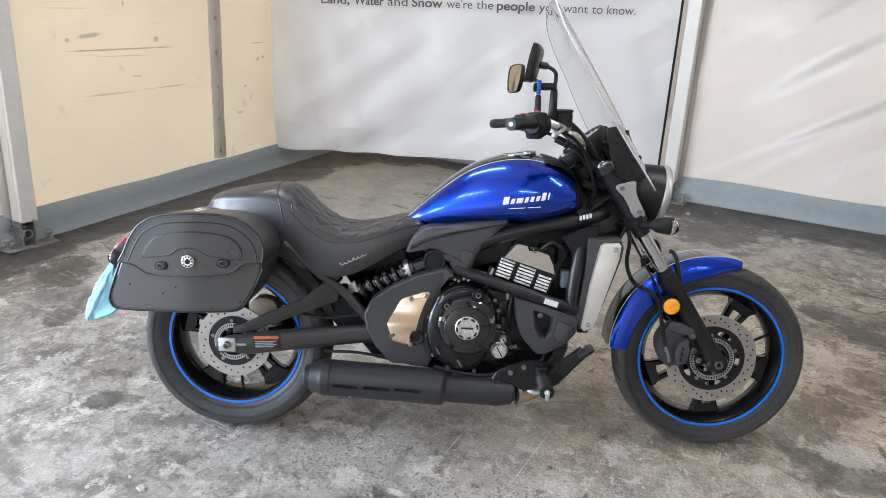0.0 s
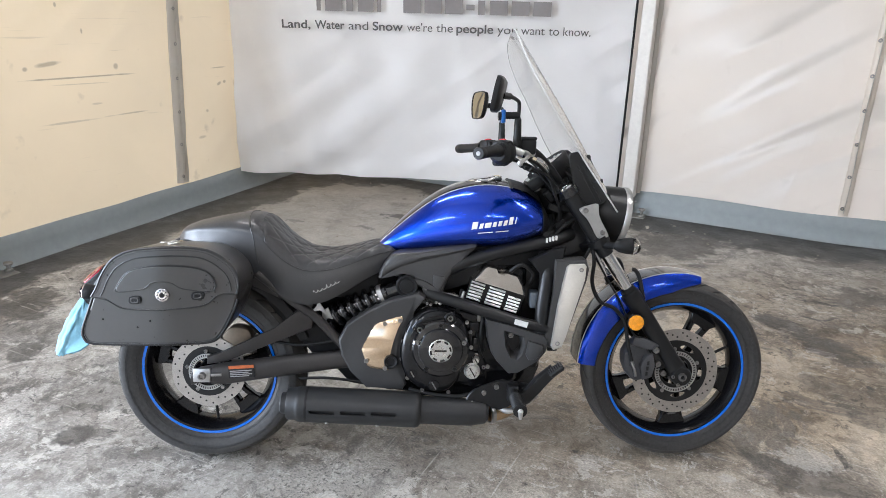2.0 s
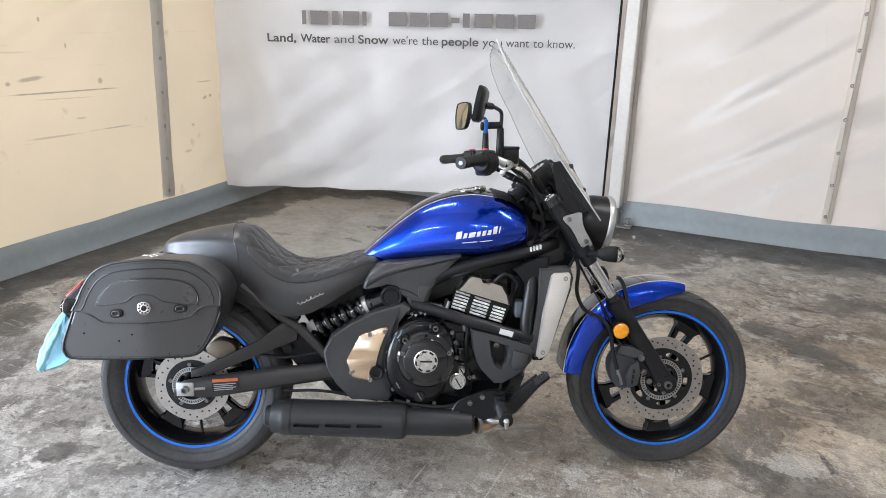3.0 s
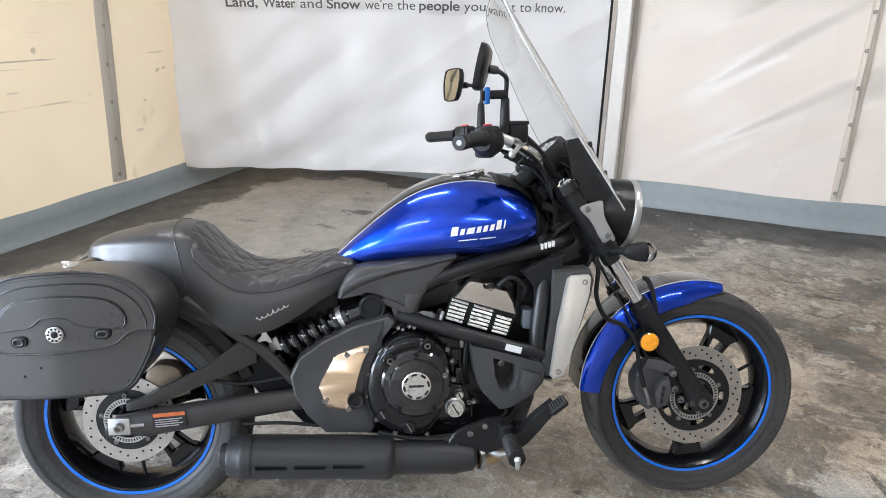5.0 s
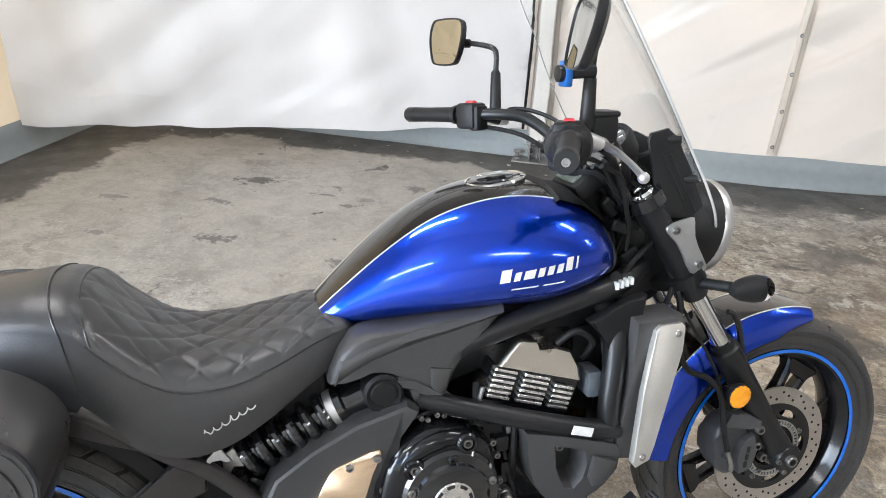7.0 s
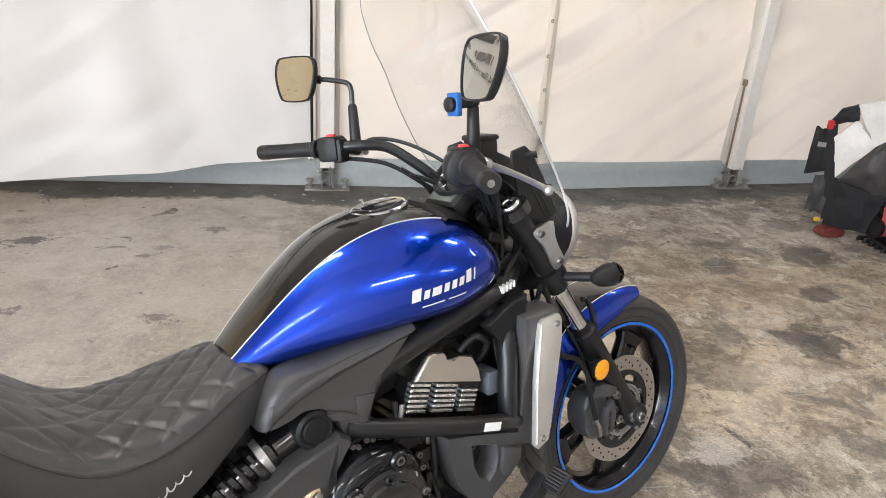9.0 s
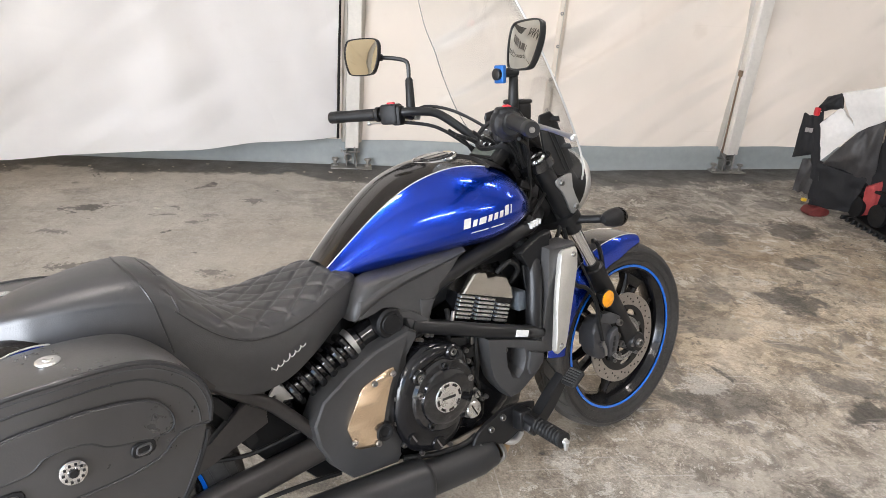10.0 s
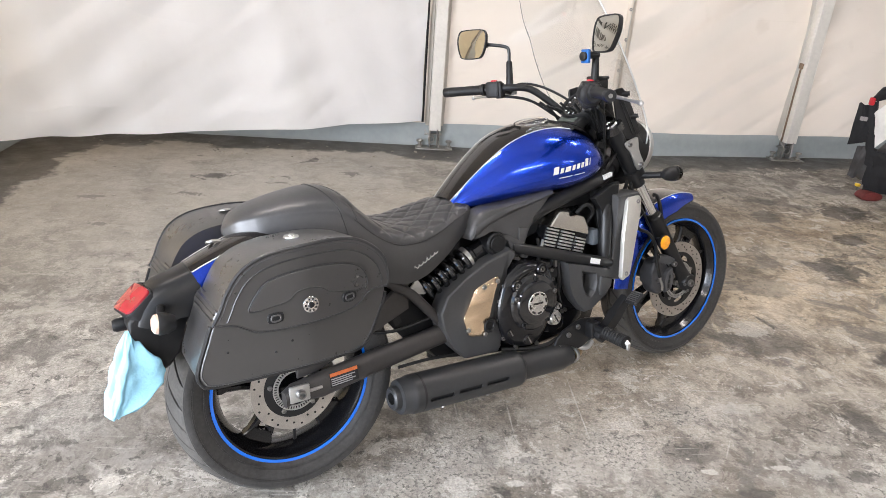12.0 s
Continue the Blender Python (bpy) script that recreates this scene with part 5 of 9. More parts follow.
for k in (4, 12):
    bm = B()
    tube(bm, [r[k] + Vector((0, 0, 0.002)) for r in rows[:split]], 0.0016, 6)
    part("pinstripe", bm, SILVER_PRINT, rear_fender, "thin silver pinstripe")
bm = B()
loft(bm, [list(r) + [q + Vector((0.014, 0, -0.006)) for q in reversed(r)] for r in rows[split - 1:]])
part("tail_cover", bm, SATIN_BLACK, rear_fender, "matt black plastic tail and plate holder")
bm = B()
prism(bm, smooth_line([(-0.380, 0.560), (-0.366, 0.500), (-0.350, 0.444), (-0.326, 0.426), (-0.290, 0.446), (-0.250, 0.545), (-0.235, 0.595), (-0.30, 0.600)], 4, True), -0.046, 0.046, 0.010, 3)
part("plate_holder", bm, PLASTIC, rear_fender, "matt black plate holder")
slope = Vector((-0.745, 0, -0.667)).normalized()
out = Vector((-0.667, 0, 0.745)).normalized()
mid = Vector((-0.358, -0.001, 0.600))
for name_, hw_, hl, lo, hi, mat_, label_ in (("lens_bezel", 0.0510, 0.0425, -0.030, 0.008, PLASTIC, "black plastic surround"), ("tail_light", 0.0475, 0.0385, -0.006, 0.013, RED_LENS, "glossy red tail light lens")):
    bm = B()
    rings = []
    for h_, g_ in ((lo, 0.97), (lo, 1.0), (hi - 0.004, 1.0), (hi - 0.001, 0.97), (hi, 0.90), (hi + 0.0012, 0.60), (hi + 0.0016, 0.2)):
        ring = []
        for k in range(32):
            q = 2 * math.pi * k / 32
            sx, sy = math.copysign(abs(math.cos(q)) ** 0.35, math.cos(q)), math.copysign(abs(math.sin(q)) ** 0.35, math.sin(q))
            ring.append(mid + slope * (hl * g_ * sx) + Vector((-0.22 * hw_ * g_ * sy, hw_ * g_ * sy * (1 - 0.06 * sx), 0)) + out * (h_ - 0.006 * sy * sy))
        rings.append(ring)
    loft(bm, rings)
    part(name_, bm, mat_, rear_fender, label_, 40)
bm = B()
box(bm, (-0.380, -0.018, 0.484), (-0.362, 0.018, 0.522), 0.003)
part("reflector", bm, RED_LENS, rear_fender, "small red reflector")
bm = B()
lathe(bm, [(0, 0), (0.013, 0.0), (0.016, 0.015), (0.0165, 0.048), (0.013, 0.056), (0.007, 0.057), (0.006, 0.050), (0, 0.050)], (-0.352, 0.020, 0.540), (-1, 0.12, -0.06), 24)
part("plate_lamp", bm, PLASTIC, rear_fender, "small black number plate lamp")


def signal(base, tip, lens_mat, name="turn_signal"):
    """A bullet indicator on a short rubber stalk."""
    b0, t0 = Vector(base), Vector(tip)
    d = (t0 - b0).normalized()
    bm = B()
    L = (t0 - b0).length
    tube(bm, [b0, b0 + d * L * 0.55], [0.011, 0.009], 12)
    ob = part(name, bm, PLASTIC, bike)
    return ob, b0, t0, d, L


# the tail stands a little askew, towards the near side
for ob in [rear_fender] + list(rear_fender.children_recursive):
    for v in ob.data.vertices:
        dy = -0.056 + 0.115 * min(v.co.x, 0.05)
        v.co.y += dy
        v.co.z -= (0.12 + 0.16 * min(1.0, max(0.0, (-0.22 - v.co.x) / 0.10))) * dy
        v.co.x -= 0.006
for sy in (-1, 1):
    ob, b0, t0, d, L = signal((-0.312, -0.092 + sy * 0.055, 0.612), (-0.330, -0.092 + sy * 0.135, 0.602), CLEAR_LENS)
    bm = B()
    lathe(bm, [(0, -0.036), (0.016, -0.034), (0.024, -0.018), (0.026, 0.0), (0.024, 0.004)], (-0.332, -0.092 + sy * 0.140, 0.601), (-1, 0, 0.1), 24)
    part("housing", bm, PLASTIC, ob)
    bm = B()
    lathe(bm, [(0.024, 0.003), (0.021, 0.012), (0.012, 0.017), (0, 0.018)], (-0.332, -0.092 + sy * 0.140, 0.601), (-1, 0, 0.1), 24)
    part("lens", bm, CLEAR_LENS, ob, "clear lens over amber bulb")
    bm = B()
    lathe(bm, [(0, 0.001), (0.019, 0.001), (0.016, 0.007), (0, 0.009)], (-0.332, -0.092 + sy * 0.140, 0.601), (-1, 0, 0.1), 20)
    part("bulb_bowl", bm, shader("amber_bulb_bowl", (0.90, 0.66, 0.52), 0.35, 0.1), ob)


# saddlebags
def saddlebag(side):
    """Leather-covered pannier: pouch below, a lid whose flap hangs over it, piping, buckles and concho."""
    def Y(v):
        return side * (v if side < 0 else v - 0.085)
    low = smooth_line([(-0.255, 0.478), (-0.283, 0.492), (-0.286, 0.520), (-0.264, 0.580), (-0.250, 0.616), (-0.238, 0.645), (-0.20, 0.652), (0.12, 0.655), (0.155, 0.646), (0.164, 0.615), (0.142, 0.560), (0.112, 0.508), (0.080, 0.489), (0.0, 0.485), (-0.12, 0.481)], 4, True)
    start = max(range(len(low)), key=lambda i: low[i][1] + (1 if low[i][0] > 0.1 else 0))
    around = low[start:] + low[:start]
    def rounded(outline, ys, grow):
        bm_ = B()
        cx = sum(p[0] for p in outline) / len(outline)
        cz = sum(p[1] for p in outline) / len(outline)
        rings = []
        for y, g in zip(ys, grow):
            rings.append([(cx + (x - cx) * g, y, cz + (z - cz) * g) for x, z in outline])
        loft(bm_, rings)
        return bm_
    bag = part("saddlebag", rounded(low, [Y(0.175), Y(0.185), Y(0.30), Y(0.372), Y(0.384), Y(0.388), Y(0.388), Y(0.388)], [0.95, 0.985, 1.0, 1.0, 0.988, 0.965, 0.955, 0.94]), LEATHER, bike, "black leather saddlebag with buckled flap", 50)
    top = smooth_line([(-0.249, 0.620), (-0.232, 0.648), (-0.212, 0.690), (-0.178, 0.733), (-0.118, 0.760), (-0.02, 0.770), (0.06, 0.767), (0.108, 0.752), (0.152, 0.716), (0.170, 0.672), (0.166, 0.634)], 5)
    flap = smooth_line([(0.166, 0.634), (0.125, 0.634), (0.104, 0.622), (0.085, 0.606), (0.04, 0.595), (-0.07, 0.588), (-0.155, 0.589), (-0.185, 0.602), (-0.207, 0.613), (-0.249, 0.620)], 5)
    lid_line = top + flap[1:-1]
    # the lid sinks a little towards the bike
    bm = B()
    rings = []
    for v, g, dz in ((0.185, 0.985, -0.012), (0.24, 1.0, -0.006), (0.33, 1.005, -0.001), (0.380, 1.004, 0.0), (0.393, 0.998, 0.0), (0.399, 0.985, -0.001), (0.399, 0.975, -0.001), (0.399, 0.95, -0.001)):
        rings.append([(-0.035 + (x + 0.035) * g, Y(v), 0.66 + (z - 0.66) * g + (dz if z > 0.66 else 0)) for x, z in lid_line])
    loft(bm, rings)
    bmesh.ops.triangulate(bm, faces=[f for f in bm.faces if len(f.verts) > 4])
    lid = part("lid", bm, LEATHER, bag, "black leather lid", 50)
    bm = B()
    tube(bm, [(-0.035 + (x + 0.035) * 0.998, Y(0.3965), 0.66 + (z - 0.66) * 0.998) for x, z in top], 0.0042, 8)
    part("piping", bm, PIPING, bag, "worn black edge piping")
    bm = B()
    tube(bm, [(-0.035 + (x + 0.035) * 0.985, Y(0.4000), 0.66 + (z - 0.66) * 0.985) for x, z in flap], 0.0022, 6)
    part("piping", bm, PIPING, bag)
    # stitched borders and raised panel on the lid
    for g, lo, mat_, r in ((0.90, 0.008, PIPING, 0.0018), (0.972, 0.0, THREAD, 0.0009)):
        bm = B()
        tube(bm, [(-0.035 + (x + 0.035) * g, Y(0.3995), 0.655 + (z - 0.66) * g - lo) for x, z in top[3:-3]], r, 5)
        part("stitching", bm, mat_, bag, "raised stitched seam")
    panel = smooth_line([(-0.172, 0.640), (-0.158, 0.672), (-0.125, 0.703), (-0.05, 0.717), (0.03, 0.715), (0.085, 0.700), (0.108, 0.668), (0.098, 0.643), (0.04, 0.648), (0.010, 0.655), (-0.010, 0.668), (-0.038, 0.673), (-0.068, 0.668), (-0.088, 0.652), (-0.12, 0.645)], 4, True)
    bm = B()
    loft(bm, [[(x, Y(0.3975), z) for x, z in panel], [(x, Y(0.4015), z) for x, z in panel], [(-0.035 + (x + 0.035) * 0.97, Y(0.4035), 0.675 + (z - 0.675) * 0.94) for x, z in panel], [(-0.035 + (x + 0.035) * 0.96, Y(0.4035), 0.675 + (z - 0.675) * 0.92) for x, z in panel], [(-0.035 + (x + 0.035) * 0.94, Y(0.4035), 0.675 + (z - 0.675) * 0.88) for x, z in panel]])
    bmesh.ops.triangulate(bm, faces=[f for f in bm.faces if len(f.verts) > 4])
    part("lid_panel", bm, LEATHER, bag, "raised leather panel", 40)
    bm = B()
    tube(bm, [(x, Y(0.4025), z) for x, z in panel], 0.0018, 6, closed=True)
    part("stitching", bm, PIPING, bag, "raised stitched seam")
    bm = B()
    tube(bm, [(-0.06 + (x + 0.06) * 0.965, Y(0.3888), 0.56 + (z - 0.56) * 0.93) for x, z in around if z < 0.59], 0.0011, 5)
    part("stitching", bm, THREAD, bag, "raised stitched seam")
    # conchos and side buckles
    def concho(c, axis, r, name_, scallop):
        bm_ = B()
        ax = Vector(axis)
        lathe(bm_, [(0, 0.004), (r * 0.35, 0.005), (r * 0.42, 0.003), (r * 0.72, 0.0035), (r * 0.98, 0.0015), (r, 0)], c, axis, 24)
        return part(name_, bm_, CHROME if scallop else CAST, bag, "chrome concho with scalloped rim" if scallop else "dull silver press stud")
    cc = concho((-0.038, Y(0.402), 0.634), (0, side, 0), 0.019, "concho", True)
    bm = B()
    for k in range(10):
        a = 2 * math.pi * k / 10
        box(bm, (-0.038 + 0.0135 * math.cos(a) - 0.0018, min(Y(0.4045), Y(0.4068)), 0.634 + 0.0135 * math.sin(a) - 0.0018), (-0.038 + 0.0135 * math.cos(a) + 0.0018, max(Y(0.4045), Y(0.4068)), 0.634 + 0.0135 * math.sin(a) + 0.0018))
    lathe(bm, [(0, 0.0075), (0.006, 0.007), (0.0075, 0.004)], (-0.038, Y(0.402), 0.634), (0, side, 0), 12)
    part("concho_relief", bm, SATIN_BLACK, cc)
    concho((-0.036, Y(0.300), 0.7695), (0, side * 0.10, 1), 0.018, "stud", False)
    for x, z in ((-0.118, 0.616), (0.059, 0.630)):
        bm = B()
        q = smooth_line([(x - 0.015, z - 0.010), (x - 0.015, z + 0.010), (x + 0.015, z + 0.012), (x + 0.015, z - 0.008)], 3, True)
        prism(bm, q, min(Y(0.3975), Y(0.404)), max(Y(0.3975), Y(0.404)), 0.0015, 1)
        bk = part("buckle", bm, PLASTIC, bag, "black buckle")
        bm = B()
        tube(bm, smooth_line([(x - 0.0085, Y(0.4045), z - 0.005), (x - 0.0085, Y(0.4045), z + 0.006), (x + 0.0085, Y(0.4045), z + 0.007), (x + 0.0085, Y(0.4045), z - 0.004)], 3, True), 0.0022, 6, closed=True)
        part("buckle_loop", bm, GREY_PLASTIC, bk)
    bm = B()
    tube(bm, [(x, Y(0.3835), z) for x, z in around if z < 0.622], 0.0050, 8)
    part("edge_roll", bm, SATIN_BLACK, bag, "thick black rolled edge")
    for z, w in ((0.630, 0.0014), (0.641, 0.0011)):
        bm = B()
        tube(bm, [(-0.2475 + (z - 0.63) * 0.55, Y(v), z) for v in (0.20, 0.26, 0.32, 0.385)], w, 5)
        part("stitching", bm, PIPING, bag, "raised stitched seam")
    for x, z in ((-0.222, 0.553), (-0.120, 0.533), (-0.082, 0.553)):
        bm = B()
        lathe(bm, [(0, 0.0022), (0.0022, 0.0016), (0.003, 0)], (x, Y(0.388), z), (0, side, 0), 8)
        part("rivet", bm, DEEP_BLACK, bag)
    # both halves of the outer face fall away from a soft upright ridge
    for ob in [bag] + list(bag.children_recursive):
        bm = B()
        bm.from_mesh(ob.data)
        for cut in (-0.20, -0.12, -0.080, -0.062, -0.045, -0.028, -0.010, 0.05, 0.11):
            bmesh.ops.bisect_plane(bm, geom=bm.verts[:] + bm.edges[:] + bm.faces[:], plane_co=(cut, 0, 0), plane_no=(1, 0, 0))
        for v in bm.verts:
            share = min(1.0, max(0.0, (abs(v.co.y) + (0.0 if side < 0 else 0.085) - 0.30) / 0.08))
            v.co.y -= side * share * 0.105 * (math.sqrt((v.co.x + 0.045) ** 2 + 0.0006) - 0.0245)
        bm.to_mesh(ob.data)
        bm.free()
    if side > 0:
        bag.location = bag.location + Vector((-0.018, 0, -0.016))
    return bag


saddlebag(-1)
saddlebag(1)

# front mudguard
def guard_ring(a, r, w, drop):
    c, s = math.cos(a), math.sin(a)
    u = Vector((c, 0, s))
    o = Vector((AX_F, 0, AX_Z))
    pts = []
    for k in range(-9, 10):
        f = k / 9
        y = w * math.sin(f * math.pi / 2)
        d = -0.010 * f * f - drop * max(0, abs(f) - 0.6) / 0.4
        pts.append(o + u * (r + d) + Vector((0, y, 0)))
    return pts


GA = [radians(78 + (176 - 78) * i / 32) for i in range(33)]
rows = [guard_ring(a, 0.340 + 0.010 * math.sin((a - GA[0]) / (GA[-1] - GA[0]) * math.pi), 0.078 - 0.012 * max(0, 1 - (a - GA[0]) / 0.35), (0.045 + 0.018 * math.sin((a - GA[0]) / (GA[-1] - GA[0]) * math.pi)) * min(1.0, 0.30 + 1.5 * (a - GA[0]) ** 0.7)) for a in GA]
bm = B()
loft(bm, [r[0:5] for r in rows], caps=False, closed=False)
front_fender = part("front_fender", bm, BLUE, bike, "metallic blue mudguard with dark centre", 60)
bm = B()
loft(bm, [r[14:19] for r in rows], caps=False, closed=False)
part("fender_side", bm, BLUE, front_fender)
bm = B()
loft(bm, [[p + (p - Vector((AX_F, p.y, AX_Z))).normalized() * 0.001 for p in r[4:15]] for r in rows], caps=False, closed=False)
part("fender_crown", bm, BRONZE_BLACK, front_fender, "gloss dark bronze centre band")
for k in (4, 14):
    bm = B()
    tube(bm, [r[k] + (r[k] - Vector((AX_F, r[k].y, AX_Z))).normalized() * 0.0018 for r in rows], 0.0014, 6)
    part("pinstripe", bm, SILVER_PRINT, front_fender, "thin silver pinstripe")
bm = B()
loft(bm, [[p - (p - Vector((AX_F, p.y, AX_Z))).normalized() * 0.004 for p in r] for r in rows], caps=False, closed=False)
part("fender_lining", bm, SATIN_BLACK, front_fender)
front_fender.location = (0, -0.014, 0)

# front fork, steering head, axle
def along(p, q, t):
    return Vector(p).lerp(Vector(q), t)


for sy in (-1, 1):
    y = sy * 0.105
    top, low = (1.163, y, 0.936), (1.585, y, 0.305)
    bm = B()
    tube(bm, [top, along(top, low, 0.70)], 0.0205, 20)
    leg = part("fork_tube", bm, CHROME, bike, "polished fork tube")
    bm = B()
    tube(bm, [along(top, low, t) for t in (0.535, 0.542, 0.57, 0.60, 0.90, 0.955, 1.0)], [0.024, 0.031, 0.032, 0.030, 0.029, 0.033, 0.030], 20)
    slider = part("fork_slider", bm, SATIN_BLACK, leg, "satin black fork slider")
    bm = B()
    tube(bm, [along(top, low, 0.515), along(top, low, 0.542)], [0.0235, 0.026], 16)
    part("dust_seal", bm, RUBBER_EDGE, leg)
    bm = B()
    lathe(bm, [(0, -0.034), (0.030, -0.034), (0.034, -0.028), (0.034, 0.024), (0.026, 0.03), (0, 0.03)], (1.578, y, 0.3125), sides=24)
    part("axle_clamp", bm, SATIN_BLACK, leg)
    bm = B()
    lathe(bm, [(0, 0), (0.024, 0), (0.025, 0.004), (0.021, 0.009), (0.012, 0.010), (0.010, 0.007), (0, 0.007)], along(top, low, 0.0) - Vector((0, 0, 0.002)), Vector(top) - Vector(low), 20)
    part("fork_cap", bm, CHROME, leg, "bright fork cap")
    bm = B()
    tube(bm, [along(top, low, 0.03), along(top, low, 0.34)], 0.026, 16)
    part("fork_cover", bm, SATIN_BLACK, leg)
    bm = B()
    bolt(bm, (1.577, sy * 0.138, 0.3125), (0, sy, 0), 0.014, 0.012)
    part("axle_bolt", bm, BOLT, leg, "bright axle bolt")
    for dx, dz in ((-0.03, 0.0), (-0.012, -0.028)):
        bm = B()
        bolt(bm, (1.577 + dx, sy * 0.137, 0.3125 + dz), (0, sy, 0), 0.006, 0.006)
        part("pinch_bolt", bm, BOLT, leg)
    # amber reflector on its rubber pad
    c = Vector((1.404, sy * 0.152, 0.503))
    bm = B()
    box(bm, c - Vector((0.018, 0.004 if sy < 0 else 0.030, 0.014)), c + Vector((0.030, 0.030 if sy < 0 else 0.004, 0.014)), 0.004)
    part("reflector_bracket", bm, PLASTIC, leg)
    bm = B()
    lathe(bm, [(0, -0.006), (0.027, -0.006), (0.027, 0.004), (0.024, 0.006)], c, (0, sy, 0), 32)
    part("reflector_housing", bm, PLASTIC, leg)
    bm = B()
    rings_ = []
    for j in range(6):
        r_ = 0.0258 * (1 - j / 5.4)
        rings_.append([c + Vector((r_ * math.cos(2 * math.pi * i / 28), sy * (0.005 + 0.0045 * (1 - (r_ / 0.0258) ** 2) + 0.0008 * ((i + j) % 2)), r_ * math.sin(2 * math.pi * i / 28))) for i in range(28)])
    loft(bm, rings_)
    part("amber_reflector", bm, AMBER, leg, "round amber reflector", 12)
    # brace hook over the mudguard
    bm = B()
    tube(bm, smooth_line([along(top, low, 0.60) + Vector((0.026, 0, 0.0)), (1.428, y, 0.622), (1.420, y * 0.97, 0.650), (1.408, y * 0.95, 0.668), (1.397, y * 0.93, 0.670)], 5), 0.007, 8)
    part("fender_brace", bm, SATIN_BLACK, leg)
for z0, nm in ((0.926, "upper_yoke"), (0.765, "lower_yoke")):
    t = (0.936 - z0) / (0.936 - 0.305)
    c = along((1.163, 0, 0.936), (1.585, 0, 0.305), t)
    bm = B()
    out = smooth_line([(-0.062, -0.05), (-0.062, 0.05), (-0.034, 0.118), (-0.012, 0.139), (0.022, 0.138), (0.036, 0.108), (0.046, 0.04), (0.046, -0.04), (0.036, -0.108), (0.022, -0.138), (-0.012, -0.139), (-0.034, -0.118)], 4, True)
    m = Matrix.Translation(c) @ Matrix.Rotation(radians(-33), 4, "Y")
    lo = [bm.verts.new(m @ Vector((x, y, -0.013))) for x, y in out]
    hi = [bm.verts.new(m @ Vector((x, y, 0.013))) for x, y in out]
    bm.faces.new(lo), bm.faces.new(hi[::-1])
    for i in range(len(lo)):
        bm.faces.new((lo[i], hi[i], hi[(i + 1) % len(lo)], lo[(i + 1) % len(lo)]))
    part(nm, bm, GLOSS_BLACK if nm == "upper_yoke" else SATIN_BLACK, bike, "black fork clamp")
bm = B()
tube(bm, [(1.10, 0, 0.93), (1.20, 0, 0.745)], 0.036, 20)
part("steering_head", bm, SATIN_BLACK, bike)

# front brake calliper, hoses
bm = B()
cal = smooth_line([(1.420, 0.292), (1.392, 0.322), (1.384, 0.372), (1.394, 0.412), (1.422, 0.428), (1.456, 0.418), (1.470, 0.372), (1.468, 0.322), (1.450, 0.296)], 3, True)
prism(bm, cal, -0.122, -0.062, 0.012, 3, 0.004)
caliper = part("front_caliper", bm, CALIPER_GREY, bike, "black two-piston brake calliper")
bm = B()
prism(bm, smooth_line([(1.470, 0.395), (1.500, 0.425), (1.545, 0.400), (1.555, 0.352), (1.520, 0.330), (1.488, 0.345)], 3, True), -0.112, -0.090, 0.004)
part("caliper_bracket", bm, SATIN_BLACK, caliper)
for x, z in ((1.484, 0.404), (1.500, 0.350), (1.520, 0.318)):
    bm = B()
    bolt(bm, (x, -0.132 if z > 0.36 else -0.112, z), (0, -1, 0), 0.0105, 0.012)
    part("caliper_bolt", bm, BOLT, caliper, "zinc bolt")
bm = B()
prism(bm, [(1.444, 0.300), (1.434, 0.345), (1.448, 0.380), (1.474, 0.392), (1.484, 0.350), (1.474, 0.310)], -0.140, -0.100, 0.004, 2)
part("caliper_slab", bm, CALIPER_GREY, caliper)
for k in range(3):
    bm = B()
    box(bm, (-0.004, -0.0008, -0.007), (0.004, 0.0008, 0.007), 0.0, 1, Matrix.Translation((1.455 + 0.002 * k, -0.1405, 0.324 + 0.018 * k)))
    part("cast_mark", bm, SATIN_BLACK, caliper)
bm = B()
tube(bm, [(1.408, -0.128, 0.348), (1.408, -0.140, 0.352), (1.402, -0.142, 0.368)], 0.006, 8)
part("banjo_fitting", bm, BOLT, caliper, "bright hose fitting")


def hose(name, pts, r=0.0055, mat_=RUBBER_EDGE, n=6):
    bm_ = B()
    tube(bm_, smooth_line(pts, n), r, 8)
    return part(name, bm_, mat_, bike)


bm = B()
prism(bm, [(1.398, 0.420), (1.412, 0.446), (1.452, 0.442), (1.496, 0.420), (1.490, 0.398), (1.452, 0.410), (1.420, 0.412)], -0.132, -0.104, 0.004, 2)
bmesh.ops.triangulate(bm, faces=[f for f in bm.faces if len(f.verts) > 4])
part("caliper_bridge", bm, CALIPER_GREY, caliper)
for x, z in ((1.545, 0.300), (1.520, 0.280), (1.548, 0.345)):
    bm = B()
    bolt(bm, (x, -0.110, z), (0, -1, 0), 0.006, 0.007)
    part("caliper_bolt", bm, BOLT, caliper, "zinc bolt")
hose("bleed_line", [(1.404, -0.142, 0.360), (1.412, -0.146, 0.338), (1.418, -0.142, 0.316)], 0.005, BOLT)
hose("brake_hose", [(1.402, -0.142, 0.368), (1.385, -0.140, 0.43), (1.372, -0.137, 0.50), (1.335, -0.135, 0.545), (1.285, -0.135, 0.570), (1.258, -0.130, 0.63), (1.262, -0.115, 0.72), (1.22, -0.09, 0.82), (1.13, -0.10, 0.93), (1.06, -0.16, 1.03)], 0.0065)
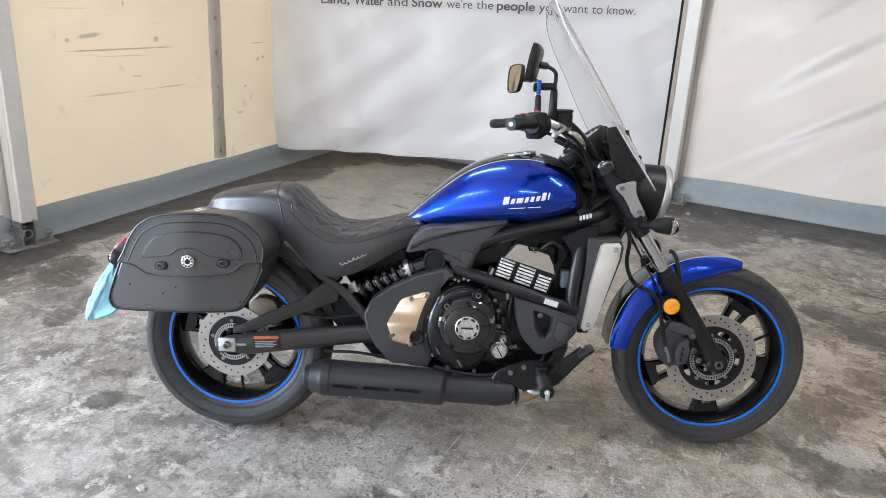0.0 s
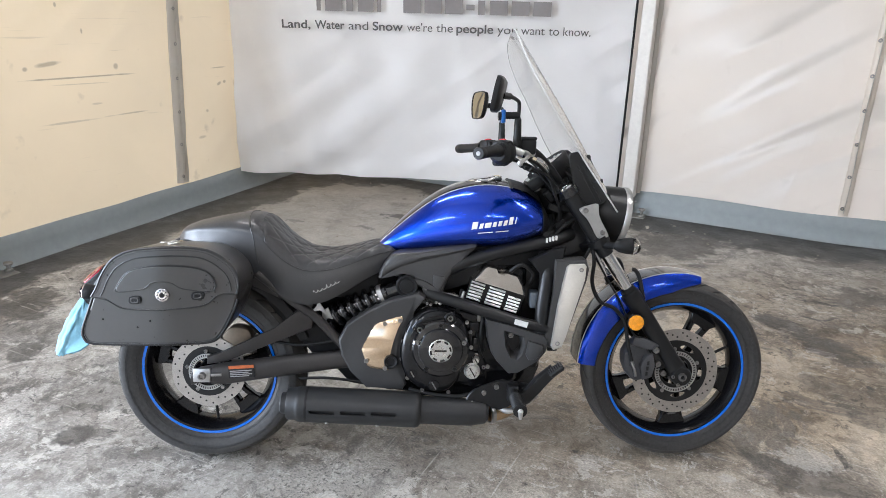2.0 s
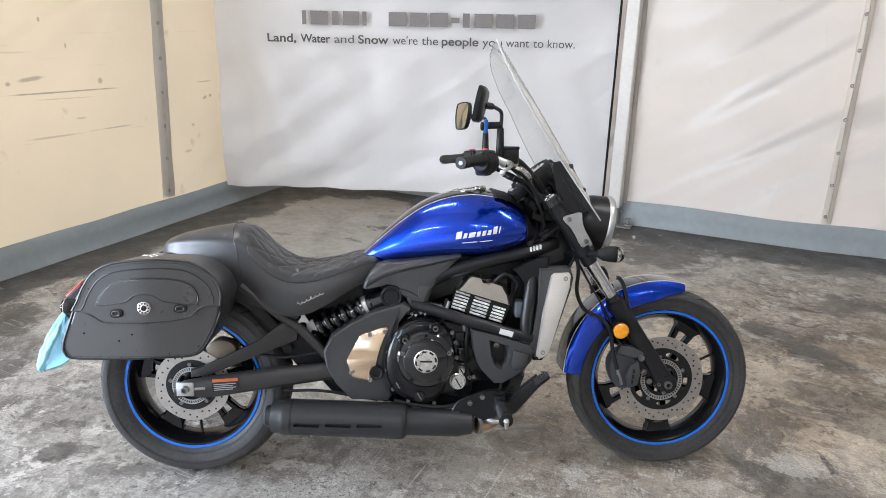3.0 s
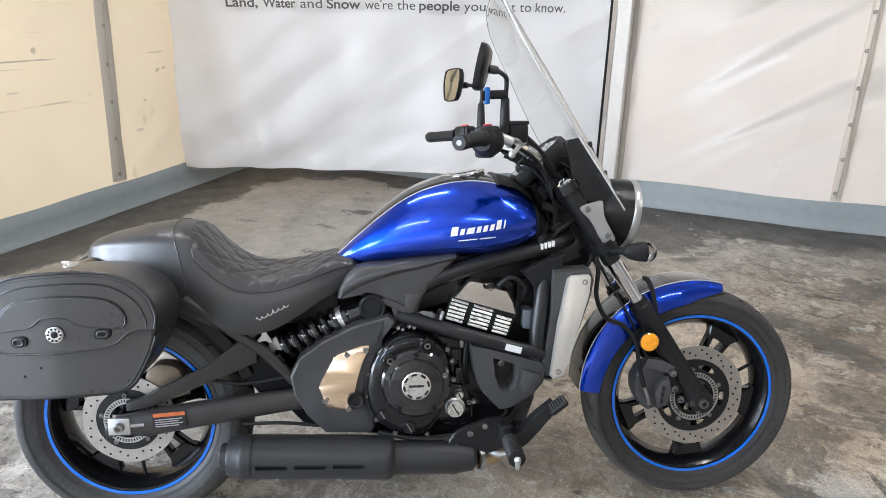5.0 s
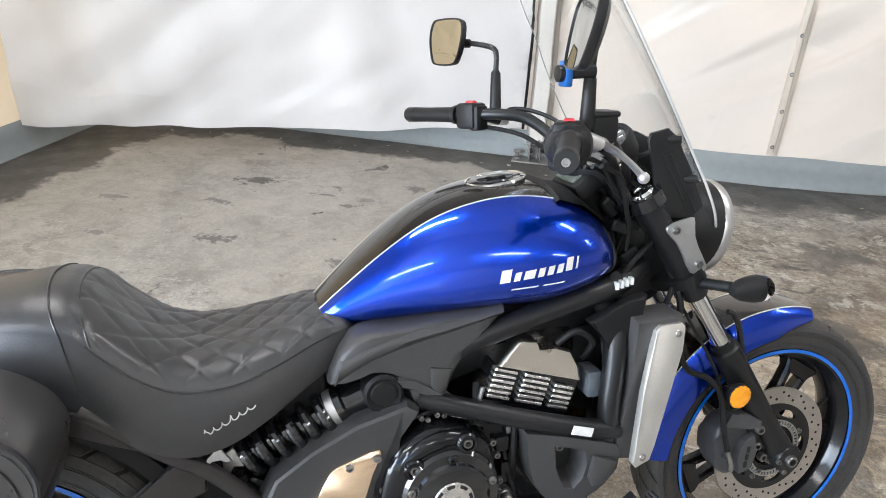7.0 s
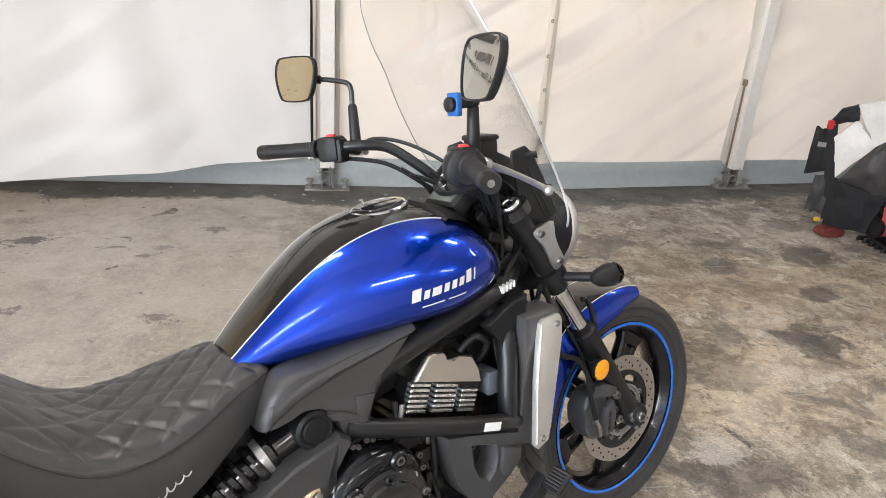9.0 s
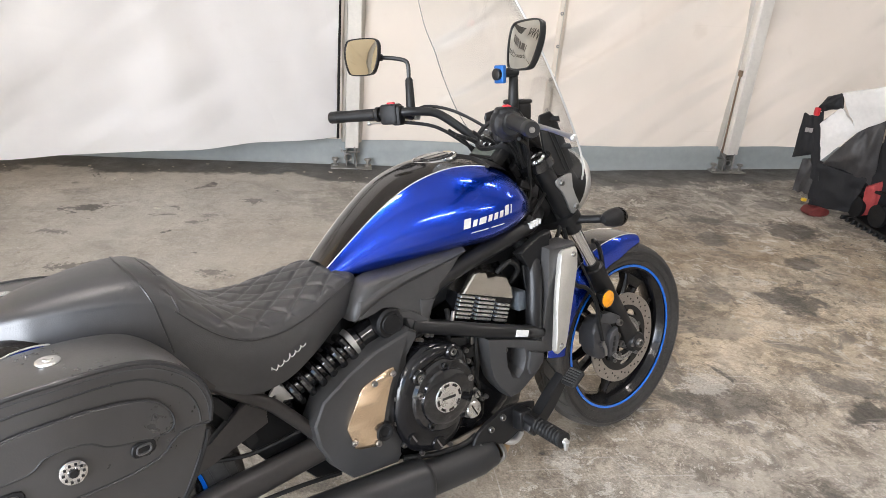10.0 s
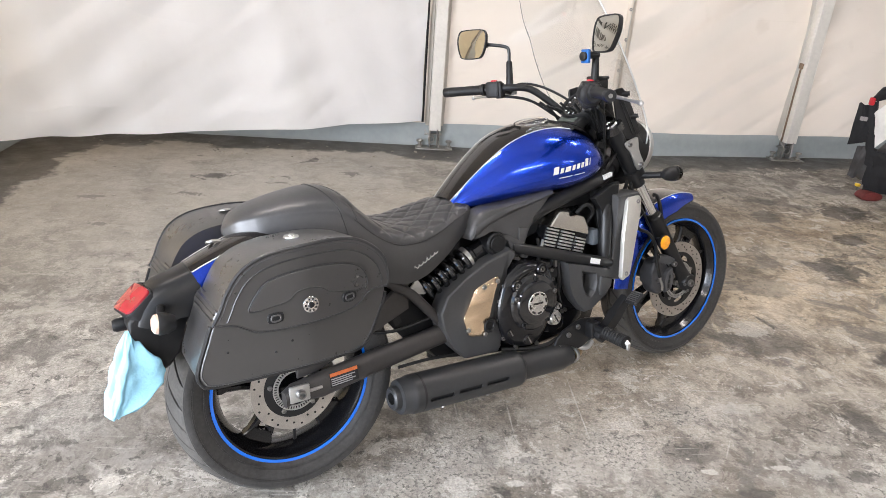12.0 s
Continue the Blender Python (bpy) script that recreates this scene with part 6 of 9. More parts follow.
hose("sensor_cable", [(1.49, -0.115, 0.34), (1.45, -0.125, 0.43), (1.405, -0.125, 0.46), (1.36, -0.12, 0.56), (1.30, -0.11, 0.66), (1.26, -0.08, 0.74)], 0.0035)

# headlight, nacelle and windscreen
hax = Vector((0.985, 0, -0.17)).normalized()
hc = Vector((1.322, 0, 0.845))
bm = B()
lathe(bm, [(0, -0.095), (0.03, -0.093), (0.062, -0.075), (0.084, -0.045), (0.094, -0.01), (0.098, 0.03), (0.099, 0.045)], hc, hax, 40)
headlight = part("headlight", bm, SATIN_BLACK, bike, "round headlight in a gloss black bowl")
bm = B()
lathe(bm, [(0.098, 0.040), (0.101, 0.044), (0.102, 0.054), (0.099, 0.062), (0.094, 0.060), (0.093, 0.050)], hc, hax, 48, closed=True)
part("bezel", bm, CAST, headlight, "satin silver bezel ring")
bm = B()
lathe(bm, [(0.094, 0.058), (0.07, 0.072), (0.04, 0.080), (0, 0.083)], hc, hax, 40)
part("lens", bm, CLEAR_LENS, headlight)
bm = B()
lathe(bm, [(0.09, 0.052), (0.06, 0.02), (0.02, 0.0), (0, 0.0)], hc, hax, 32)
part("reflector_bowl", bm, CHROME, headlight)
for sy in (-1, 1):
    # silver plate that holds the screen bracket
    plate = smooth_line([(1.203, 0.868), (1.206, 0.877), (1.230, 0.885), (1.262, 0.890), (1.266, 0.852), (1.298, 0.795), (1.296, 0.783), (1.266, 0.779), (1.236, 0.832), (1.213, 0.856)], 3, True)
    bm = B()
    prism(bm, plate, min(sy * 0.132, sy * 0.138), max(sy * 0.132, sy * 0.138), 0.0012, 1)
    sp_ = part("screen_bracket", bm, CAST, bike, "brushed silver mounting plate")
    for x, z in ((1.222, 0.868), (1.280, 0.797)):
        bm = B()
        bolt(bm, (x, sy * 0.138, z), (0, sy, 0), 0.0085, 0.007)
        part("bracket_bolt", bm, BOLT, sp_)
    bm = B()
    prism(bm, [(1.206, 0.885), (1.275, 0.885), (1.300, 0.905), (1.235, 1.035), (1.205, 1.058), (1.168, 1.050), (1.164, 1.036), (1.182, 0.965)], min(sy * 0.105, sy * 0.112), max(sy * 0.105, sy * 0.112), 0.002, 1)
    part("screen_arm", bm, SATIN_BLACK, sp_, "black screen arm")
    for dx in (0.0, 0.016):
        bm = B()
        tube(bm, [(1.196 + dx, sy * 0.1125, 1.010), (1.262 + dx, sy * 0.1125, 0.897)], 0.0022, 6)
        part("arm_rib", bm, SATIN_BLACK, sp_)
    for x, z in ((1.218, 1.036), (1.262, 0.960)):
        bm = B()
        tube(bm, [(x - 0.010, sy * 0.108, z), (x + 0.010, sy * 0.126, z + 0.003)], 0.008, 10)
        part("screen_grommet", bm, RUBBER_EDGE, sp_)
WZ = [0.868, 0.90, 0.96, 1.04, 1.14, 1.24, 1.33, 1.39, 1.425, 1.440]
WX = [1.346, 1.328, 1.293, 1.243, 1.182, 1.119, 1.060, 1.021, 0.997, 0.987]
WW = [0.112, 0.140, 0.172, 0.196, 0.208, 0.206, 0.190, 0.160, 0.110, 0.050]


def screen_point(z, f, out=0.0):
    w, x = spline_at(WZ, WW, z), spline_at(WZ, WX, z)
    y = w * f * (1 + 0.18 * max(0.0, f) * max(0.0, 1 - abs(z - 1.02) / 0.22))
    return Vector((x - 1.15 * y * y + out * 0.83, y, z - 0.4 * y * y + out * 0.55))


bm = B()
outer, inner = [], []
for i in range(31):
    z = WZ[0] + (WZ[-1] - WZ[0]) * (i / 30)
    outer.append([screen_point(z, -1 + 2 * k / 20, 0.002) for k in range(21)])
    inner.append([screen_point(z, -1 + 2 * k / 20, -0.002) for k in range(21)])
loft(bm, [a + b[::-1] for a, b in zip(outer, inner)])
screen = part("windscreen", bm, SCREEN, bike, "clear scratched plastic windscreen", 50)
screen.visible_shadow = False
# gleam of the clear edge as colour: bright on the near side, dim beyond
for sy in (-1, 1):
    bm = B()
    tube(bm, [screen_point(WZ[0] + (WZ[-1] - WZ[0]) * (i / 30), sy * 1.0) for i in range(31)], 0.0026 if sy < 0 else 0.0012, 6)
    part("screen_edge", bm, shader("lit_screen_edge" if sy < 0 else "shaded_screen_edge", (0.55, 0.55, 0.53) if sy < 0 else (0.20, 0.20, 0.19), 0.3), screen, "screen edge with its gleam put into the colour")

# handlebar and controls
half_bar = [(0.850, 0.389, 1.051), (0.895, 0.315, 1.056), (0.935, 0.245, 1.060), (0.985, 0.195, 1.064), (1.040, 0.165, 1.055), (1.095, 0.125, 1.010), (1.135, 0.085, 0.967), (1.150, 0.045, 0.953)]
path = smooth_line(half_bar, 6) + [(1.152, 0, 0.952)] + [(x + 0.010 * max(0, -y - 0.2) / 0.19, y, z) for x, y, z in mirrored(smooth_line(half_bar, 6))[::-1]]
bm = B()
tube(bm, path, 0.0125, 14)
bar = part("handlebar", bm, SATIN_BLACK, bike, "satin black pulled-back handlebar")
bm = B()
box(bm, (1.125, -0.06, 0.915), (1.178, 0.06, 0.970), 0.008)
part("bar_clamp", bm, SATIN_BLACK, bar)
for sy in (-1, 1):
    def S(p):
        return Vector((p[0], sy * p[1], p[2]))
    g0, g1 = S((0.846 if sy > 0 else 0.858, 0.396, 1.0505)), S((0.917 if sy > 0 else 0.923, 0.272, 1.058))
    bm = B()
    tube(bm, [g0.lerp(g1, t) for t in (0, 0.02, 0.3, 0.6, 0.9, 0.93, 1.0)], [0.014, 0.0172, 0.0165, 0.0168, 0.0172, 0.021, 0.021], 20)
    grip = part("grip", bm, RUBBER_EDGE, bar, "black rubber grip")
    bm = B()
    ax = (g0 - g1).normalized()
    lathe(bm, [(0, 0.02), (0.006, 0.02), (0.007, 0.022), (0.016, 0.022), (0.0175, 0.018), (0.0175, -0.004), (0, -0.004)], g0, ax, 20)
    part("bar_end", bm, SATIN_BLACK, bar)
    bm = B()
    lathe(bm, [(0, 0.0205), (0.0062, 0.0212), (0.0062, 0.0225), (0.0035, 0.0225), (0.003, 0.021), (0, 0.021)], g0, ax, 12)
    part("bar_end_bolt", bm, BOLT, bar)
    # switch housing
    sw = S((0.936, 0.243, 1.060))
    m = Matrix.Translation(sw) @ (ax.to_track_quat("X", "Z").to_matrix().to_4x4())
    bm = B()
    box(bm, (-0.026, -0.026, -0.030), (0.026, 0.024, 0.026), 0.008, 2, m)
    if sy < 0:
        lathe(bm, [(0, -0.028), (0.030, -0.028), (0.036, -0.022), (0.0385, -0.006), (0.0385, 0.010), (0.035, 0.022), (0.027, 0.028), (0.022, 0.040), (0, 0.040)], sw - Vector((0, 0, 0.010)), ax, 28)
        box(bm, (-0.018, -0.030, -0.050), (0.018, 0.016, -0.020), 0.008, 2, m)
    else:
        box(bm, (-0.034, -0.020, -0.034), (-0.008, 0.018, 0.020), 0.006, 2, m)
        tube(bm, [m @ Vector((0.0, -0.02, -0.02)), m @ Vector((0.0, -0.036, -0.026))], 0.008, 10)
    sh = part("switch_housing", bm, PLASTIC, bar, "black switch block with red button")
    bm = B()
    box(bm, (-0.012, -0.010, 0.020), (0.010, 0.008, 0.031), 0.004, 2, m)
    part("kill_switch" if sy < 0 else "switch_button", bm, RED_PLASTIC, sh, "red switch")
    for k in range(3):
        bm = B()
        box(bm, (-0.008, 0.020 * -1 - 0.010, -0.022 + 0.016 * k), (0.010, -0.022, -0.012 + 0.016 * k), 0.002, 1, m)
        part("switch_button", bm, GREY_PLASTIC, sh)
    # lever perch and lever
    bm = B()
    tube(bm, [S((0.962, 0.232, 1.060)), S((1.000, 0.232, 1.048))], [0.0145, 0.011], 12)
    part("lever_perch", bm, CAST if sy < 0 else SATIN_BLACK, bar)
    bm = B()
    lv = smooth_line([(1.008, 0.215, 1.046), (1.010, 0.26, 1.040), (0.992, 0.33, 1.034), (0.972, 0.395, 1.027), (0.966, 0.412, 1.025)], 5)
    tube(bm, [S(p) for p in lv], [0.0082 - 0.003 * min(1, i / (len(lv) * 0.4)) for i in range(len(lv))], 10)
    lever = part("lever", bm, CAST, bar, "silver hand lever with ball end")
    bm = B()
    bmesh.ops.create_uvsphere(bm, u_segments=12, v_segments=8, radius=0.0085, matrix=Matrix.Translation(S((0.965, 0.416, 1.0245))))
    part("ball_end", bm, CAST, lever)
    # mirror
    bm = B()
    tube(bm, [S((0.982, 0.212, 1.070)), S((0.982, 0.213, 1.092)), S((0.982, 0.215, 1.150)), S((0.982, 0.216, 1.156))], [0.013, 0.0125, 0.0105, 0.007], 14)
    mb = part("mirror_stalk_boot", bm, RUBBER_EDGE, bar)
    bm = B()
    tube(bm, smooth_line([S((0.982, 0.216, 1.150)), S((0.984, 0.219, 1.186)), S((0.980, 0.228, 1.202)), S((0.962, 0.262, 1.210)), S((0.940, 0.300, 1.214))], 6), 0.0058, 10)
    st = part("mirror_stalk", bm, SATIN_BLACK, mb)
    n = (Vector((-0.951, 0.218, 0.217)) if sy < 0 else Vector((-0.945, -0.30, 0.10))).normalized()
    up = (Vector((0, 0, 1)) - n * n.z).normalized()
    rt = up.cross(n)
    mc = S((0.904, 0.332, 1.216))
    def outline(g):
        q = smooth_line([(-0.047, -0.034), (-0.059, 0.004), (-0.055, 0.036), (-0.036, 0.047), (0.034, 0.047), (0.055, 0.036), (0.057, 0.004), (0.046, -0.034), (0.028, -0.047), (-0.030, -0.047)], 5, True)
        return [(x * g * sy * 1.12, z * g * 1.08) for x, z in q]
    def mring(g, h):
        return [mc + rt * x + up * z + n * h for x, z in outline(g)]
    bm = B()
    loft(bm, [mring(0.50, -0.019), mring(0.82, -0.016), mring(0.97, -0.009), mring(1.0, 0.0), mring(0.99, 0.004), mring(0.94, 0.0045), mring(0.925, 0.001)])
    shell = part("mirror_shell", bm, SATIN_BLACK, mb, "black mirror shell")
    bm = B()
    loft(bm, [mring(0.93, -0.001), mring(0.93, 0.0022)] + [mring(0.93 * g, 0.0022 + 0.0016 * (1 - g * g)) for g in (0.97, 0.9, 0.75, 0.6, 0.45, 0.3, 0.15, 0.03)])
    part("mirror_glass", bm, MIRROR, mb, "slightly domed mirror glass", 60)
    bm = B()
    tube(bm, [S((0.945, 0.292, 1.213)), mc - n * 0.014], 0.010, 10)
    part("mirror_joint", bm, SATIN_BLACK, mb)
# reservoir, phone clamp, instrument
bm = B()
box(bm, (0.993, -0.214, 1.044), (1.043, -0.164, 1.094), 0.010)
res = part("brake_reservoir", bm, PLASTIC, bar, "black brake fluid reservoir")
bm = B()
box(bm, (0.992, -0.215, 1.088), (1.044, -0.163, 1.099), 0.005)
part("reservoir_cap", bm, SATIN_BLACK, res)
bm = B()
tube(bm, [(1.035, -0.190, 1.050), (0.990, -0.22, 1.045)], 0.013, 10)
part("master_cylinder", bm, CAST, res)
bm = B()
box(bm, (0.930, -0.236, 1.138), (0.942, -0.206, 1.178), 0.003)
clampb = part("phone_clamp", bm, BLUE_CLAMP, bar, "small blue clamp on the mirror stalk")
bm = B()
lathe(bm, [(0, 0), (0.013, 0), (0.013, 0.008), (0.008, 0.010), (0, 0.010)], (0.930, -0.221, 1.158), (-1, 0, 0), 16)
part("clamp_knob", bm, SATIN_BLACK, clampb)
bm = B()
tube(bm, [(0.930, -0.221, 1.160), (0.985, -0.220, 1.162)], 0.011, 10)
part("clamp_arm", bm, SATIN_BLACK, clampb)
gm = Matrix.Translation((1.118, -0.016, 1.000)) @ Matrix.Rotation(radians(-38), 4, "Y") @ Matrix.Scale(1.16, 4)
bm = B()
lathe(bm, [(0, -0.045), (0.045, -0.045), (0.062, -0.02), (0.066, 0.008), (0.063, 0.016), (0.056, 0.014), (0.055, 0.010), (0, 0.010)], (0, 0, 0), (0, 0, 1), 36)
box(bm, (-0.085, -0.048, -0.028), (-0.030, 0.048, 0.006), 0.010)
bmesh.ops.transform(bm, matrix=gm, verts=bm.verts)
gauge = part("instrument", bm, PLASTIC, bike, "black round gauge with small display")
bm = B()
lathe(bm, [(0, 0.0115), (0.054, 0.0115), (0.055, 0.0105)], (0, 0, 0), (0, 0, 1), 36)
bmesh.ops.transform(bm, matrix=gm, verts=bm.verts)
part("dial", bm, GLOSS_BLACK, gauge)
bm = B()
prism(bm, [(1.152, 1.036), (1.182, 1.046), (1.222, 1.028), (1.248, 0.935), (1.215, 0.912), (1.165, 0.985)], -0.050, 0.050, 0.010, 2)
part("gauge_bracket", bm, PLASTIC, gauge, "black plastic bracket behind the gauge")
for a_, b_, c_ in (((1.140, -0.062, 1.000), (1.185, -0.070, 0.975), (1.245, -0.062, 0.930)), ((1.120, -0.070, 0.985), (1.170, -0.080, 0.945), (1.230, -0.066, 0.905)), ((1.130, -0.060, 1.015), (1.170, -0.074, 1.004), (1.205, -0.060, 1.010))):
    bm = B()
    tube(bm, smooth_line([a_, b_, c_], 6), 0.0042, 8)
    part("gauge_cable", bm, RUBBER_EDGE, gauge)
bm = B()
box(bm, (-0.076, -0.034, 0.005), (-0.040, 0.034, 0.0085), 0.001, 1)
bmesh.ops.transform(bm, matrix=gm, verts=bm.verts)
part("display", bm, shader("grey_display", (0.11, 0.125, 0.11), 0.2, coat=0.5), gauge, "grey-green display")
for k in range(11):
    a = radians(-35 + 25 * k)
    bm = B()
    box(bm, (-0.002, -0.0012, 0.0117), (0.006, 0.0012, 0.0125))
    bmesh.ops.transform(bm, matrix=gm @ Matrix.Rotation(a, 4, "Z") @ Matrix.Translation((0.044, 0, 0)), verts=bm.verts)
    part("dial_tick", bm, PRINT_WHITE, gauge)
for pts, r in (([(0.985, 0.21, 1.05), (1.02, 0.20, 1.075), (1.08, 0.14, 1.06), (1.15, 0.06, 1.00), (1.21, 0.03, 0.92), (1.20, 0.02, 0.80)], 0.0045),
               ([(0.96, 0.235, 1.035), (1.03, 0.17, 1.02), (1.09, 0.12, 0.975), (1.14, 0.08, 0.92), (1.13, 0.06, 0.80)], 0.005),
               ([(1.00, -0.23, 1.04), (1.06, -0.17, 1.01), (1.11, -0.12, 0.96), (1.15, -0.09, 0.90), (1.13, -0.07, 0.80), (1.05, -0.08, 0.73)], 0.0055),
               ([(0.96, -0.235, 1.03), (1.05, -0.15, 1.00), (1.12, -0.10, 0.93), (1.20, -0.08, 0.85), (1.17, -0.07, 0.76)], 0.0045),
               ([(1.20, -0.10, 0.84), (1.14, -0.12, 0.80), (1.12, -0.10, 0.74), (1.18, -0.09, 0.70)], 0.006),
               ([(1.27, -0.09, 0.80), (1.24, -0.11, 0.72), (1.20, -0.10, 0.67), (1.15, -0.10, 0.66)], 0.006)):
    hose("cable", pts, r)
# wiring and steering-head clutter behind the tank
rnd = random.Random(11)
for k in range(9):
    y0 = -0.13 + 0.026 * k
    hose("cable", [(1.03 + 0.01 * rnd.random(), y0 * 1.35, 1.02 - 0.03 * rnd.random()), (1.075 + 0.02 * rnd.random(), y0 * 1.1, 0.975), (1.115 + 0.02 * rnd.random(), y0 * 0.9, 0.925 - 0.02 * rnd.random()), (1.125 + 0.03 * rnd.random(), y0 * 0.7 - 0.01, 0.865), (1.135 + 0.03 * rnd.random(), y0 * 0.6 - 0.02, 0.79)], 0.0038 + 0.0022 * rnd.random())
for x, y, z, a_ in ((1.128, -0.092, 0.870, 20), (1.150, -0.098, 0.815, -35), (1.115, -0.070, 0.905, 50), (1.165, -0.070, 0.870, 10)):
    bm = B()
    box(bm, (-0.020, -0.011, -0.012), (0.020, 0.011, 0.012), 0.004, 1, Matrix.Translation((x, y, z)) @ Matrix.Rotation(radians(a_), 4, "Y"))
    part("wiring_connector", bm, PLASTIC, bike)
bm = B()
tube(bm, smooth_line([(1.045, -0.165, 1.030), (1.075, -0.150, 1.012), (1.098, -0.118, 0.985)], 4), [0.013, 0.014, 0.014, 0.013, 0.012, 0.012, 0.011, 0.010, 0.009], 12)
part("brake_light_switch", bm, CHROME, bar, "bright brake fitting below the bar")
bm = B()
loft(bm, [[(x, y * w, z) for y, z in ((-1, 0.70 + dz), (-0.9, 0.80 + dz), (-0.5, 0.84 + dz), (0.5, 0.84 + dz), (0.9, 0.80 + dz), (1, 0.70 + dz), (0.6, 0.66 + dz), (-0.6, 0.66 + dz))] for x, w, dz in ((1.06, 0.07, 0.0), (1.10, 0.085, 0.0), (1.18, 0.075, 0.01), (1.26, 0.06, 0.04))])
part("headstock_cover", bm, SATIN_BLACK, bike)
for sy in (-1, 1):
    b0, t0 = Vector((1.285, sy * 0.105, 0.752)), Vector((1.342, sy * 0.246, 0.769))
    d = (t0 - b0).normalized()
    bm = B()
    tube(bm, [b0, b0 + d * 0.06, b0 + d * 0.118], [0.013, 0.011, 0.012], 12)
    sg = part("turn_signal", bm, PLASTIC, bike, "black bullet turn signal with clear lens")
    c = Vector((1.345, sy * 0.222, 0.768))
    bm = B()
    lathe(bm, [(0, -0.052), (0.010, -0.050), (0.020, -0.034), (0.0255, -0.010), (0.0265, 0.006), (0.0255, 0.008)], c, (1, 0, 0), 24)
    part("housing", bm, PLASTIC, sg)
    bm = B()
    lathe(bm, [(0.0262, 0.004), (0.0272, 0.010), (0.0255, 0.022), (0.018, 0.031), (0, 0.034)], c, (1, 0, 0), 24)
    part("lens", bm, CLEAR_LENS, sg)

# frame
bm = B()
tube(bm, smooth_line([(0.70, -0.105, 0.585), (0.765, -0.128, 0.655), (0.86, -0.137, 0.702), (1.0, -0.138, 0.742), (1.12, -0.118, 0.766), (1.19, -0.075, 0.785)], 6), 0.0225, 16)
frame_body = part("frame_tube", bm, SATIN_BLACK, bike, "satin black tubular frame")
bm = B()
for k in range(4):
    x0 = 1.096 + 0.010 * k
    box(bm, (x0, -0.152, 0.764 + 0.0026 * k), (x0 + 0.006, -0.140, 0.778 + 0.0026 * k))
part("frame_label", bm, PRINT_WHITE, frame_body, "small white printed label")
hose_pts = [(0.715, -0.145, 0.592), (0.80, -0.165, 0.570), (0.90, -0.178, 0.541), (1.02, -0.182, 0.507), (1.105, -0.176, 0.485)]
bm = B()
tube(bm, smooth_line(hose_pts, 5), 0.0185, 16)
part("frame_tube", bm, SATIN_BLACK, bike)
bm = B()
box(bm, (-0.022, -0.0195, -0.009), (0.022, -0.0180, 0.009), 0.0, 1)
bmesh.ops.transform(bm, matrix=Matrix.Translation((1.018, -0.182, 0.5085)) @ Matrix.Rotation(radians(16), 4, "Y"), verts=bm.verts)
part("frame_sticker", bm, PRINT_WHITE, bike, "white sticker on the frame")
bm = B()
tube(bm, smooth_line([(1.10, -0.10, 0.72), (1.108, -0.135, 0.69), (1.100, -0.158, 0.63), (1.088, -0.170, 0.55), (1.085, -0.170, 0.48), (1.06, -0.16, 0.36)], 6), 0.0215, 16)
part("down_tube", bm, SATIN_BLACK, bike)
for pts in ([(0.70, 0.105, 0.585), (0.765, 0.128, 0.655), (0.86, 0.137, 0.702), (1.0, 0.138, 0.742), (1.12, 0.118, 0.766), (1.19, 0.075, 0.785)], [(0.715, 0.145, 0.592), (0.90, 0.178, 0.541), (1.105, 0.176, 0.485)], [(1.10, 0.10, 0.72), (1.10, 0.158, 0.63), (1.085, 0.170, 0.48), (1.06, 0.16, 0.36)]):
    bm = B()
    tube(bm, smooth_line(pts, 6), 0.021, 12)
    part("frame_tube", bm, SATIN_BLACK, bike)
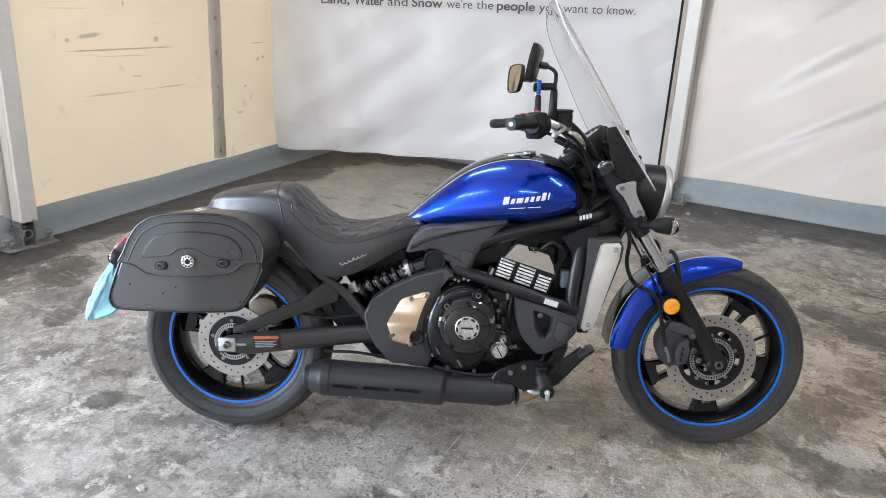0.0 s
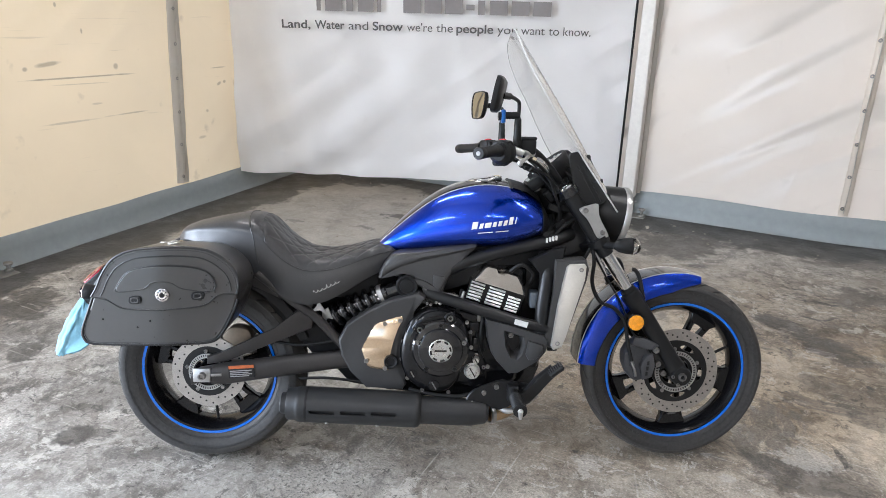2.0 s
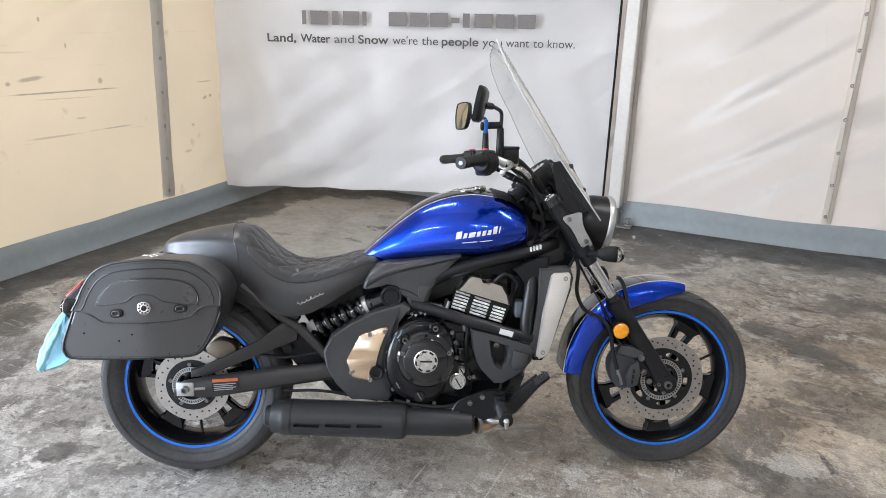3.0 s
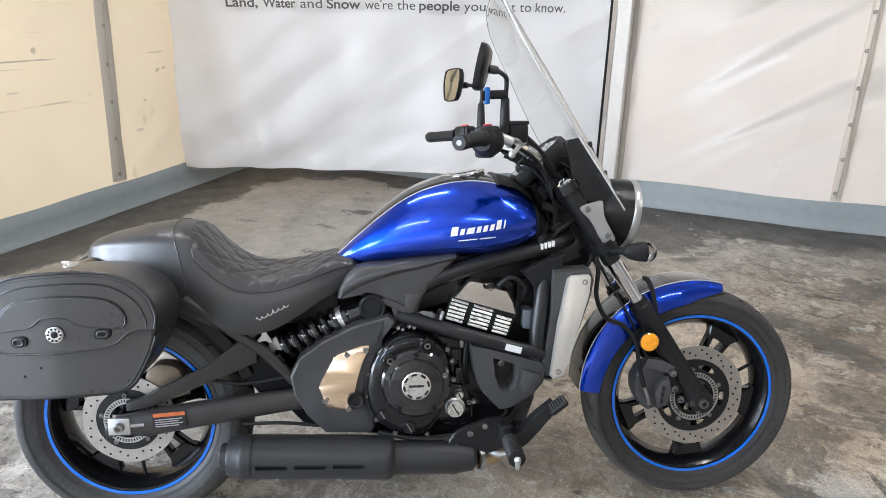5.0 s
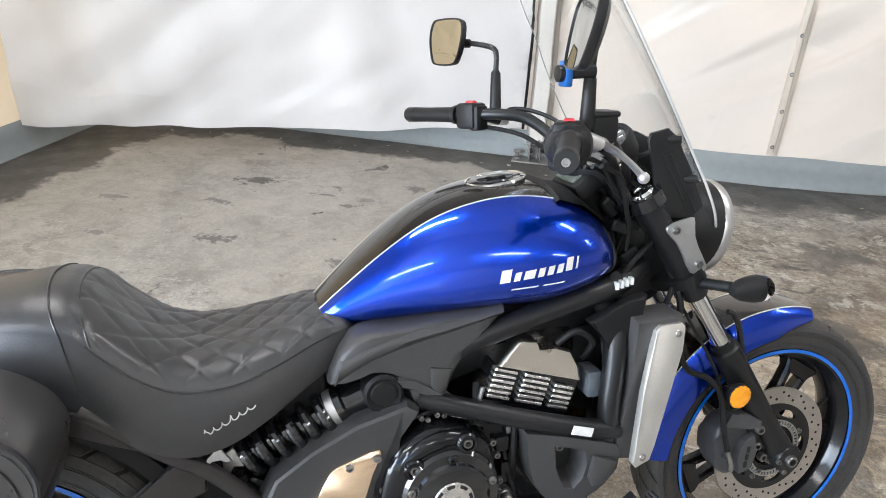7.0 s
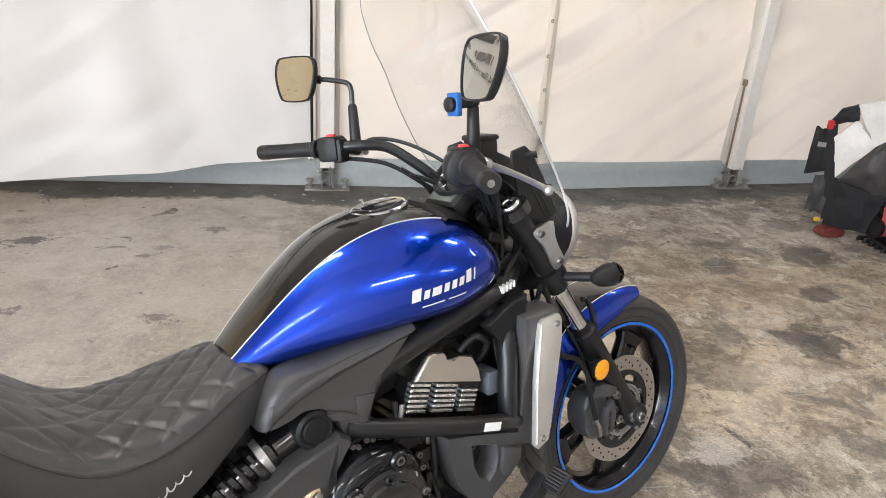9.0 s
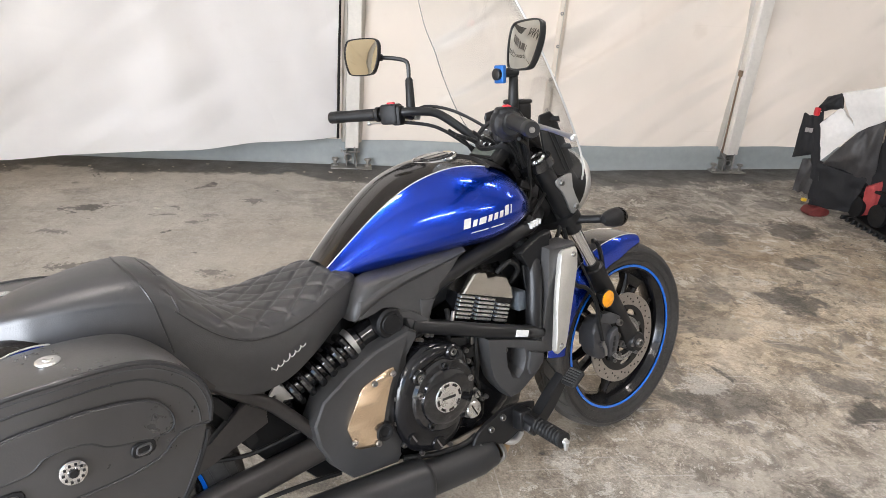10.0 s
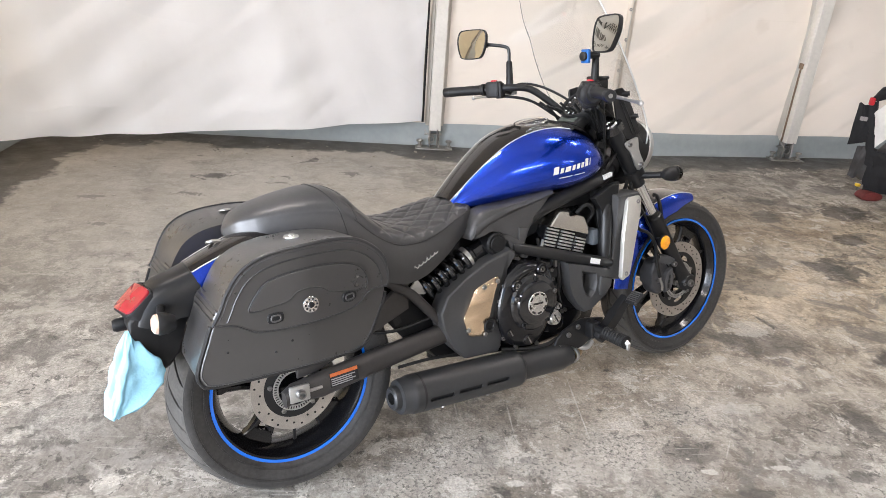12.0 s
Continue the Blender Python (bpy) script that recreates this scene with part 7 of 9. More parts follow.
for sy in (-1, 1):
    # cover between tank and seat
    q = smooth_line([(0.556, 0.640), (0.600, 0.716), (0.690, 0.730), (0.785, 0.746), (0.870, 0.752), (0.872, 0.742), (0.815, 0.682), (0.782, 0.635), (0.764, 0.586), (0.740, 0.552), (0.712, 0.570), (0.684, 0.636), (0.620, 0.655)], 3, True)
    bm = B()
    cxm, czm = 0.70, 0.67
    loft(bm, [[(cxm + (x - cxm) * g, sy * v, czm + (z - czm) * g) for x, z in q] for v, g in ((0.085, 1.0), (0.135, 1.0), (0.148, 0.97), (0.154, 0.90), (0.156, 0.70))])
    bmesh.ops.triangulate(bm, faces=[f for f in bm.faces if len(f.verts) > 4])
    part("side_cover", bm, GREY_PLASTIC, bike, "dark grey moulded side cover", 40)
    bm = B()
    prism(bm, [(0.735, 0.655), (0.775, 0.648), (0.755, 0.600), (0.735, 0.595)], min(sy * 0.150, sy * 0.160), max(sy * 0.150, sy * 0.160), 0.004)
    part("cover_tab", bm, GREY_PLASTIC, bike)
    bm = B()
    crest = smooth_line([(0.572, 0.662), (0.63, 0.692), (0.70, 0.712), (0.78, 0.728), (0.868, 0.748)], 6)
    loft(bm, [[(x + a * 0.2, sy * (0.148 + b), z + a) for a, b in ((-w * 1.2, -0.006), (-w * 0.7, 0.008), (0.0, 0.015), (w * 0.55, 0.010), (w, -0.006))] for (x, z), w in ((c_, 0.024 - 0.014 * i / (len(crest) - 1)) for i, c_ in enumerate(crest))])
    part("cover_crest", bm, GREY_PLASTIC, bike, "", 60)
    bm = B()
    limb = smooth_line([(0.665, 0.632), (0.70, 0.628), (0.745, 0.600), (0.778, 0.568)], 5)
    loft(bm, [[(x + a * 0.5, sy * (0.150 + b), z + a) for a, b in ((-0.016, -0.006), (-0.008, 0.009), (0.006, 0.011), (0.014, -0.006))] for x, z in limb])
    part("cover_limb", bm, GREY_PLASTIC, bike, "", 50)
    # rear subframe rail
    bm = B()
    rail = [(0.10, 0.672), (0.20, 0.638), (0.335, 0.572), (0.352, 0.548), (0.330, 0.528), (0.20, 0.590), (0.10, 0.630)]
    prism(bm, rail, min(sy * 0.128, sy * 0.156), max(sy * 0.128, sy * 0.156), 0.008)
    rail_ = part("subframe_rail", bm, ARM_GREY, bike, "satin black rear frame rail")
    bm = B()
    tube(bm, smooth_line([(0.170, sy * 0.150, 0.650), (0.205, sy * 0.151, 0.624), (0.266, sy * 0.153, 0.574), (0.312, sy * 0.153, 0.540), (0.350, sy * 0.152, 0.514), (0.398, sy * 0.149, 0.464), (0.465, sy * 0.144, 0.388)], 5), 0.0150, 14)
    part("rail_tube", bm, ARM_GREY, rail_)
    # swingarm
    bm = B()
    arm = [(-0.045, 0.300, 0.020), (-0.02, 0.312, 0.026), (0.06, 0.318, 0.036), (0.25, 0.345, 0.034), (0.40, 0.362, 0.030), (0.475, 0.372, 0.030)]
    rings = []
    for x, z, h in arm:
        yy = 0.158 - 0.012 * max(0, (x - 0.1)) / 0.38
        rings.append([(x, sy * (yy + a), z + b) for a, b in ((-0.018, -h * 0.8), (-0.006, -h * 0.97), (0.006, -h), (0.014, -h * 0.88), (0.0195, -h * 0.6), (0.0215, -h * 0.2), (0.0215, h * 0.2), (0.0195, h * 0.6), (0.014, h * 0.88), (0.006, h), (-0.006, h * 0.97), (-0.018, h * 0.8))])
    loft(bm, rings)
    sa = part("swingarm", bm, ARM_GREY, bike, "satin dark bronze-grey swingarm")
    bm = B()
    prism(bm, [(0.0, 0.344), (0.06, 0.352), (0.230, 0.425), (0.345, 0.470), (0.345, 0.522), (0.300, 0.535), (0.262, 0.500), (0.225, 0.462), (0.05, 0.385), (0.0, 0.372)], min(sy * 0.130, sy * 0.150), max(sy * 0.130, sy * 0.150), 0.006)
    part("swingarm_brace", bm, ARM_GREY, sa)
    bm = B()
    box(bm, (-0.036, min(sy * 0.172, sy * 0.182), 0.294), (0.020, max(sy * 0.172, sy * 0.182), 0.340), 0.003)
    part("axle_block", bm, CAST, sa, "bright axle adjuster block")
    bm = B()
    bolt(bm, (-0.006, sy * 0.182, 0.317), (0, sy, 0), 0.013, 0.014)
    part("axle_nut", bm, BOLT, sa)
    bm = B()
    tube(bm, [(0.02, sy * 0.177, 0.318), (0.055, sy * 0.177, 0.320)], 0.006, 8)
    part("adjuster_screw", bm, BOLT, sa)
bm = B()
box(bm, (0.068, -0.1795, 0.300), (0.166, -0.1782, 0.352))
lab = part("warning_label", bm, SATIN_BLACK, bike, "black warning label with orange head")
bm = B()
box(bm, (0.070, -0.1802, 0.338), (0.164, -0.1793, 0.351))
part("label_head", bm, ORANGE_PRINT, lab)
for k in range(4):
    bm = B()
    box(bm, (0.073, -0.1802, 0.327 - 0.0075 * k), (0.155 - 0.012 * (k % 2), -0.1793, 0.3305 - 0.0075 * k))
    part("label_line", bm, shader("grey_label_print", (0.32, 0.32, 0.32), 0.5) if k == 0 else bpy.data.materials["grey_label_print"], lab)
lab.matrix_local = Matrix.Translation((0.118, 0, 0.331)) @ Matrix.Rotation(radians(-4), 4, "Y") @ Matrix.Diagonal((0.86, 1.0, 0.80, 1)) @ Matrix.Translation((-0.115, 0, -0.325))
# rear calliper
bm = B()
prism(bm, smooth_line([(0.055, 0.395), (0.045, 0.430), (0.075, 0.462), (0.125, 0.455), (0.140, 0.420), (0.110, 0.390)], 3, True), -0.122, -0.068, 0.007)
part("rear_caliper", bm, shader("gold_grey_caliper", (0.20, 0.16, 0.12), 0.4, 0.6), bike, "dull bronze brake calliper")

# offset shock absorber, lying on the near side
s0, s1 = Vector((0.640, -0.112, 0.605)), Vector((0.385, -0.100, 0.492))
d = (s1 - s0).normalized()
bm = B()
tube(bm, [s0, s0 + d * 0.055, s0 + d * 0.06, s0 + d * 0.10], [0.030, 0.030, 0.034, 0.034], 20)
shock = part("shock_absorber", bm, GLOSS_BLACK, bike, "black coil shock absorber")
bm = B()
tube(bm, [s0 + d * 0.06, s1], 0.027, 18)
part("damper_body", bm, GLOSS_BLACK, shock)
bm = B()
u = d.cross(Vector((0, 1, 0))).normalized()
w = d.cross(u)
n = 6.2
tube(bm, [s0 + d * (0.085 + 0.185 * t) + (u * math.cos(2 * math.pi * n * t) + w * math.sin(2 * math.pi * n * t)) * 0.036 for t in (i / 160 for i in range(161))], 0.0100, 10)
part("coil_spring", bm, GLOSS_BLACK, shock, "gloss black coil spring")
bm = B()
lathe(bm, [(0.030, 0.0), (0.0375, 0.0), (0.0375, 0.014), (0.030, 0.014)], s0 + d * 0.072, d, 28, closed=True)
part("preload_ring", bm, CAST, shock, "bright preload ring")
bm = B()
lathe(bm, [(0, -0.03), (0.036, -0.03), (0.036, 0.014), (0.031, 0.020), (0.024, 0.018), (0.022, 0.021), (0, 0.022)], (0.650, -0.142, 0.616), (0, -1, 0), 32)
part("shock_mount_cap", bm, PLASTIC, shock, "round black mounting cap")
bm = B()
prism(bm, [(0.372, 0.520), (0.392, 0.535), (0.400, 0.515), (0.420, 0.508), (0.412, 0.495), (0.390, 0.500), (0.384, 0.485), (0.374, 0.490)], -0.128, -0.118, 0.001, 1)
part("link_bracket", bm, CAST, bike, "bright metal linkage bracket")

# engine
bm = B()
body = [(0.56, 0.30), (0.60, 0.26), (0.78, 0.235), (0.95, 0.25), (1.02, 0.30), (1.03, 0.40), (0.98, 0.47), (0.90, 0.53), (0.78, 0.56), (0.66, 0.54), (0.58, 0.46)]
prism(bm, body, -0.150, 0.150, 0.02, 3)
engine = part("engine", bm, ENGINE_BLACK, bike, "black twin-cylinder engine")
bm = B()
oc = smooth_line([(0.640, 0.470), (0.665, 0.515), (0.715, 0.548), (0.775, 0.548), (0.830, 0.520), (0.852, 0.470), (0.856, 0.410), (0.838, 0.355), (0.812, 0.298), (0.770, 0.268), (0.700, 0.278), (0.650, 0.320), (0.628, 0.390)], 4, True)
loft(bm, [[(0.757 + (x - 0.757) * g, -v, 0.41 + (z - 0.41) * g) for x, z in oc] for v, g in ((0.140, 1.0), (0.172, 1.0), (0.186, 0.965), (0.194, 0.90), (0.198, 0.78), (0.200, 0.70))])
cover = part("clutch_case", bm, ENGINE_BLACK, engine, "gloss black engine cover", 50)
cl = (0.761, 0, 0.420)
bm = B()
lathe(bm, [(0.094, 0.186), (0.092, 0.202), (0.086, 0.208), (0.072, 0.210), (0.069, 0.216), (0.060, 0.219), (0, 0.220)], cl, (0, -1, 0), 48)
part("clutch_cover", bm, GLOSS_BLACK, engine, "gloss black round clutch cover")
bm = B()
lathe(bm, [(0, 0.222), (0.036, 0.222), (0.038, 0.2205), (0.038, 0.219)], cl, (0, -1, 0), 48)
emblem = part("clutch_emblem", bm, MACHINED, engine, "brushed silver round emblem")
for k in range(8):
    bm = B()
    a0 = 2 * math.pi * k / 8 + 0.2
    q = [(0.761 + r * math.cos(a0 + da), 0.420 + r * math.sin(a0 + da)) for r, da in ((0.0290, -0.23), (0.0350, -0.23), (0.0350, 0.0), (0.0350, 0.23), (0.0290, 0.23), (0.0290, 0.0))]
    prism(bm, q, -0.2232, -0.2215)
    part("emblem_slot", bm, GLOSS_BLACK, emblem)
bm = B()
box(bm, (0.742, -0.2232, 0.4175), (0.780, -0.2215, 0.4235))
part("emblem_bar", bm, GLOSS_BLACK, emblem, "plain dark badge bar")
for k in range(5):
    a = radians(90 + 72 * k)
    bm = B()
    bolt(bm, (0.761 + 0.079 * math.cos(a), -0.209, 0.420 + 0.079 * math.sin(a)), (0, -1, 0), 0.0078, 0.006)
    part("cover_bolt", bm, BOLT if k in (1, 4) else SATIN_BLACK, engine)
for x, z in ((0.694, 0.484), (0.791, 0.522)):
    bm = B()
    lathe(bm, [(0.020, 0.168), (0.020, 0.203), (0.017, 0.207), (0.0125, 0.207), (0.011, 0.200), (0, 0.200)], (x, 0, z), (0, -1, 0), 24)
    part("bolt_boss", bm, ENGINE_BLACK, engine)
    bm = B()
    bolt(bm, (x, -0.199, z), (0, -1, 0), 0.0095, 0.008)
    part("case_bolt", bm, BOLT, engine, "zinc case bolt")
for x, z, v in ((0.845, 0.505, 0.180), (0.640, 0.440, 0.176), (0.636, 0.380, 0.176), (0.655, 0.315, 0.176), (0.705, 0.276, 0.176), (0.790, 0.268, 0.176), (0.862, 0.42, 0.176), (0.858, 0.470, 0.17), (0.905, 0.350, 0.165), (0.918, 0.352, 0.165)):
    bm = B()
    bolt(bm, (x, -v, z), (0, -1, 0), 0.0065, 0.009)
    part("case_bolt", bm, BOLT, engine, "zinc case bolt")
for x, z, v, r, mat_ in ((0.867, 0.337, 0.170, 0.0235, MACHINED), (0.878, 0.377, 0.172, 0.0105, MACHINED), (0.742, 0.298, 0.188, 0.0185, ENGINE_BLACK), (0.672, 0.335, 0.186, 0.015, ENGINE_BLACK)):
    bm = B()
    lathe(bm, [(r * 1.15, -0.03), (r * 1.15, 0.0), (r, 0.002), (r, 0.012), (r * 0.9, 0.015), (0, 0.015)], (x, -v, z), (0, -1, 0), 28)
    cap_ = part("oil_filler_cap" if r > 0.02 else "inspection_cap", bm, mat_, engine, "bright threaded cap" if mat_ is MACHINED else "")
    bm = B()
    box(bm, (x - r * 0.75, -v - 0.0165, z - 0.0018), (x + r * 0.75, -v - 0.0145, z + 0.0018))
    bmesh.ops.transform(bm, matrix=Matrix.Translation((x, 0, z)) @ Matrix.Rotation(radians(60), 4, "Y") @ Matrix.Translation((-x, 0, -z)), verts=bm.verts)
    part("cap_slot", bm, RUBBER_EDGE if mat_ is MACHINED else BOLT, cap_)
# raised collar between the two bosses, sump flank and the small fittings beside the case
bm = B()
tube(bm, [(0.761 + 0.108 * math.cos(a), -0.184, 0.420 + 0.108 * math.sin(a)) for a in (radians(62 + 92 * i / 20) for i in range(21))], [0.010 + 0.010 * math.sin(math.pi * i / 20) for i in range(21)], 12)
part("case_collar", bm, ENGINE_BLACK, engine)
bm = B()
prism(bm, smooth_line([(0.820, 0.300), (0.835, 0.395), (0.880, 0.400), (0.910, 0.370), (0.915, 0.300), (0.880, 0.285)], 3, True), -0.166, -0.13, 0.008, 2)
part("sump_flank", bm, ENGINE_BLACK, engine)
for lo, hi, mat_ in (((0.858, -0.168, 0.470), (0.885, -0.140, 0.500), SATIN_BLACK), ((0.868, -0.172, 0.405), (0.884, -0.150, 0.450), ENGINE_BLACK), ((0.892, -0.165, 0.440), (0.904, -0.140, 0.490), ENGINE_BLACK), ((0.880, -0.160, 0.500), (0.892, -0.140, 0.535), BOLT)):
    bm = B()
    box(bm, lo, hi, 0.004)
    part("case_fitting", bm, mat_, engine)
for x, z in ((0.716, 0.560), (0.728, 0.556), (0.745, 0.563), (0.758, 0.560)):
    bm = B()
    bolt(bm, (x, -0.158, z), (0, -1, 0.2), 0.005, 0.010)
    part("case_fitting", bm, BOLT, engine)
bm = B()
spc = [(0.430, 0.440), (0.455, 0.490), (0.520, 0.535), (0.600, 0.575), (0.690, 0.600), (0.712, 0.585), (0.690, 0.555), (0.655, 0.510), (0.632, 0.455), (0.622, 0.390), (0.632, 0.320), (0.652, 0.290), (0.640, 0.272), (0.520, 0.278), (0.470, 0.330), (0.440, 0.385)]
loft(bm, [[(0.55 + (x - 0.55) * g, -v, 0.43 + (z - 0.43) * g) for x, z in spc] for v, g in ((0.120, 1.0), (0.165, 1.0), (0.176, 0.975), (0.180, 0.93))])
bmesh.ops.triangulate(bm, faces=[f for f in bm.faces if len(f.verts) > 4])
spr = part("sprocket_cover", bm, BELLY_GREY, bike, "dark grey plastic pivot cover")
bm = B()
pl = [(0.548, 0.492), (0.560, 0.500), (0.618, 0.520), (0.636, 0.522), (0.640, 0.514), (0.622, 0.478), (0.606, 0.432), (0.600, 0.392), (0.582, 0.378), (0.580, 0.352), (0.594, 0.345), (0.592, 0.340), (0.536, 0.350), (0.524, 0.358), (0.507, 0.412), (0.512, 0.425)]
prism(bm, pl, -0.1865, -0.1795, 0.0012, 1)
for cut in (0.37, 0.395, 0.42, 0.445, 0.47, 0.495):
    bmesh.ops.bisect_plane(bm, geom=bm.verts[:] + bm.edges[:] + bm.faces[:], plane_co=(0, 0, cut), plane_no=(0, 0, 1))
for v in bm.verts:
    v.co.y += 0.55 * (v.co.z - 0.432) ** 2 - 0.001
pp = part("pivot_plate", bm, BRUSHED, spr, "brushed aluminium plate, warm reflection tinted into its colour", 50)
for x, z in ((0.631, 0.509), (0.582, 0.499), (0.522, 0.374), (0.583, 0.350)):
    bm = B()
    bolt(bm, (x, -0.1865, z), (0, -1, 0), 0.0075, 0.005)
    part("plate_bolt", bm, BOLT, pp)
bm = B()
lathe(bm, [(0.024, 0.170), (0.024, 0.184), (0.020, 0.190), (0.014, 0.188), (0.012, 0.184), (0, 0.184)], (0.602, 0, 0.372), (0, -1, 0), 28)
part("pivot_cap", bm, PLASTIC, spr)
# cylinder and head
bm = B()
loft(bm, [[(0.836, y, 0.572), (0.858, y, 0.640), (1.035, y, 0.585), (1.010, y, 0.518)] for y in (-0.142, 0.142)])
cyl = part("cylinder", bm, ENGINE_BLACK, engine, "black finned cylinder")
bm = B()
loft(bm, [[(0.80, y, 0.49), (0.835, y, 0.57), (1.02, y, 0.52), (1.0, y, 0.44)] for y in (-0.12, 0.12)])
part("cylinder_base", bm, ENGINE_BLACK, engine)
e1 = Vector((0.177, 0, -0.055)).normalized()
e2 = Vector((0.022, 0, 0.068)).normalized()
for row in range(6):
    for a, b in ((0.004, 0.050), (0.066, 0.120), (0.134, 0.176)):
        bm = B()
        o = Vector((0.838, 0, 0.577)) + e2 * (0.0105 * row + 0.004)
        if b > 0.17 and row > 4:
            continue
        q = [o + e1 * a, o + e1 * b, o + e1 * b + e2 * 0.0055, o + e1 * a + e2 * 0.0055]
        prism(bm, [(p.x, p.z) for p in q], -0.152, -0.138, 0.0008, 1)
        part("cooling_fin", bm, MACHINED, cyl, "bright machined fin edge")
bm = B()
hd = [(0.862, 0.638), (0.874, 0.650), (0.900, 0.682), (0.908, 0.686), (0.938, 0.680), (0.944, 0.664), (0.966, 0.656), (0.976, 0.664), (1.012, 0.652), (1.030, 0.618), (1.036, 0.586)]
loft(bm, [[(0.95 + (x - 0.95) * g, -v, 0.632 + (z - 0.632) * g) for x, z in hd] for v, g in ((0.10, 1.0), (0.140, 1.0), (0.150, 0.97), (0.154, 0.91))])
bmesh.ops.triangulate(bm, faces=[f for f in bm.faces if len(f.verts) > 4])
part("head_cover", bm, HEAD_ALLOY, engine, "bare alloy head cover")
bm = B()
box(bm, (0.86, -0.10, 0.60), (1.05, 0.14, 0.70), 0.02)
part("valve_cover", bm, ENGINE_BLACK, engine)
bm = B()
box(bm, (1.052, -0.150, 0.545), (1.082, -0.095, 0.60), 0.006)
part("coil_pack", bm, shader("weathered_grey_plastic", (0.10, 0.115, 0.13), 0.5, vary=0.3), engine)
for pts, r in (([(0.83, -0.13, 0.60), (0.822, -0.15, 0.57), (0.815, -0.15, 0.52)], 0.007), ([(0.90, -0.15, 0.515), (0.893, -0.165, 0.46), (0.90, -0.15, 0.40)], 0.008), ([(0.985, -0.14, 0.665), (1.02, -0.15, 0.69), (1.06, -0.14, 0.66), (1.05, -0.12, 0.62)], 0.007),
               ([(0.66, -0.165, 0.272), (0.74, -0.185, 0.262), (0.82, -0.19, 0.258), (0.87, -0.185, 0.266)], 0.007), ([(0.88, -0.15, 0.47), (0.885, -0.17, 0.42), (0.90, -0.165, 0.38)], 0.005), ([(0.745, -0.155, 0.575), (0.70, -0.16, 0.563), (0.66, -0.155, 0.577)], 0.004), ([(0.20, -0.12, 0.42), (0.30, -0.14, 0.41), (0.42, -0.15, 0.43)], 0.005), ([(0.30, -0.15, 0.30), (0.40, -0.16, 0.305), (0.50, -0.15, 0.29)], 0.005)):
    hose("hose", pts, r)
bm = B()
tube(bm, [(0.836, -0.150, 0.600), (0.820, -0.158, 0.555)], [0.005, 0.006], 8)
part("plug_fitting", bm, BOLT, engine, "bright fitting")
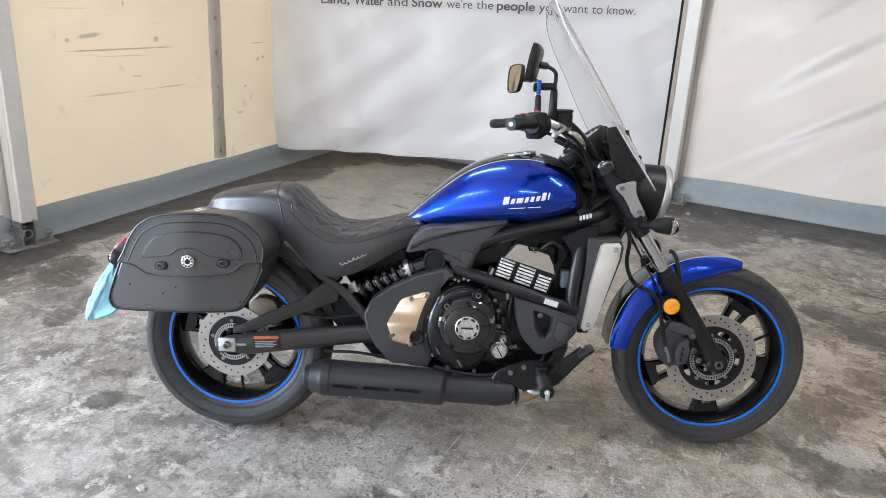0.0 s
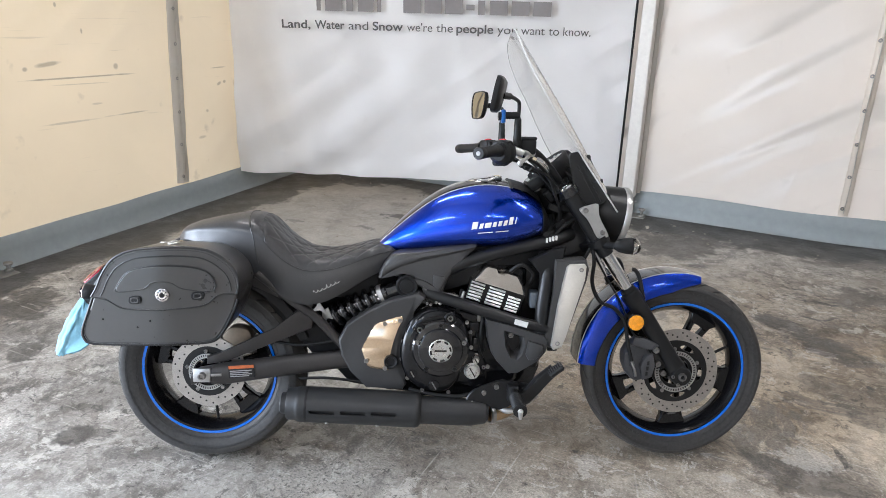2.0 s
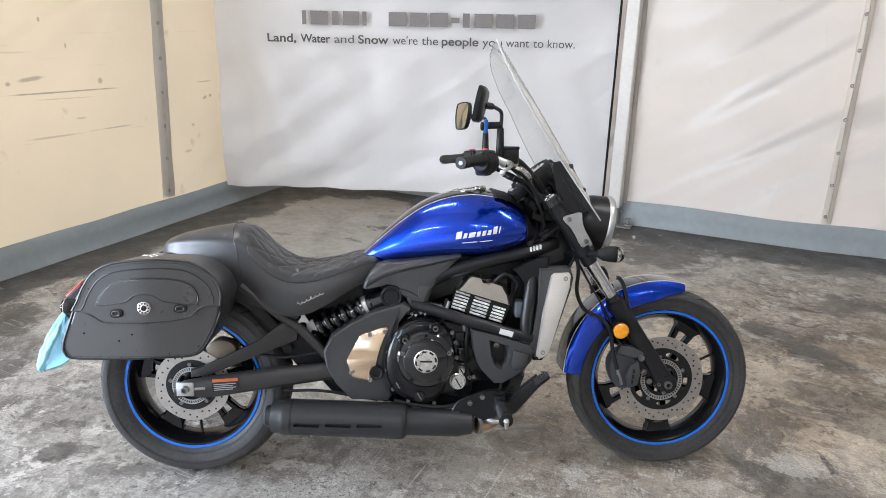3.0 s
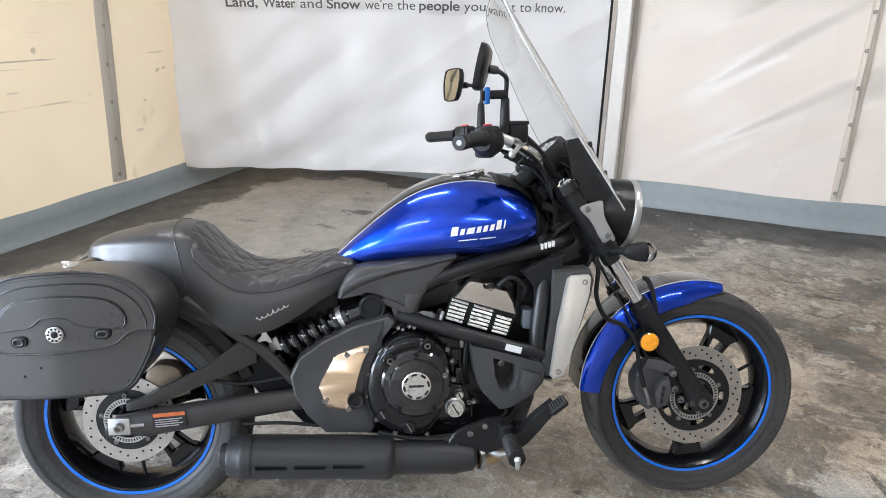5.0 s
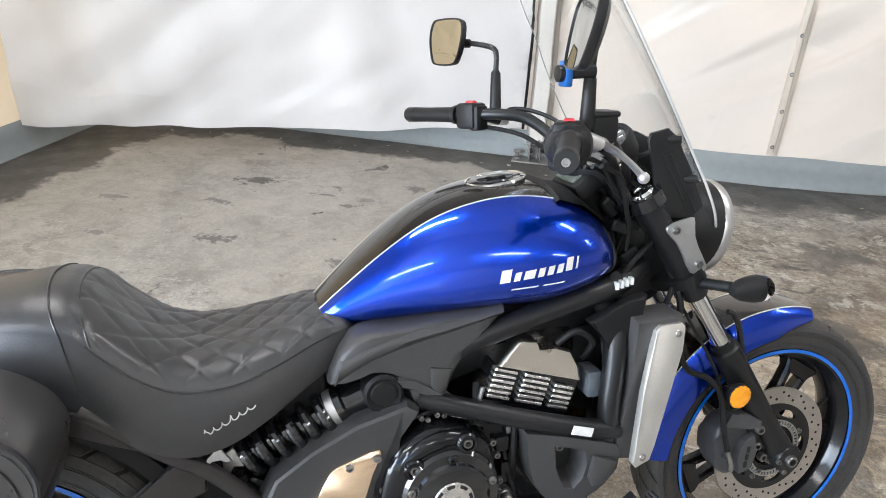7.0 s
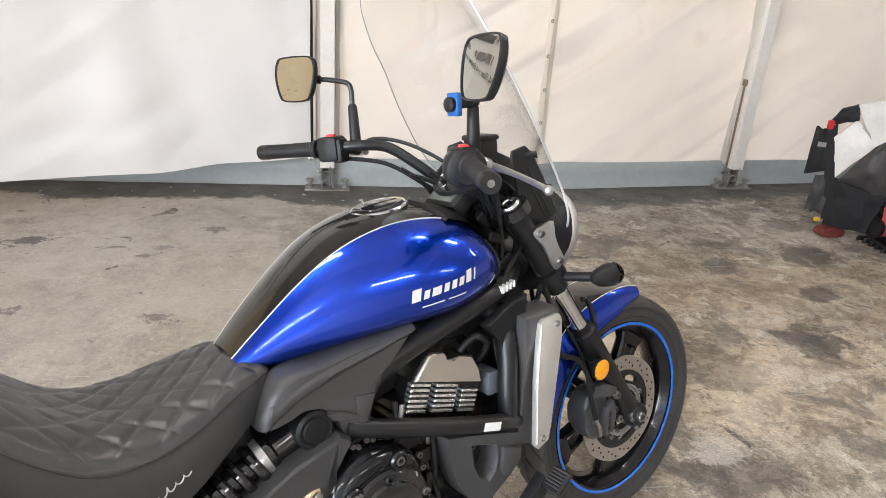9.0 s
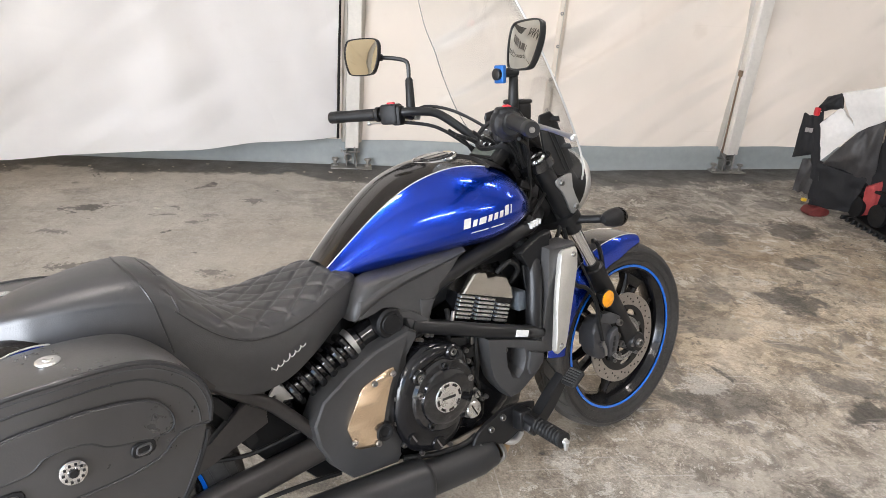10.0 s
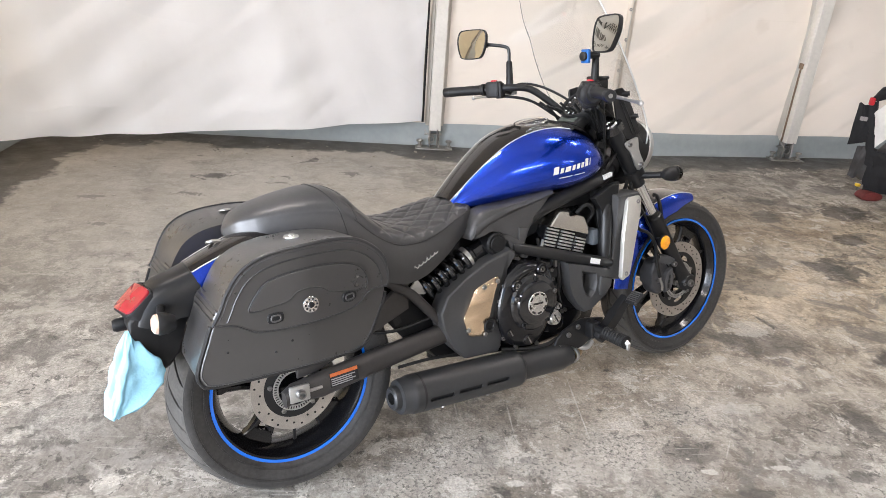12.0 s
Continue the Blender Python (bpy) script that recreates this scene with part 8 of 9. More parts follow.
# radiator with side shroud and silver plate
bm = B()
box(bm, (1.115, -0.150, 0.40), (1.150, 0.150, 0.70), 0.006)
rad = part("radiator", bm, SATIN_BLACK, bike, "black radiator with side shrouds")
for k in range(14):
    bm = B()
    box(bm, (1.150, -0.135, 0.415 + 0.0195 * k), (1.158, 0.135, 0.425 + 0.0195 * k), 0.001, 1)
    part("radiator_fin", bm, SATIN_BLACK, rad)
for sy in (-1, 1):
    bm = B()
    sh = [(1.125, 0.712), (1.222, 0.716), (1.232, 0.690), (1.226, 0.650), (1.165, 0.455), (1.145, 0.420), (1.110, 0.425), (1.095, 0.450), (1.105, 0.50), (1.120, 0.60)]
    loft(bm, [[(1.16 + (x - 1.16) * g - 0.35 * (v - 0.15) * 0, sy * v, 0.57 + (z - 0.57) * g) for x, z in sh] for v, g in ((0.12, 1.0), (0.182, 1.0), (0.190, 0.97))])
    bmesh.ops.triangulate(bm, faces=[f for f in bm.faces if len(f.verts) > 4])
    shr = part("radiator_shroud", bm, GREY_PLASTIC, rad)
    bm = B()
    rp = [(1.158, 0.694), (1.168, 0.702), (1.214, 0.704), (1.220, 0.696), (1.216, 0.655), (1.158, 0.470), (1.146, 0.440), (1.120, 0.430), (1.112, 0.440), (1.132, 0.575)]
    rings = []
    for vv, g in ((0.186, 1.0), (0.198, 1.0), (0.202, 0.96)):
        rings.append([(1.165 + (x - 1.165) * g, sy * (vv + 0.030 * (0.70 - z) / 0.27), 0.57 + (z - 0.57) * g) for x, z in rp])
    loft(bm, rings)
    rpl = part("shroud_plate", bm, shader("satin_nickel", (0.62, 0.60, 0.55), 0.42, 0.85, vary=0.08, scale=25) if sy < 0 else bpy.data.materials["satin_nickel"], rad, "satin silver plate")
    for x, z in ((1.203, 0.686), (1.132, 0.452)):
        bm = B()
        bolt(bm, (x, sy * (0.201 + 0.030 * (0.70 - z) / 0.27), z), (0, sy, 0), 0.0075, 0.004)
        part("plate_bolt", bm, BOLT, rpl)
    bm = B()
    prism(bm, [(1.040, 0.708), (1.120, 0.742), (1.160, 0.752), (1.150, 0.700), (1.135, 0.640), (1.118, 0.560), (1.100, 0.500), (1.085, 0.520), (1.090, 0.60), (1.085, 0.665)], min(sy * 0.135, sy * 0.162), max(sy * 0.135, sy * 0.162), 0.006)
    part("frame_cover", bm, PLASTIC, rad)
    bm = B()
    lf = [(0.905, 0.520), (0.955, 0.509), (1.000, 0.497), (1.098, 0.467), (1.112, 0.450), (1.106, 0.410), (1.080, 0.378), (1.016, 0.338), (0.985, 0.334), (0.945, 0.376), (0.926, 0.405), (0.912, 0.450)]
    gap = [(0.964, 0.484), (0.996, 0.475), (1.030, 0.463), (1.034, 0.430), (1.026, 0.402), (1.008, 0.384), (0.986, 0.392), (0.970, 0.430)]
    loops = []
    for v, g, h in ((0.10, 1.0, None), (0.178, 1.0, None), (0.194, 0.955, None), (0.197, None, 1.0), (0.192, None, 0.93), (0.150, None, 0.62)):
        q = [(0.995 + (x - 0.995) * g, 0.43 + (z - 0.43) * g) for x, z in lf] if g else [(1.000 + (x - 1.000) * h, 0.435 + (z - 0.435) * h) for x, z in gap]
        loops.append([bm.verts.new((x, sy * v, z)) for x, z in q])
    for k, (la, lb) in enumerate(zip(loops, loops[1:])):
        if k == 2:
            ring_edges = [bm.edges.new((l_[i], l_[(i + 1) % len(l_)])) if not bm.edges.get((l_[i], l_[(i + 1) % len(l_)])) else bm.edges.get((l_[i], l_[(i + 1) % len(l_)])) for l_ in (la, lb) for i in range(len(l_))]
            bmesh.ops.triangle_fill(bm, edges=ring_edges, use_beauty=True)
            continue
        for i in range(len(la)):
            bm.faces.new((la[i], la[(i + 1) % len(la)], lb[(i + 1) % len(lb)], lb[i]))
    bc = part("belly_cover", bm, BELLY_GREY, bike, "dark grey lower engine cover", 25)
    bm = B()
    prism(bm, [(0.955, 0.495), (1.04, 0.475), (1.03, 0.375), (0.975, 0.375)], min(sy * 0.140, sy * 0.152), max(sy * 0.140, sy * 0.152))
    part("cover_recess", bm, SATIN_BLACK, bc, "dark recess behind the opening")
    bm = B()
    prism(bm, [(1.044, 0.452), (1.094, 0.436), (1.092, 0.410), (1.070, 0.388), (1.046, 0.385), (1.036, 0.405)], min(sy * 0.190, sy * 0.206), max(sy * 0.190, sy * 0.206), 0.007, 2)
    part("cover_block", bm, BELLY_GREY, bc)
    bm = B()
    bolt(bm, (0.992, sy * 0.152, 0.457), (0, sy, 0), 0.0095, 0.012)
    part("cover_bolt", bm, BOLT, bc)

# exhaust
mc0 = Vector((0.300, -0.196, 0.231))
mdir = Vector((1.0, 0.0, -0.045)).normalized()
bm = B()
lathe(bm, [(0.017, -0.050), (0.028, -0.053), (0.034, -0.048), (0.035, -0.032), (0.049, -0.030), (0.052, -0.022), (0.053, -0.002), (0.0555, 0.002)] + [(0.0575, 0.010 + 0.374 * i / 125) for i in range(126)] + [(0.055, 0.394), (0.045, 0.402), (0.0445, 0.410), (0.0435, 0.565), (0.038, 0.590), (0.034, 0.612), (0.020, 0.622)], mc0, mdir, 144)


def in_slot(q):
    """Whether a place on the muffler's shell lies in one of its three long holes."""
    d_ = q - mc0
    s_ = d_.dot(mdir)
    d_ -= mdir * s_
    if d_.y > 0 or d_.length < 0.056:
        return False
    a_ = math.atan2(d_.z, -d_.y) * 0.0575
    for k in range(3):
        over = max(abs(s_ - 0.087 - 0.098 * k) - 0.0345, 0.0)
        if math.hypot(over, a_ + 0.0030 - 0.002 * k) < 0.0066:
            return True
    return False


bmesh.ops.delete(bm, geom=[f for f in bm.faces if in_slot(f.calc_center_median())], context="FACES")
rim_edges = [e for e in bm.edges if e.is_boundary and all(0.02 < (v.co - mc0).dot(mdir) < 0.37 for v in e.verts)]
for v in {q for e in bmesh.ops.extrude_edge_only(bm, edges=rim_edges)["geom"] if isinstance(e, bmesh.types.BMVert) for q in (e,)}:
    s = (v.co - mc0).dot(mdir)
    axis_ = mc0 + mdir * s
    v.co = axis_ + (v.co - axis_) * 0.93
exhaust = part("exhaust", bm, shader("heatproof_black_paint", (0.022, 0.0225, 0.0235), 0.42, vary=0.15, scale=12, bump=0.06), bike, "matt black slip-on muffler with slots", 40)
bm = B()
lathe(bm, [(0.0172, -0.0515), (0.018, 0.02), (0, 0.02)], mc0, mdir, 20)
part("tail_pipe", bm, DEEP_BLACK, exhaust, "dark tail pipe opening")
bm = B()
lathe(bm, [(0.0500, 0.02), (0.0500, 0.37)], mc0, mdir, 32)
part("inner_pipe", bm, SATIN_BLACK, exhaust, "dark inner sleeve behind the slots")
bm = B()
lathe(bm, [(0.0578, 0.030), (0.0582, 0.032), (0.0582, 0.035), (0.0578, 0.037)], mc0, mdir, 40)
part("muffler_seam", bm, SATIN_BLACK, exhaust)
for t in (0.10, 0.26):
    bm = B()
    bolt(bm, mc0 + mdir * t + Vector((0, -math.cos(radians(-55)), math.sin(radians(-55)))) * 0.0565, (0, -math.cos(radians(-55)), math.sin(radians(-55))), 0.006, 0.004)
    part("muffler_bolt", bm, BOLT, exhaust)
bm = B()
tube(bm, smooth_line([(0.925, -0.190, 0.196), (0.965, -0.175, 0.195), (1.01, -0.13, 0.205), (1.05, -0.08, 0.25), (1.08, -0.06, 0.36), (1.08, -0.05, 0.50)], 6), 0.022, 14)
part("header_pipe", bm, shader("heat_tinted_steel", (0.50, 0.36, 0.22), 0.3, 1.0, vary=0.2, scale=14), exhaust, "heat-tinted steel header pipe")
bm = B()
lathe(bm, [(0.026, 0.0), (0.031, 0.002), (0.031, 0.014), (0.026, 0.016)], (0.925, -0.190, 0.196), (0.92, 0.35, 0), 20, closed=True)
part("pipe_clamp", bm, BOLT, exhaust)

# foot controls
bm = B()
fb = smooth_line([(0.846, 0.236), (0.852, 0.262), (0.872, 0.284), (0.920, 0.304), (0.965, 0.318), (1.015, 0.310), (1.062, 0.302), (1.050, 0.268), (1.010, 0.244), (0.985, 0.226), (0.945, 0.214), (0.925, 0.234), (0.895, 0.234), (0.868, 0.222)], 2, True)
prism(bm, fb, -0.202, -0.190, 0.003, 1)
fc = part("footpeg_bracket", bm, SATIN_BLACK, bike, "black footpeg bracket")
for x, z in ((0.866, 0.240), (0.905, 0.276), (0.945, 0.296), (0.992, 0.296), (1.035, 0.286)):
    bm = B()
    bolt(bm, (x, -0.202, z), (0, -1, 0), 0.0085, 0.007)
    part("bracket_bolt", bm, BOLT, fc)
p0, p1 = Vector((0.998, -0.215, 0.290)), Vector((1.001, -0.368, 0.280))
bm = B()
tube(bm, [p0, p0.lerp(p1, 0.38)], 0.013, 12)
box(bm, (0.980, -0.235, 0.252), (1.018, -0.195, 0.308), 0.006)
part("peg_mount", bm, SATIN_BLACK, fc)
bm = B()
ts = [i / 36 for i in range(37)]
tube(bm, [p0.lerp(p1, 0.36 + 0.64 * t) for t in ts], [0.0195 + (0.0022 if (i // 2) % 2 else 0) - (0.006 if i in (0, 36) else 0) for i in range(37)], 18)
part("footpeg", bm, RUBBER_EDGE, fc, "ribbed black rubber footpeg")
bm = B()
tube(bm, [p1, p1 + (p1 - p0).normalized() * 0.006, p1 + Vector((0, -0.004, -0.022))], [0.009, 0.008, 0.005], 10)
part("peg_feeler", bm, CAST, fc, "bright bank feeler")
bm = B()
prism(bm, [(0.985, 0.262), (1.008, 0.240), (1.048, 0.262), (1.080, 0.302), (1.128, 0.352), (1.112, 0.384), (1.060, 0.340), (1.030, 0.292), (0.998, 0.290)], -0.258, -0.226, 0.007, 2)
ped = part("brake_pedal", bm, SATIN_BLACK, bike, "black brake pedal with ribbed pad")
pm = Matrix.Translation((1.120, -0.280, 0.384)) @ Matrix.Rotation(radians(-38), 4, "Y")
bm = B()
box(bm, (-0.027, -0.026, -0.010), (0.025, 0.022, 0.006), 0.005, 1, pm)
part("pedal_pad", bm, PLASTIC, ped)
for k in range(6):
    bm = B()
    box(bm, (-0.020 + 0.0073 * k, -0.022, 0.005), (-0.0165 + 0.0073 * k, 0.018, 0.0085), 0.001, 1, pm)
    part("pad_rib", bm, GREY_PLASTIC, ped)
bm = B()
u_, w_ = Vector((0, 1, 0)), Vector((0.6, 0, -0.8))
tube(bm, [Vector((1.045, -0.195, 0.235)) + Vector((0.8, 0, 0.6)) * (0.05 * t) + (u_ * math.cos(2 * math.pi * 8 * t) + w_ * math.sin(2 * math.pi * 8 * t)) * 0.0055 for t in (i / 96 for i in range(97))], 0.0014, 5)
part("return_spring", bm, BOLT, ped)
bm = B()
tube(bm, smooth_line([(0.95, -0.18, 0.222), (0.985, -0.20, 0.212), (1.02, -0.19, 0.222)], 4), 0.010, 10)
part("pedal_pivot", bm, CAST, ped)
# far side: footpeg and the prop stand the bike leans on
bm = B()
tube(bm, [(0.99, 0.16, 0.29), (0.985, 0.39, 0.30)], 0.019, 12)
part("footpeg", bm, RUBBER_EDGE, bike)
foot = BIKE.inverted() @ Vector((0.70, 0.335, 0.012))
bm = B()
tube(bm, [(0.74, 0.13, 0.27), foot], [0.015, 0.012], 12)
stand = part("prop_stand", bm, SATIN_BLACK, bike, "black prop stand")
bm = B()
lathe(bm, [(0, -0.008), (0.024, -0.008), (0.024, 0.004), (0, 0.006)], foot, BIKE.inverted().to_3x3() @ Vector((0, 0, 1)), 16)
part("stand_foot", bm, SATIN_BLACK, stand)
# inner rear mudguard and under-seat mass
bm = B()
rows = []
for i in range(13):
    a = radians(20 + 95 * i / 12)
    r = 0.352
    o = Vector((AX_R, 0, AX_Z)) + Vector((math.cos(a), 0, math.sin(a))) * r
    dn = Vector((math.cos(a), 0, math.sin(a)))
    rows.append([o + Vector((0, y, 0)) - dn * d_ for y, d_ in ((-0.098, 0.03), (-0.09, 0.004), (0, 0), (0.09, 0.004), (0.098, 0.03))])
loft(bm, rows, caps=False, closed=False)
part("inner_mudguard", bm, PLASTIC, bike).location = (0, -0.045, 0)
bm = B()
box(bm, (0.16, -0.105, 0.56), (0.56, 0.105, 0.66), 0.02)
part("battery_box", bm, PLASTIC, bike)
for sy in (-1, 1):
    bm = B()
    tube(bm, smooth_line([(0.12, sy * 0.13, 0.64), (0.08, sy * 0.165, 0.60), (-0.10, sy * 0.17, 0.60), (-0.16, sy * 0.13, 0.64)], 5), 0.008, 8)
    part("bag_rail", bm, SATIN_BLACK, bike)
bm = B()
tube(bm, smooth_line([(-0.115, -0.055, 0.722), (-0.155, -0.058, 0.730), (-0.17, -0.045, 0.725), (-0.155, -0.03, 0.722)], 5), 0.005, 8)
part("seat_bracket", bm, BOLT, bike, "bright seat bracket")

bm = B()
prism(bm, [(0.30, 0.56), (0.36, 0.46), (0.46, 0.40), (0.60, 0.38), (0.66, 0.56), (0.62, 0.64), (0.50, 0.62)], -0.062, 0.09, 0.01)
part("air_box", bm, PLASTIC, bike)
bm = B()
prism(bm, [(0.57, 0.655), (0.62, 0.70), (0.75, 0.735), (0.95, 0.745), (1.09, 0.77), (1.09, 0.68), (0.90, 0.64), (0.74, 0.57)], -0.10, 0.10, 0.01)
part("frame_spine", bm, SATIN_BLACK, bike)
bm = B()
prism(bm, [(0.97, 0.24), (1.07, 0.27), (1.095, 0.34), (1.09, 0.46), (1.00, 0.47)], -0.135, 0.135, 0.015)
part("engine_front", bm, ENGINE_BLACK, engine)
bm = B()
prism(bm, [(1.03, 0.50), (1.10, 0.48), (1.12, 0.66), (1.09, 0.72), (1.03, 0.70)], -0.09, 0.12, 0.01)
part("coolant_tank", bm, SATIN_BLACK, engine)

bm = B()
prism(bm, [(0.16, 0.60), (0.33, 0.545), (0.46, 0.40), (0.45, 0.33), (0.36, 0.345), (0.30, 0.42), (0.22, 0.50)], -0.112, -0.096, 0.004)
part("inner_panel", bm, PLASTIC, bike)
# pale flat piece added as a bright patch beside the rail
bm = B()
prism(bm, [(0.343, 0.525), (0.354, 0.541), (0.362, 0.547), (0.358, 0.557), (0.367, 0.562), (0.375, 0.547), (0.390, 0.528), (0.383, 0.525), (0.371, 0.533), (0.358, 0.532), (0.349, 0.523)], -0.157, -0.151, 0.001, 1)
bmesh.ops.triangulate(bm, faces=[f for f in bm.faces if len(f.verts) > 4])
part("bracket_tab", bm, CAST, bike, "small pale T-shaped patch below the seat")
bm = B()
prism(bm, [(0.38, 0.36), (0.62, 0.36), (0.66, 0.26), (0.60, 0.245), (0.46, 0.27)], -0.11, 0.11, 0.01)
part("linkage_block", bm, SATIN_BLACK, bike)

# ---- cloth hanging from the tail ----
bm = B()
rows = []
NR, NS = 44, 64
for i in range(NR + 1):
    t = i / NR
    row = []
    wide = curve([0, 0.08, 0.3, 0.55, 0.8, 0.95, 1.0], [0.008, 0.014, 0.022, 0.027, 0.025, 0.022, 0.012], t)
    flap = curve([0, 0.1, 0.62, 0.78, 1.0], [0.0, 0.006, 0.074, 0.072, 0.028], t)
    for k in range(NS):
        a = 2 * math.pi * k / NS
        crease = 1 + 0.16 * math.sin(4 * a + 3.0 * t) + 0.40 * noise.noise(Vector((math.cos(a) * 2.4, math.sin(a) * 2.4, t * 6.0))) + 0.12 * noise.noise(Vector((math.cos(a) * 5, math.sin(a) * 5, t * 11.0)))
        thin = max(0, math.cos(a)) ** 5
        x = -0.388 - 0.054 * t + wide * crease * math.cos(a) + flap * thin
        y = -0.040 - 0.085 * t + wide * 0.8 * crease * math.sin(a) * (1 - 0.4 * thin) + 0.010 * math.sin(9 * t + 2) * thin
        z = 0.578 - 0.164 * t + 0.012 * thin * t - 0.010 * noise.noise(Vector((math.cos(a) * 2, math.sin(a) * 2, 2.0))) * t
        row.append((x, y, z))
    rows.append(row)
loft(bm, rows)
tagged(link("cleaning_cloth", bm, RAG, None, sharp=80), "pale blue crumpled cleaning cloth hanging from the tail", "cloth")

# ---- snowmobile parked with its rear to the far wall ----
sled = tagged(empty("snowmobile", TENT), "black, white and red snowmobile with a hanging rear flap", "snowmobile")


def panel(name, corners, n, fold, seed, material, label, thick, parent=sled):
    """A moulded or hanging panel between four corners in the tent's frame, uneven and with thickness."""
    bm_ = B()
    a, b, c, d = (Vector(q) for q in corners)
    nrm = (b - a).cross(d - a).normalized()
    ctr = (a + b + c + d) / 4
    front, back = [], []
    for j in range(n + 1):
        r1, r2 = [], []
        for i in range(n + 1):
            s, t_ = i / n, j / n
            p = a.lerp(b, s).lerp(d.lerp(c, s), t_)
            p = ctr + (p - ctr) * (1 + 0.07 * noise.noise(Vector((s * 4, t_ * 4, seed + 3))))
            h = fold * (noise.noise(Vector((s * 2.5, t_ * 2.5, seed))) + 0.5 * noise.noise(Vector((s * 6 + t_ * 2, t_ * 5, seed)))) + fold * 1.2 * math.sin(math.pi * s) * math.sin(math.pi * t_)
            r1.append(p + nrm * h)
            r2.append(p + nrm * (h - thick))
        front.append(r1)
        back.append(r2)
    loft(bm_, [r1 + r2[::-1] for r1, r2 in zip(front, back)])
    return part(name, bm_, material, parent, label, 50)


bm = B()
loft(bm, [[(u, -v, z) for u, z in ((lo_, 0.10), (lo_ - 0.10, 0.34), (lo_ - 0.06, top_ - 0.12), (lo_ + 0.10, top_), (lo_ + 0.42, top_), (lo_ + 0.56, 0.36), (lo_ + 0.48, 0.10))] for v, lo_, top_ in ((1.00, 6.24, 0.60), (1.06, 6.25, 0.64), (1.16, 6.27, 0.70), (1.40, 6.30, 0.80), (1.80, 6.32, 0.86), (2.10, 6.34, 0.80), (2.30, 6.40, 0.60))])
part("body", bm, BLACK_TEXTILE, sled, "matt black body", 50)
bm = B()
rows = []
for k in range(40):
    t = 2 * math.pi * k / 40
    v, z = 1.55 + 0.62 * math.copysign(abs(math.cos(t)) ** 0.5, math.cos(t)), 0.145 + 0.13 * math.copysign(abs(math.sin(t)) ** 0.7, math.sin(t))
    rows.append([(6.17, -v, z), (6.54, -v, z), (6.54, -1.55 + (1.55 - v) * 0.95, 0.145 + (z - 0.145) * 0.86), (6.17, -1.55 + (1.55 - v) * 0.95, 0.145 + (z - 0.145) * 0.86)])
loft(bm, rows + rows[:1], caps=False)
track = part("track", bm, RUBBER_EDGE, sled, "black rubber track", 30)
for k in range(24):
    bm = B()
    v = 0.96 + 0.052 * k
    prism(bm, [(6.155, 0.0), (6.56, 0.0), (6.55, 0.028), (6.165, 0.028)], -v - 0.012, -v + 0.012, 0.003, 1)
    part("track_lug", bm, RUBBER_EDGE, track)
for k in range(6):
    bm = B()
    c = (6.165, -1.05 - 0.2 * k, 0.125)
    lathe(bm, [(0, 0.02), (0.022, 0.02), (0.06, 0.012), (0.072, 0.012), (0.074, -0.012), (0, -0.012)], c, (-1, 0, 0), 20)
    part("bogie_wheel", bm, PLASTIC, track)
flap_ = panel("snow_flap", [(5.80, -0.79, 0.37), (5.88, -0.87, 0.41), (5.84, -0.88, 0.66), (5.77, -0.83, 0.67)], 14, 0.018, 2.0, BLACK_TEXTILE, "black hanging rear flap with pale print", 0.012)
for k in range(2):
    bm = B()
    box(bm, (-0.011, -0.002, -0.014), (0.011, 0.002, 0.014), 0.0, 1, Matrix.Translation((5.800 + 0.019 * k, -0.862 - 0.013 * k, 0.572)) @ Matrix.Rotation(radians(-38), 4, "Z"))
    part("printed_bar", bm, INK_PALE, flap_, "pale printed bar")
panel("lower_flap", [(5.87, -0.79, 0.14), (5.95, -0.85, 0.13), (5.93, -0.89, 0.39), (5.85, -0.83, 0.37)], 14, 0.018, 6.0, GREY_TEXTILE, "dark grey lower flap", 0.012)
panel("rear_strut", [(5.96, -0.85, 0.09), (6.00, -0.89, 0.10), (5.845, -0.91, 0.69), (5.80, -0.88, 0.70)], 10, 0.006, 4.0, BLACK_TEXTILE, "black upright at the rear", 0.03)
panel("grab_bar", [(5.80, -0.88, 0.69), (5.91, -0.99, 0.74), (5.88, -0.99, 0.83), (5.83, -0.92, 0.79)], 14, 0.020, 6.0, BLACK_TEXTILE, "black rear grab bar and seat end", 0.05)
panel("side_panel", [(5.93, -0.90, 0.38), (6.01, -1.05, 0.61), (5.90, -0.99, 0.75), (5.85, -0.90, 0.62)], 16, 0.012, 5.0, WHITE_TEXTILE, "white plastic side panel", 0.02)
panel("top_panel", [(6.005, -1.05, 0.605), (6.12, -1.45, 0.90), (6.04, -1.45, 1.00), (5.875, -0.985, 0.83)], 16, 0.014, 9.0, WHITE_TEXTILE, "white plastic tunnel panel", 0.02)
panel("flank", [(5.94, -0.91, 0.36), (6.18, -1.11, 0.27), (6.07, -1.18, 0.73), (6.01, -1.06, 0.61)], 20, 0.030, 3.5, GREY_TEXTILE, "dark grey creased flank", 0.03)
panel("flank", [(6.22, -1.13, 0.24), (6.34, -1.42, 0.16), (6.20, -1.48, 0.86), (6.09, -1.17, 0.71)], 18, 0.010, 8.5, BLACK_TEXTILE, "black flank", 0.03)
panel("rear_guard", [(5.97, -0.85, 0.045), (6.15, -1.02, 0.07), (6.15, -1.09, 0.32), (5.92, -0.89, 0.37)], 16, 0.020, 7.0, BLACK_TEXTILE, "black rear guard over the track", 0.03)
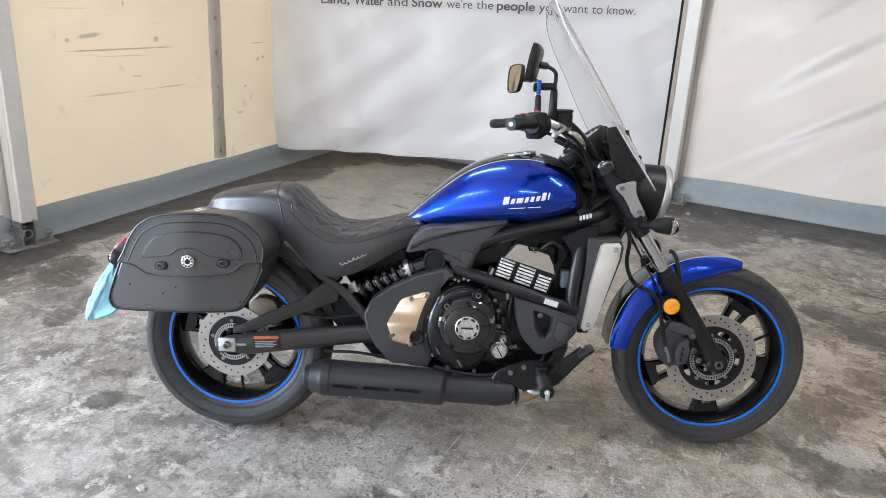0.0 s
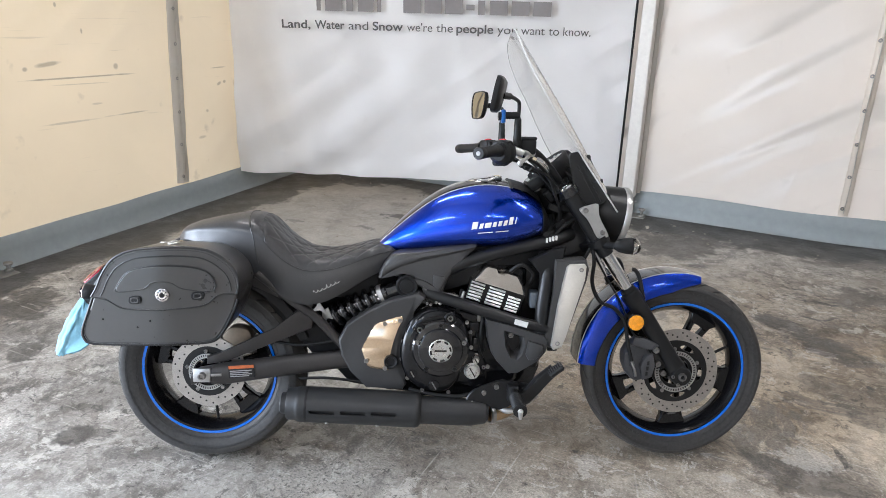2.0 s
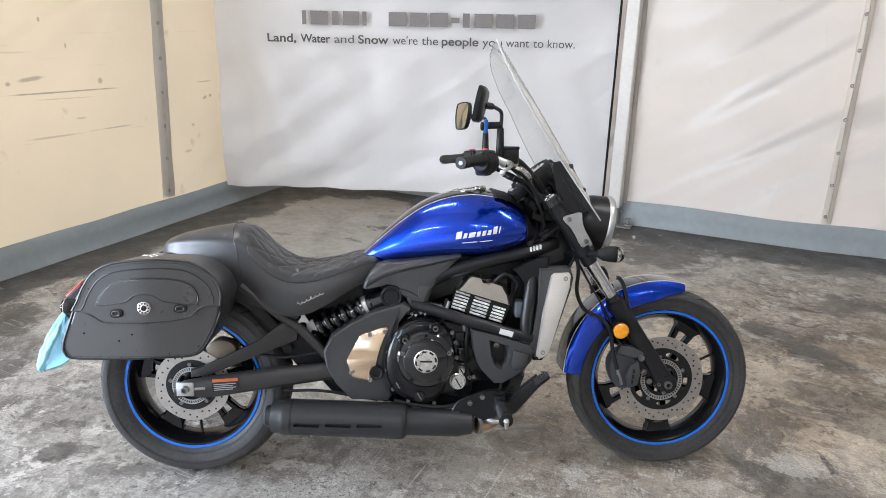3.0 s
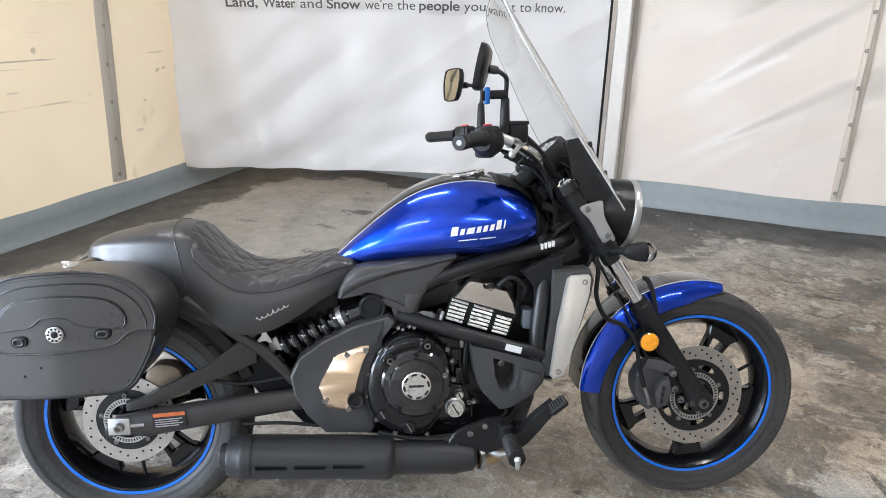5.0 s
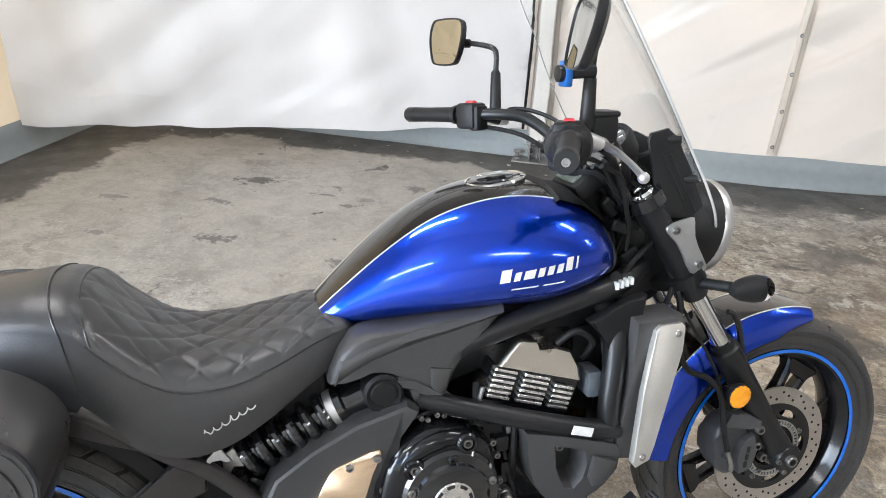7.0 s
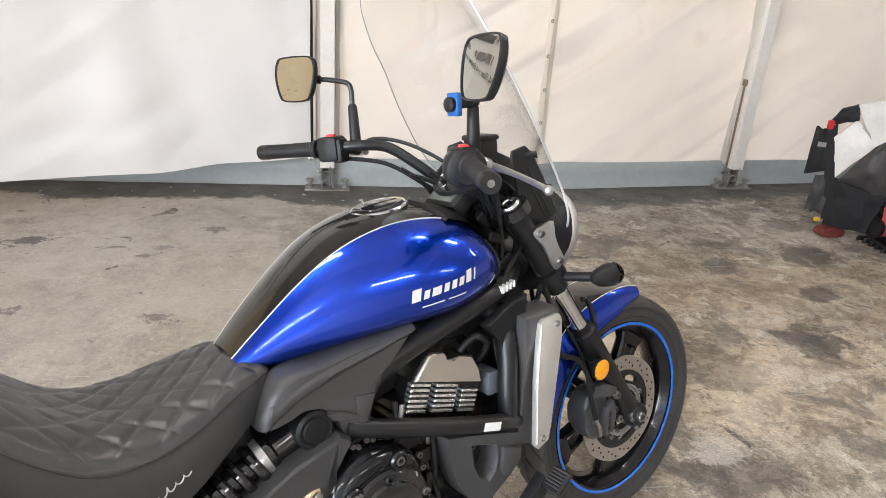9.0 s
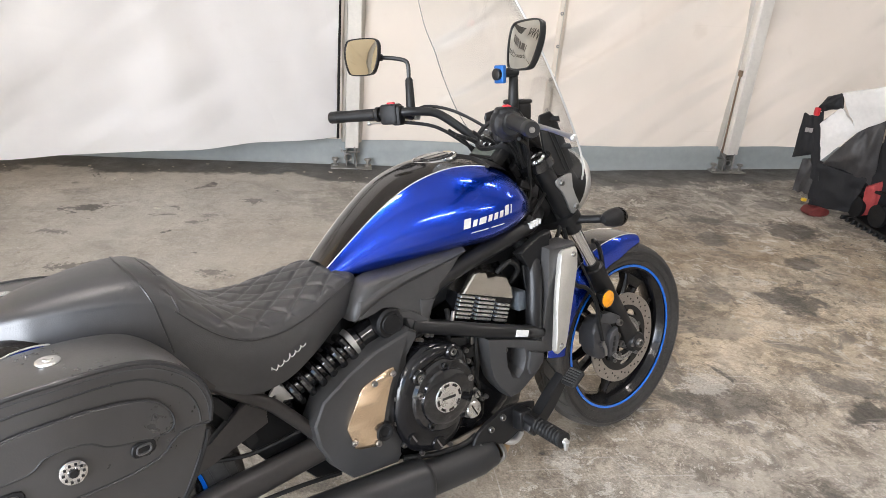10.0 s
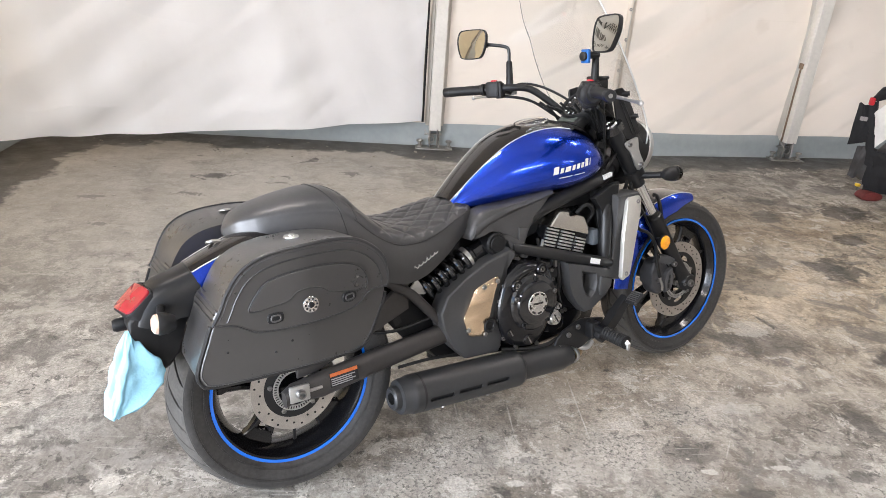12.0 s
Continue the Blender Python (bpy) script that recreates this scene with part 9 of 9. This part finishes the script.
panel("red_panel", [(6.18, -1.08, 0.06), (6.23, -1.14, 0.10), (6.19, -1.20, 0.35), (6.14, -1.11, 0.27)], 14, 0.012, 7.0, RED_TEXTILE, "dull red panel above the track", 0.02)
bm = B()
prism(bm, smooth_line([(5.945, 0.004), (6.075, 0.004), (6.085, 0.045), (6.02, 0.062), (5.955, 0.052)], 3, True), -0.93, -0.83, 0.010, 2)
part("track_guard", bm, DARK_RED, sled, "worn dark red guard at the ground")
bm = B()
box(bm, (5.915, -0.865, 0.082), (5.945, -0.835, 0.104), 0.006)
part("tag", bm, YELLOW_PLASTIC, sled, "small yellow tag")
bm = B()
box(bm, (5.800, -0.905, 0.670), (5.832, -0.872, 0.724), 0.010)
part("tail_light", bm, RED_PLASTIC, sled, "red tail light")

# ---- crumbs and chips swept along the slab ----
rnd = random.Random(11)
bm = B()
for k in range(300):
    u, v = (rnd.uniform(0.3, 6.5), rnd.uniform(0.10, 0.55)) if k < 70 else (rnd.uniform(0.3, 6.0), rnd.uniform(0.6, 4.6)) if k < 150 else (rnd.gauss(2.85, 0.35), rnd.gauss(3.75, 0.22))
    r = rnd.uniform(0.004, 0.012) * (1.0 if k % 9 else 1.8) * (1.0 if k < 150 else 0.45)
    a0 = rnd.uniform(0, 6.28)
    base = [bm.verts.new((u + r * rnd.uniform(0.6, 1.2) * math.cos(a0 + a), -v + r * rnd.uniform(0.3, 0.7) * math.sin(a0 + a), 0.0)) for a in (0.0, 1.3, 2.5, 3.8, 5.0)]
    top = [bm.verts.new((q.co.x * 0.8 + u * 0.2, q.co.y * 0.8 - v * 0.2, r * rnd.uniform(0.25, 0.6))) for q in base]
    bm.faces.new(top)
    for i in range(5):
        bm.faces.new((base[i], base[(i + 1) % 5], top[(i + 1) % 5], top[i]))
CRUMB = shader("pale_crumbs", (0.36, 0.33, 0.28), 0.8, vary=0.5, scale=2.0)
tagged(in_tent("debris", bm, CRUMB), "pale crumbs and chips scattered on the slab", "debris", kind="stuff")
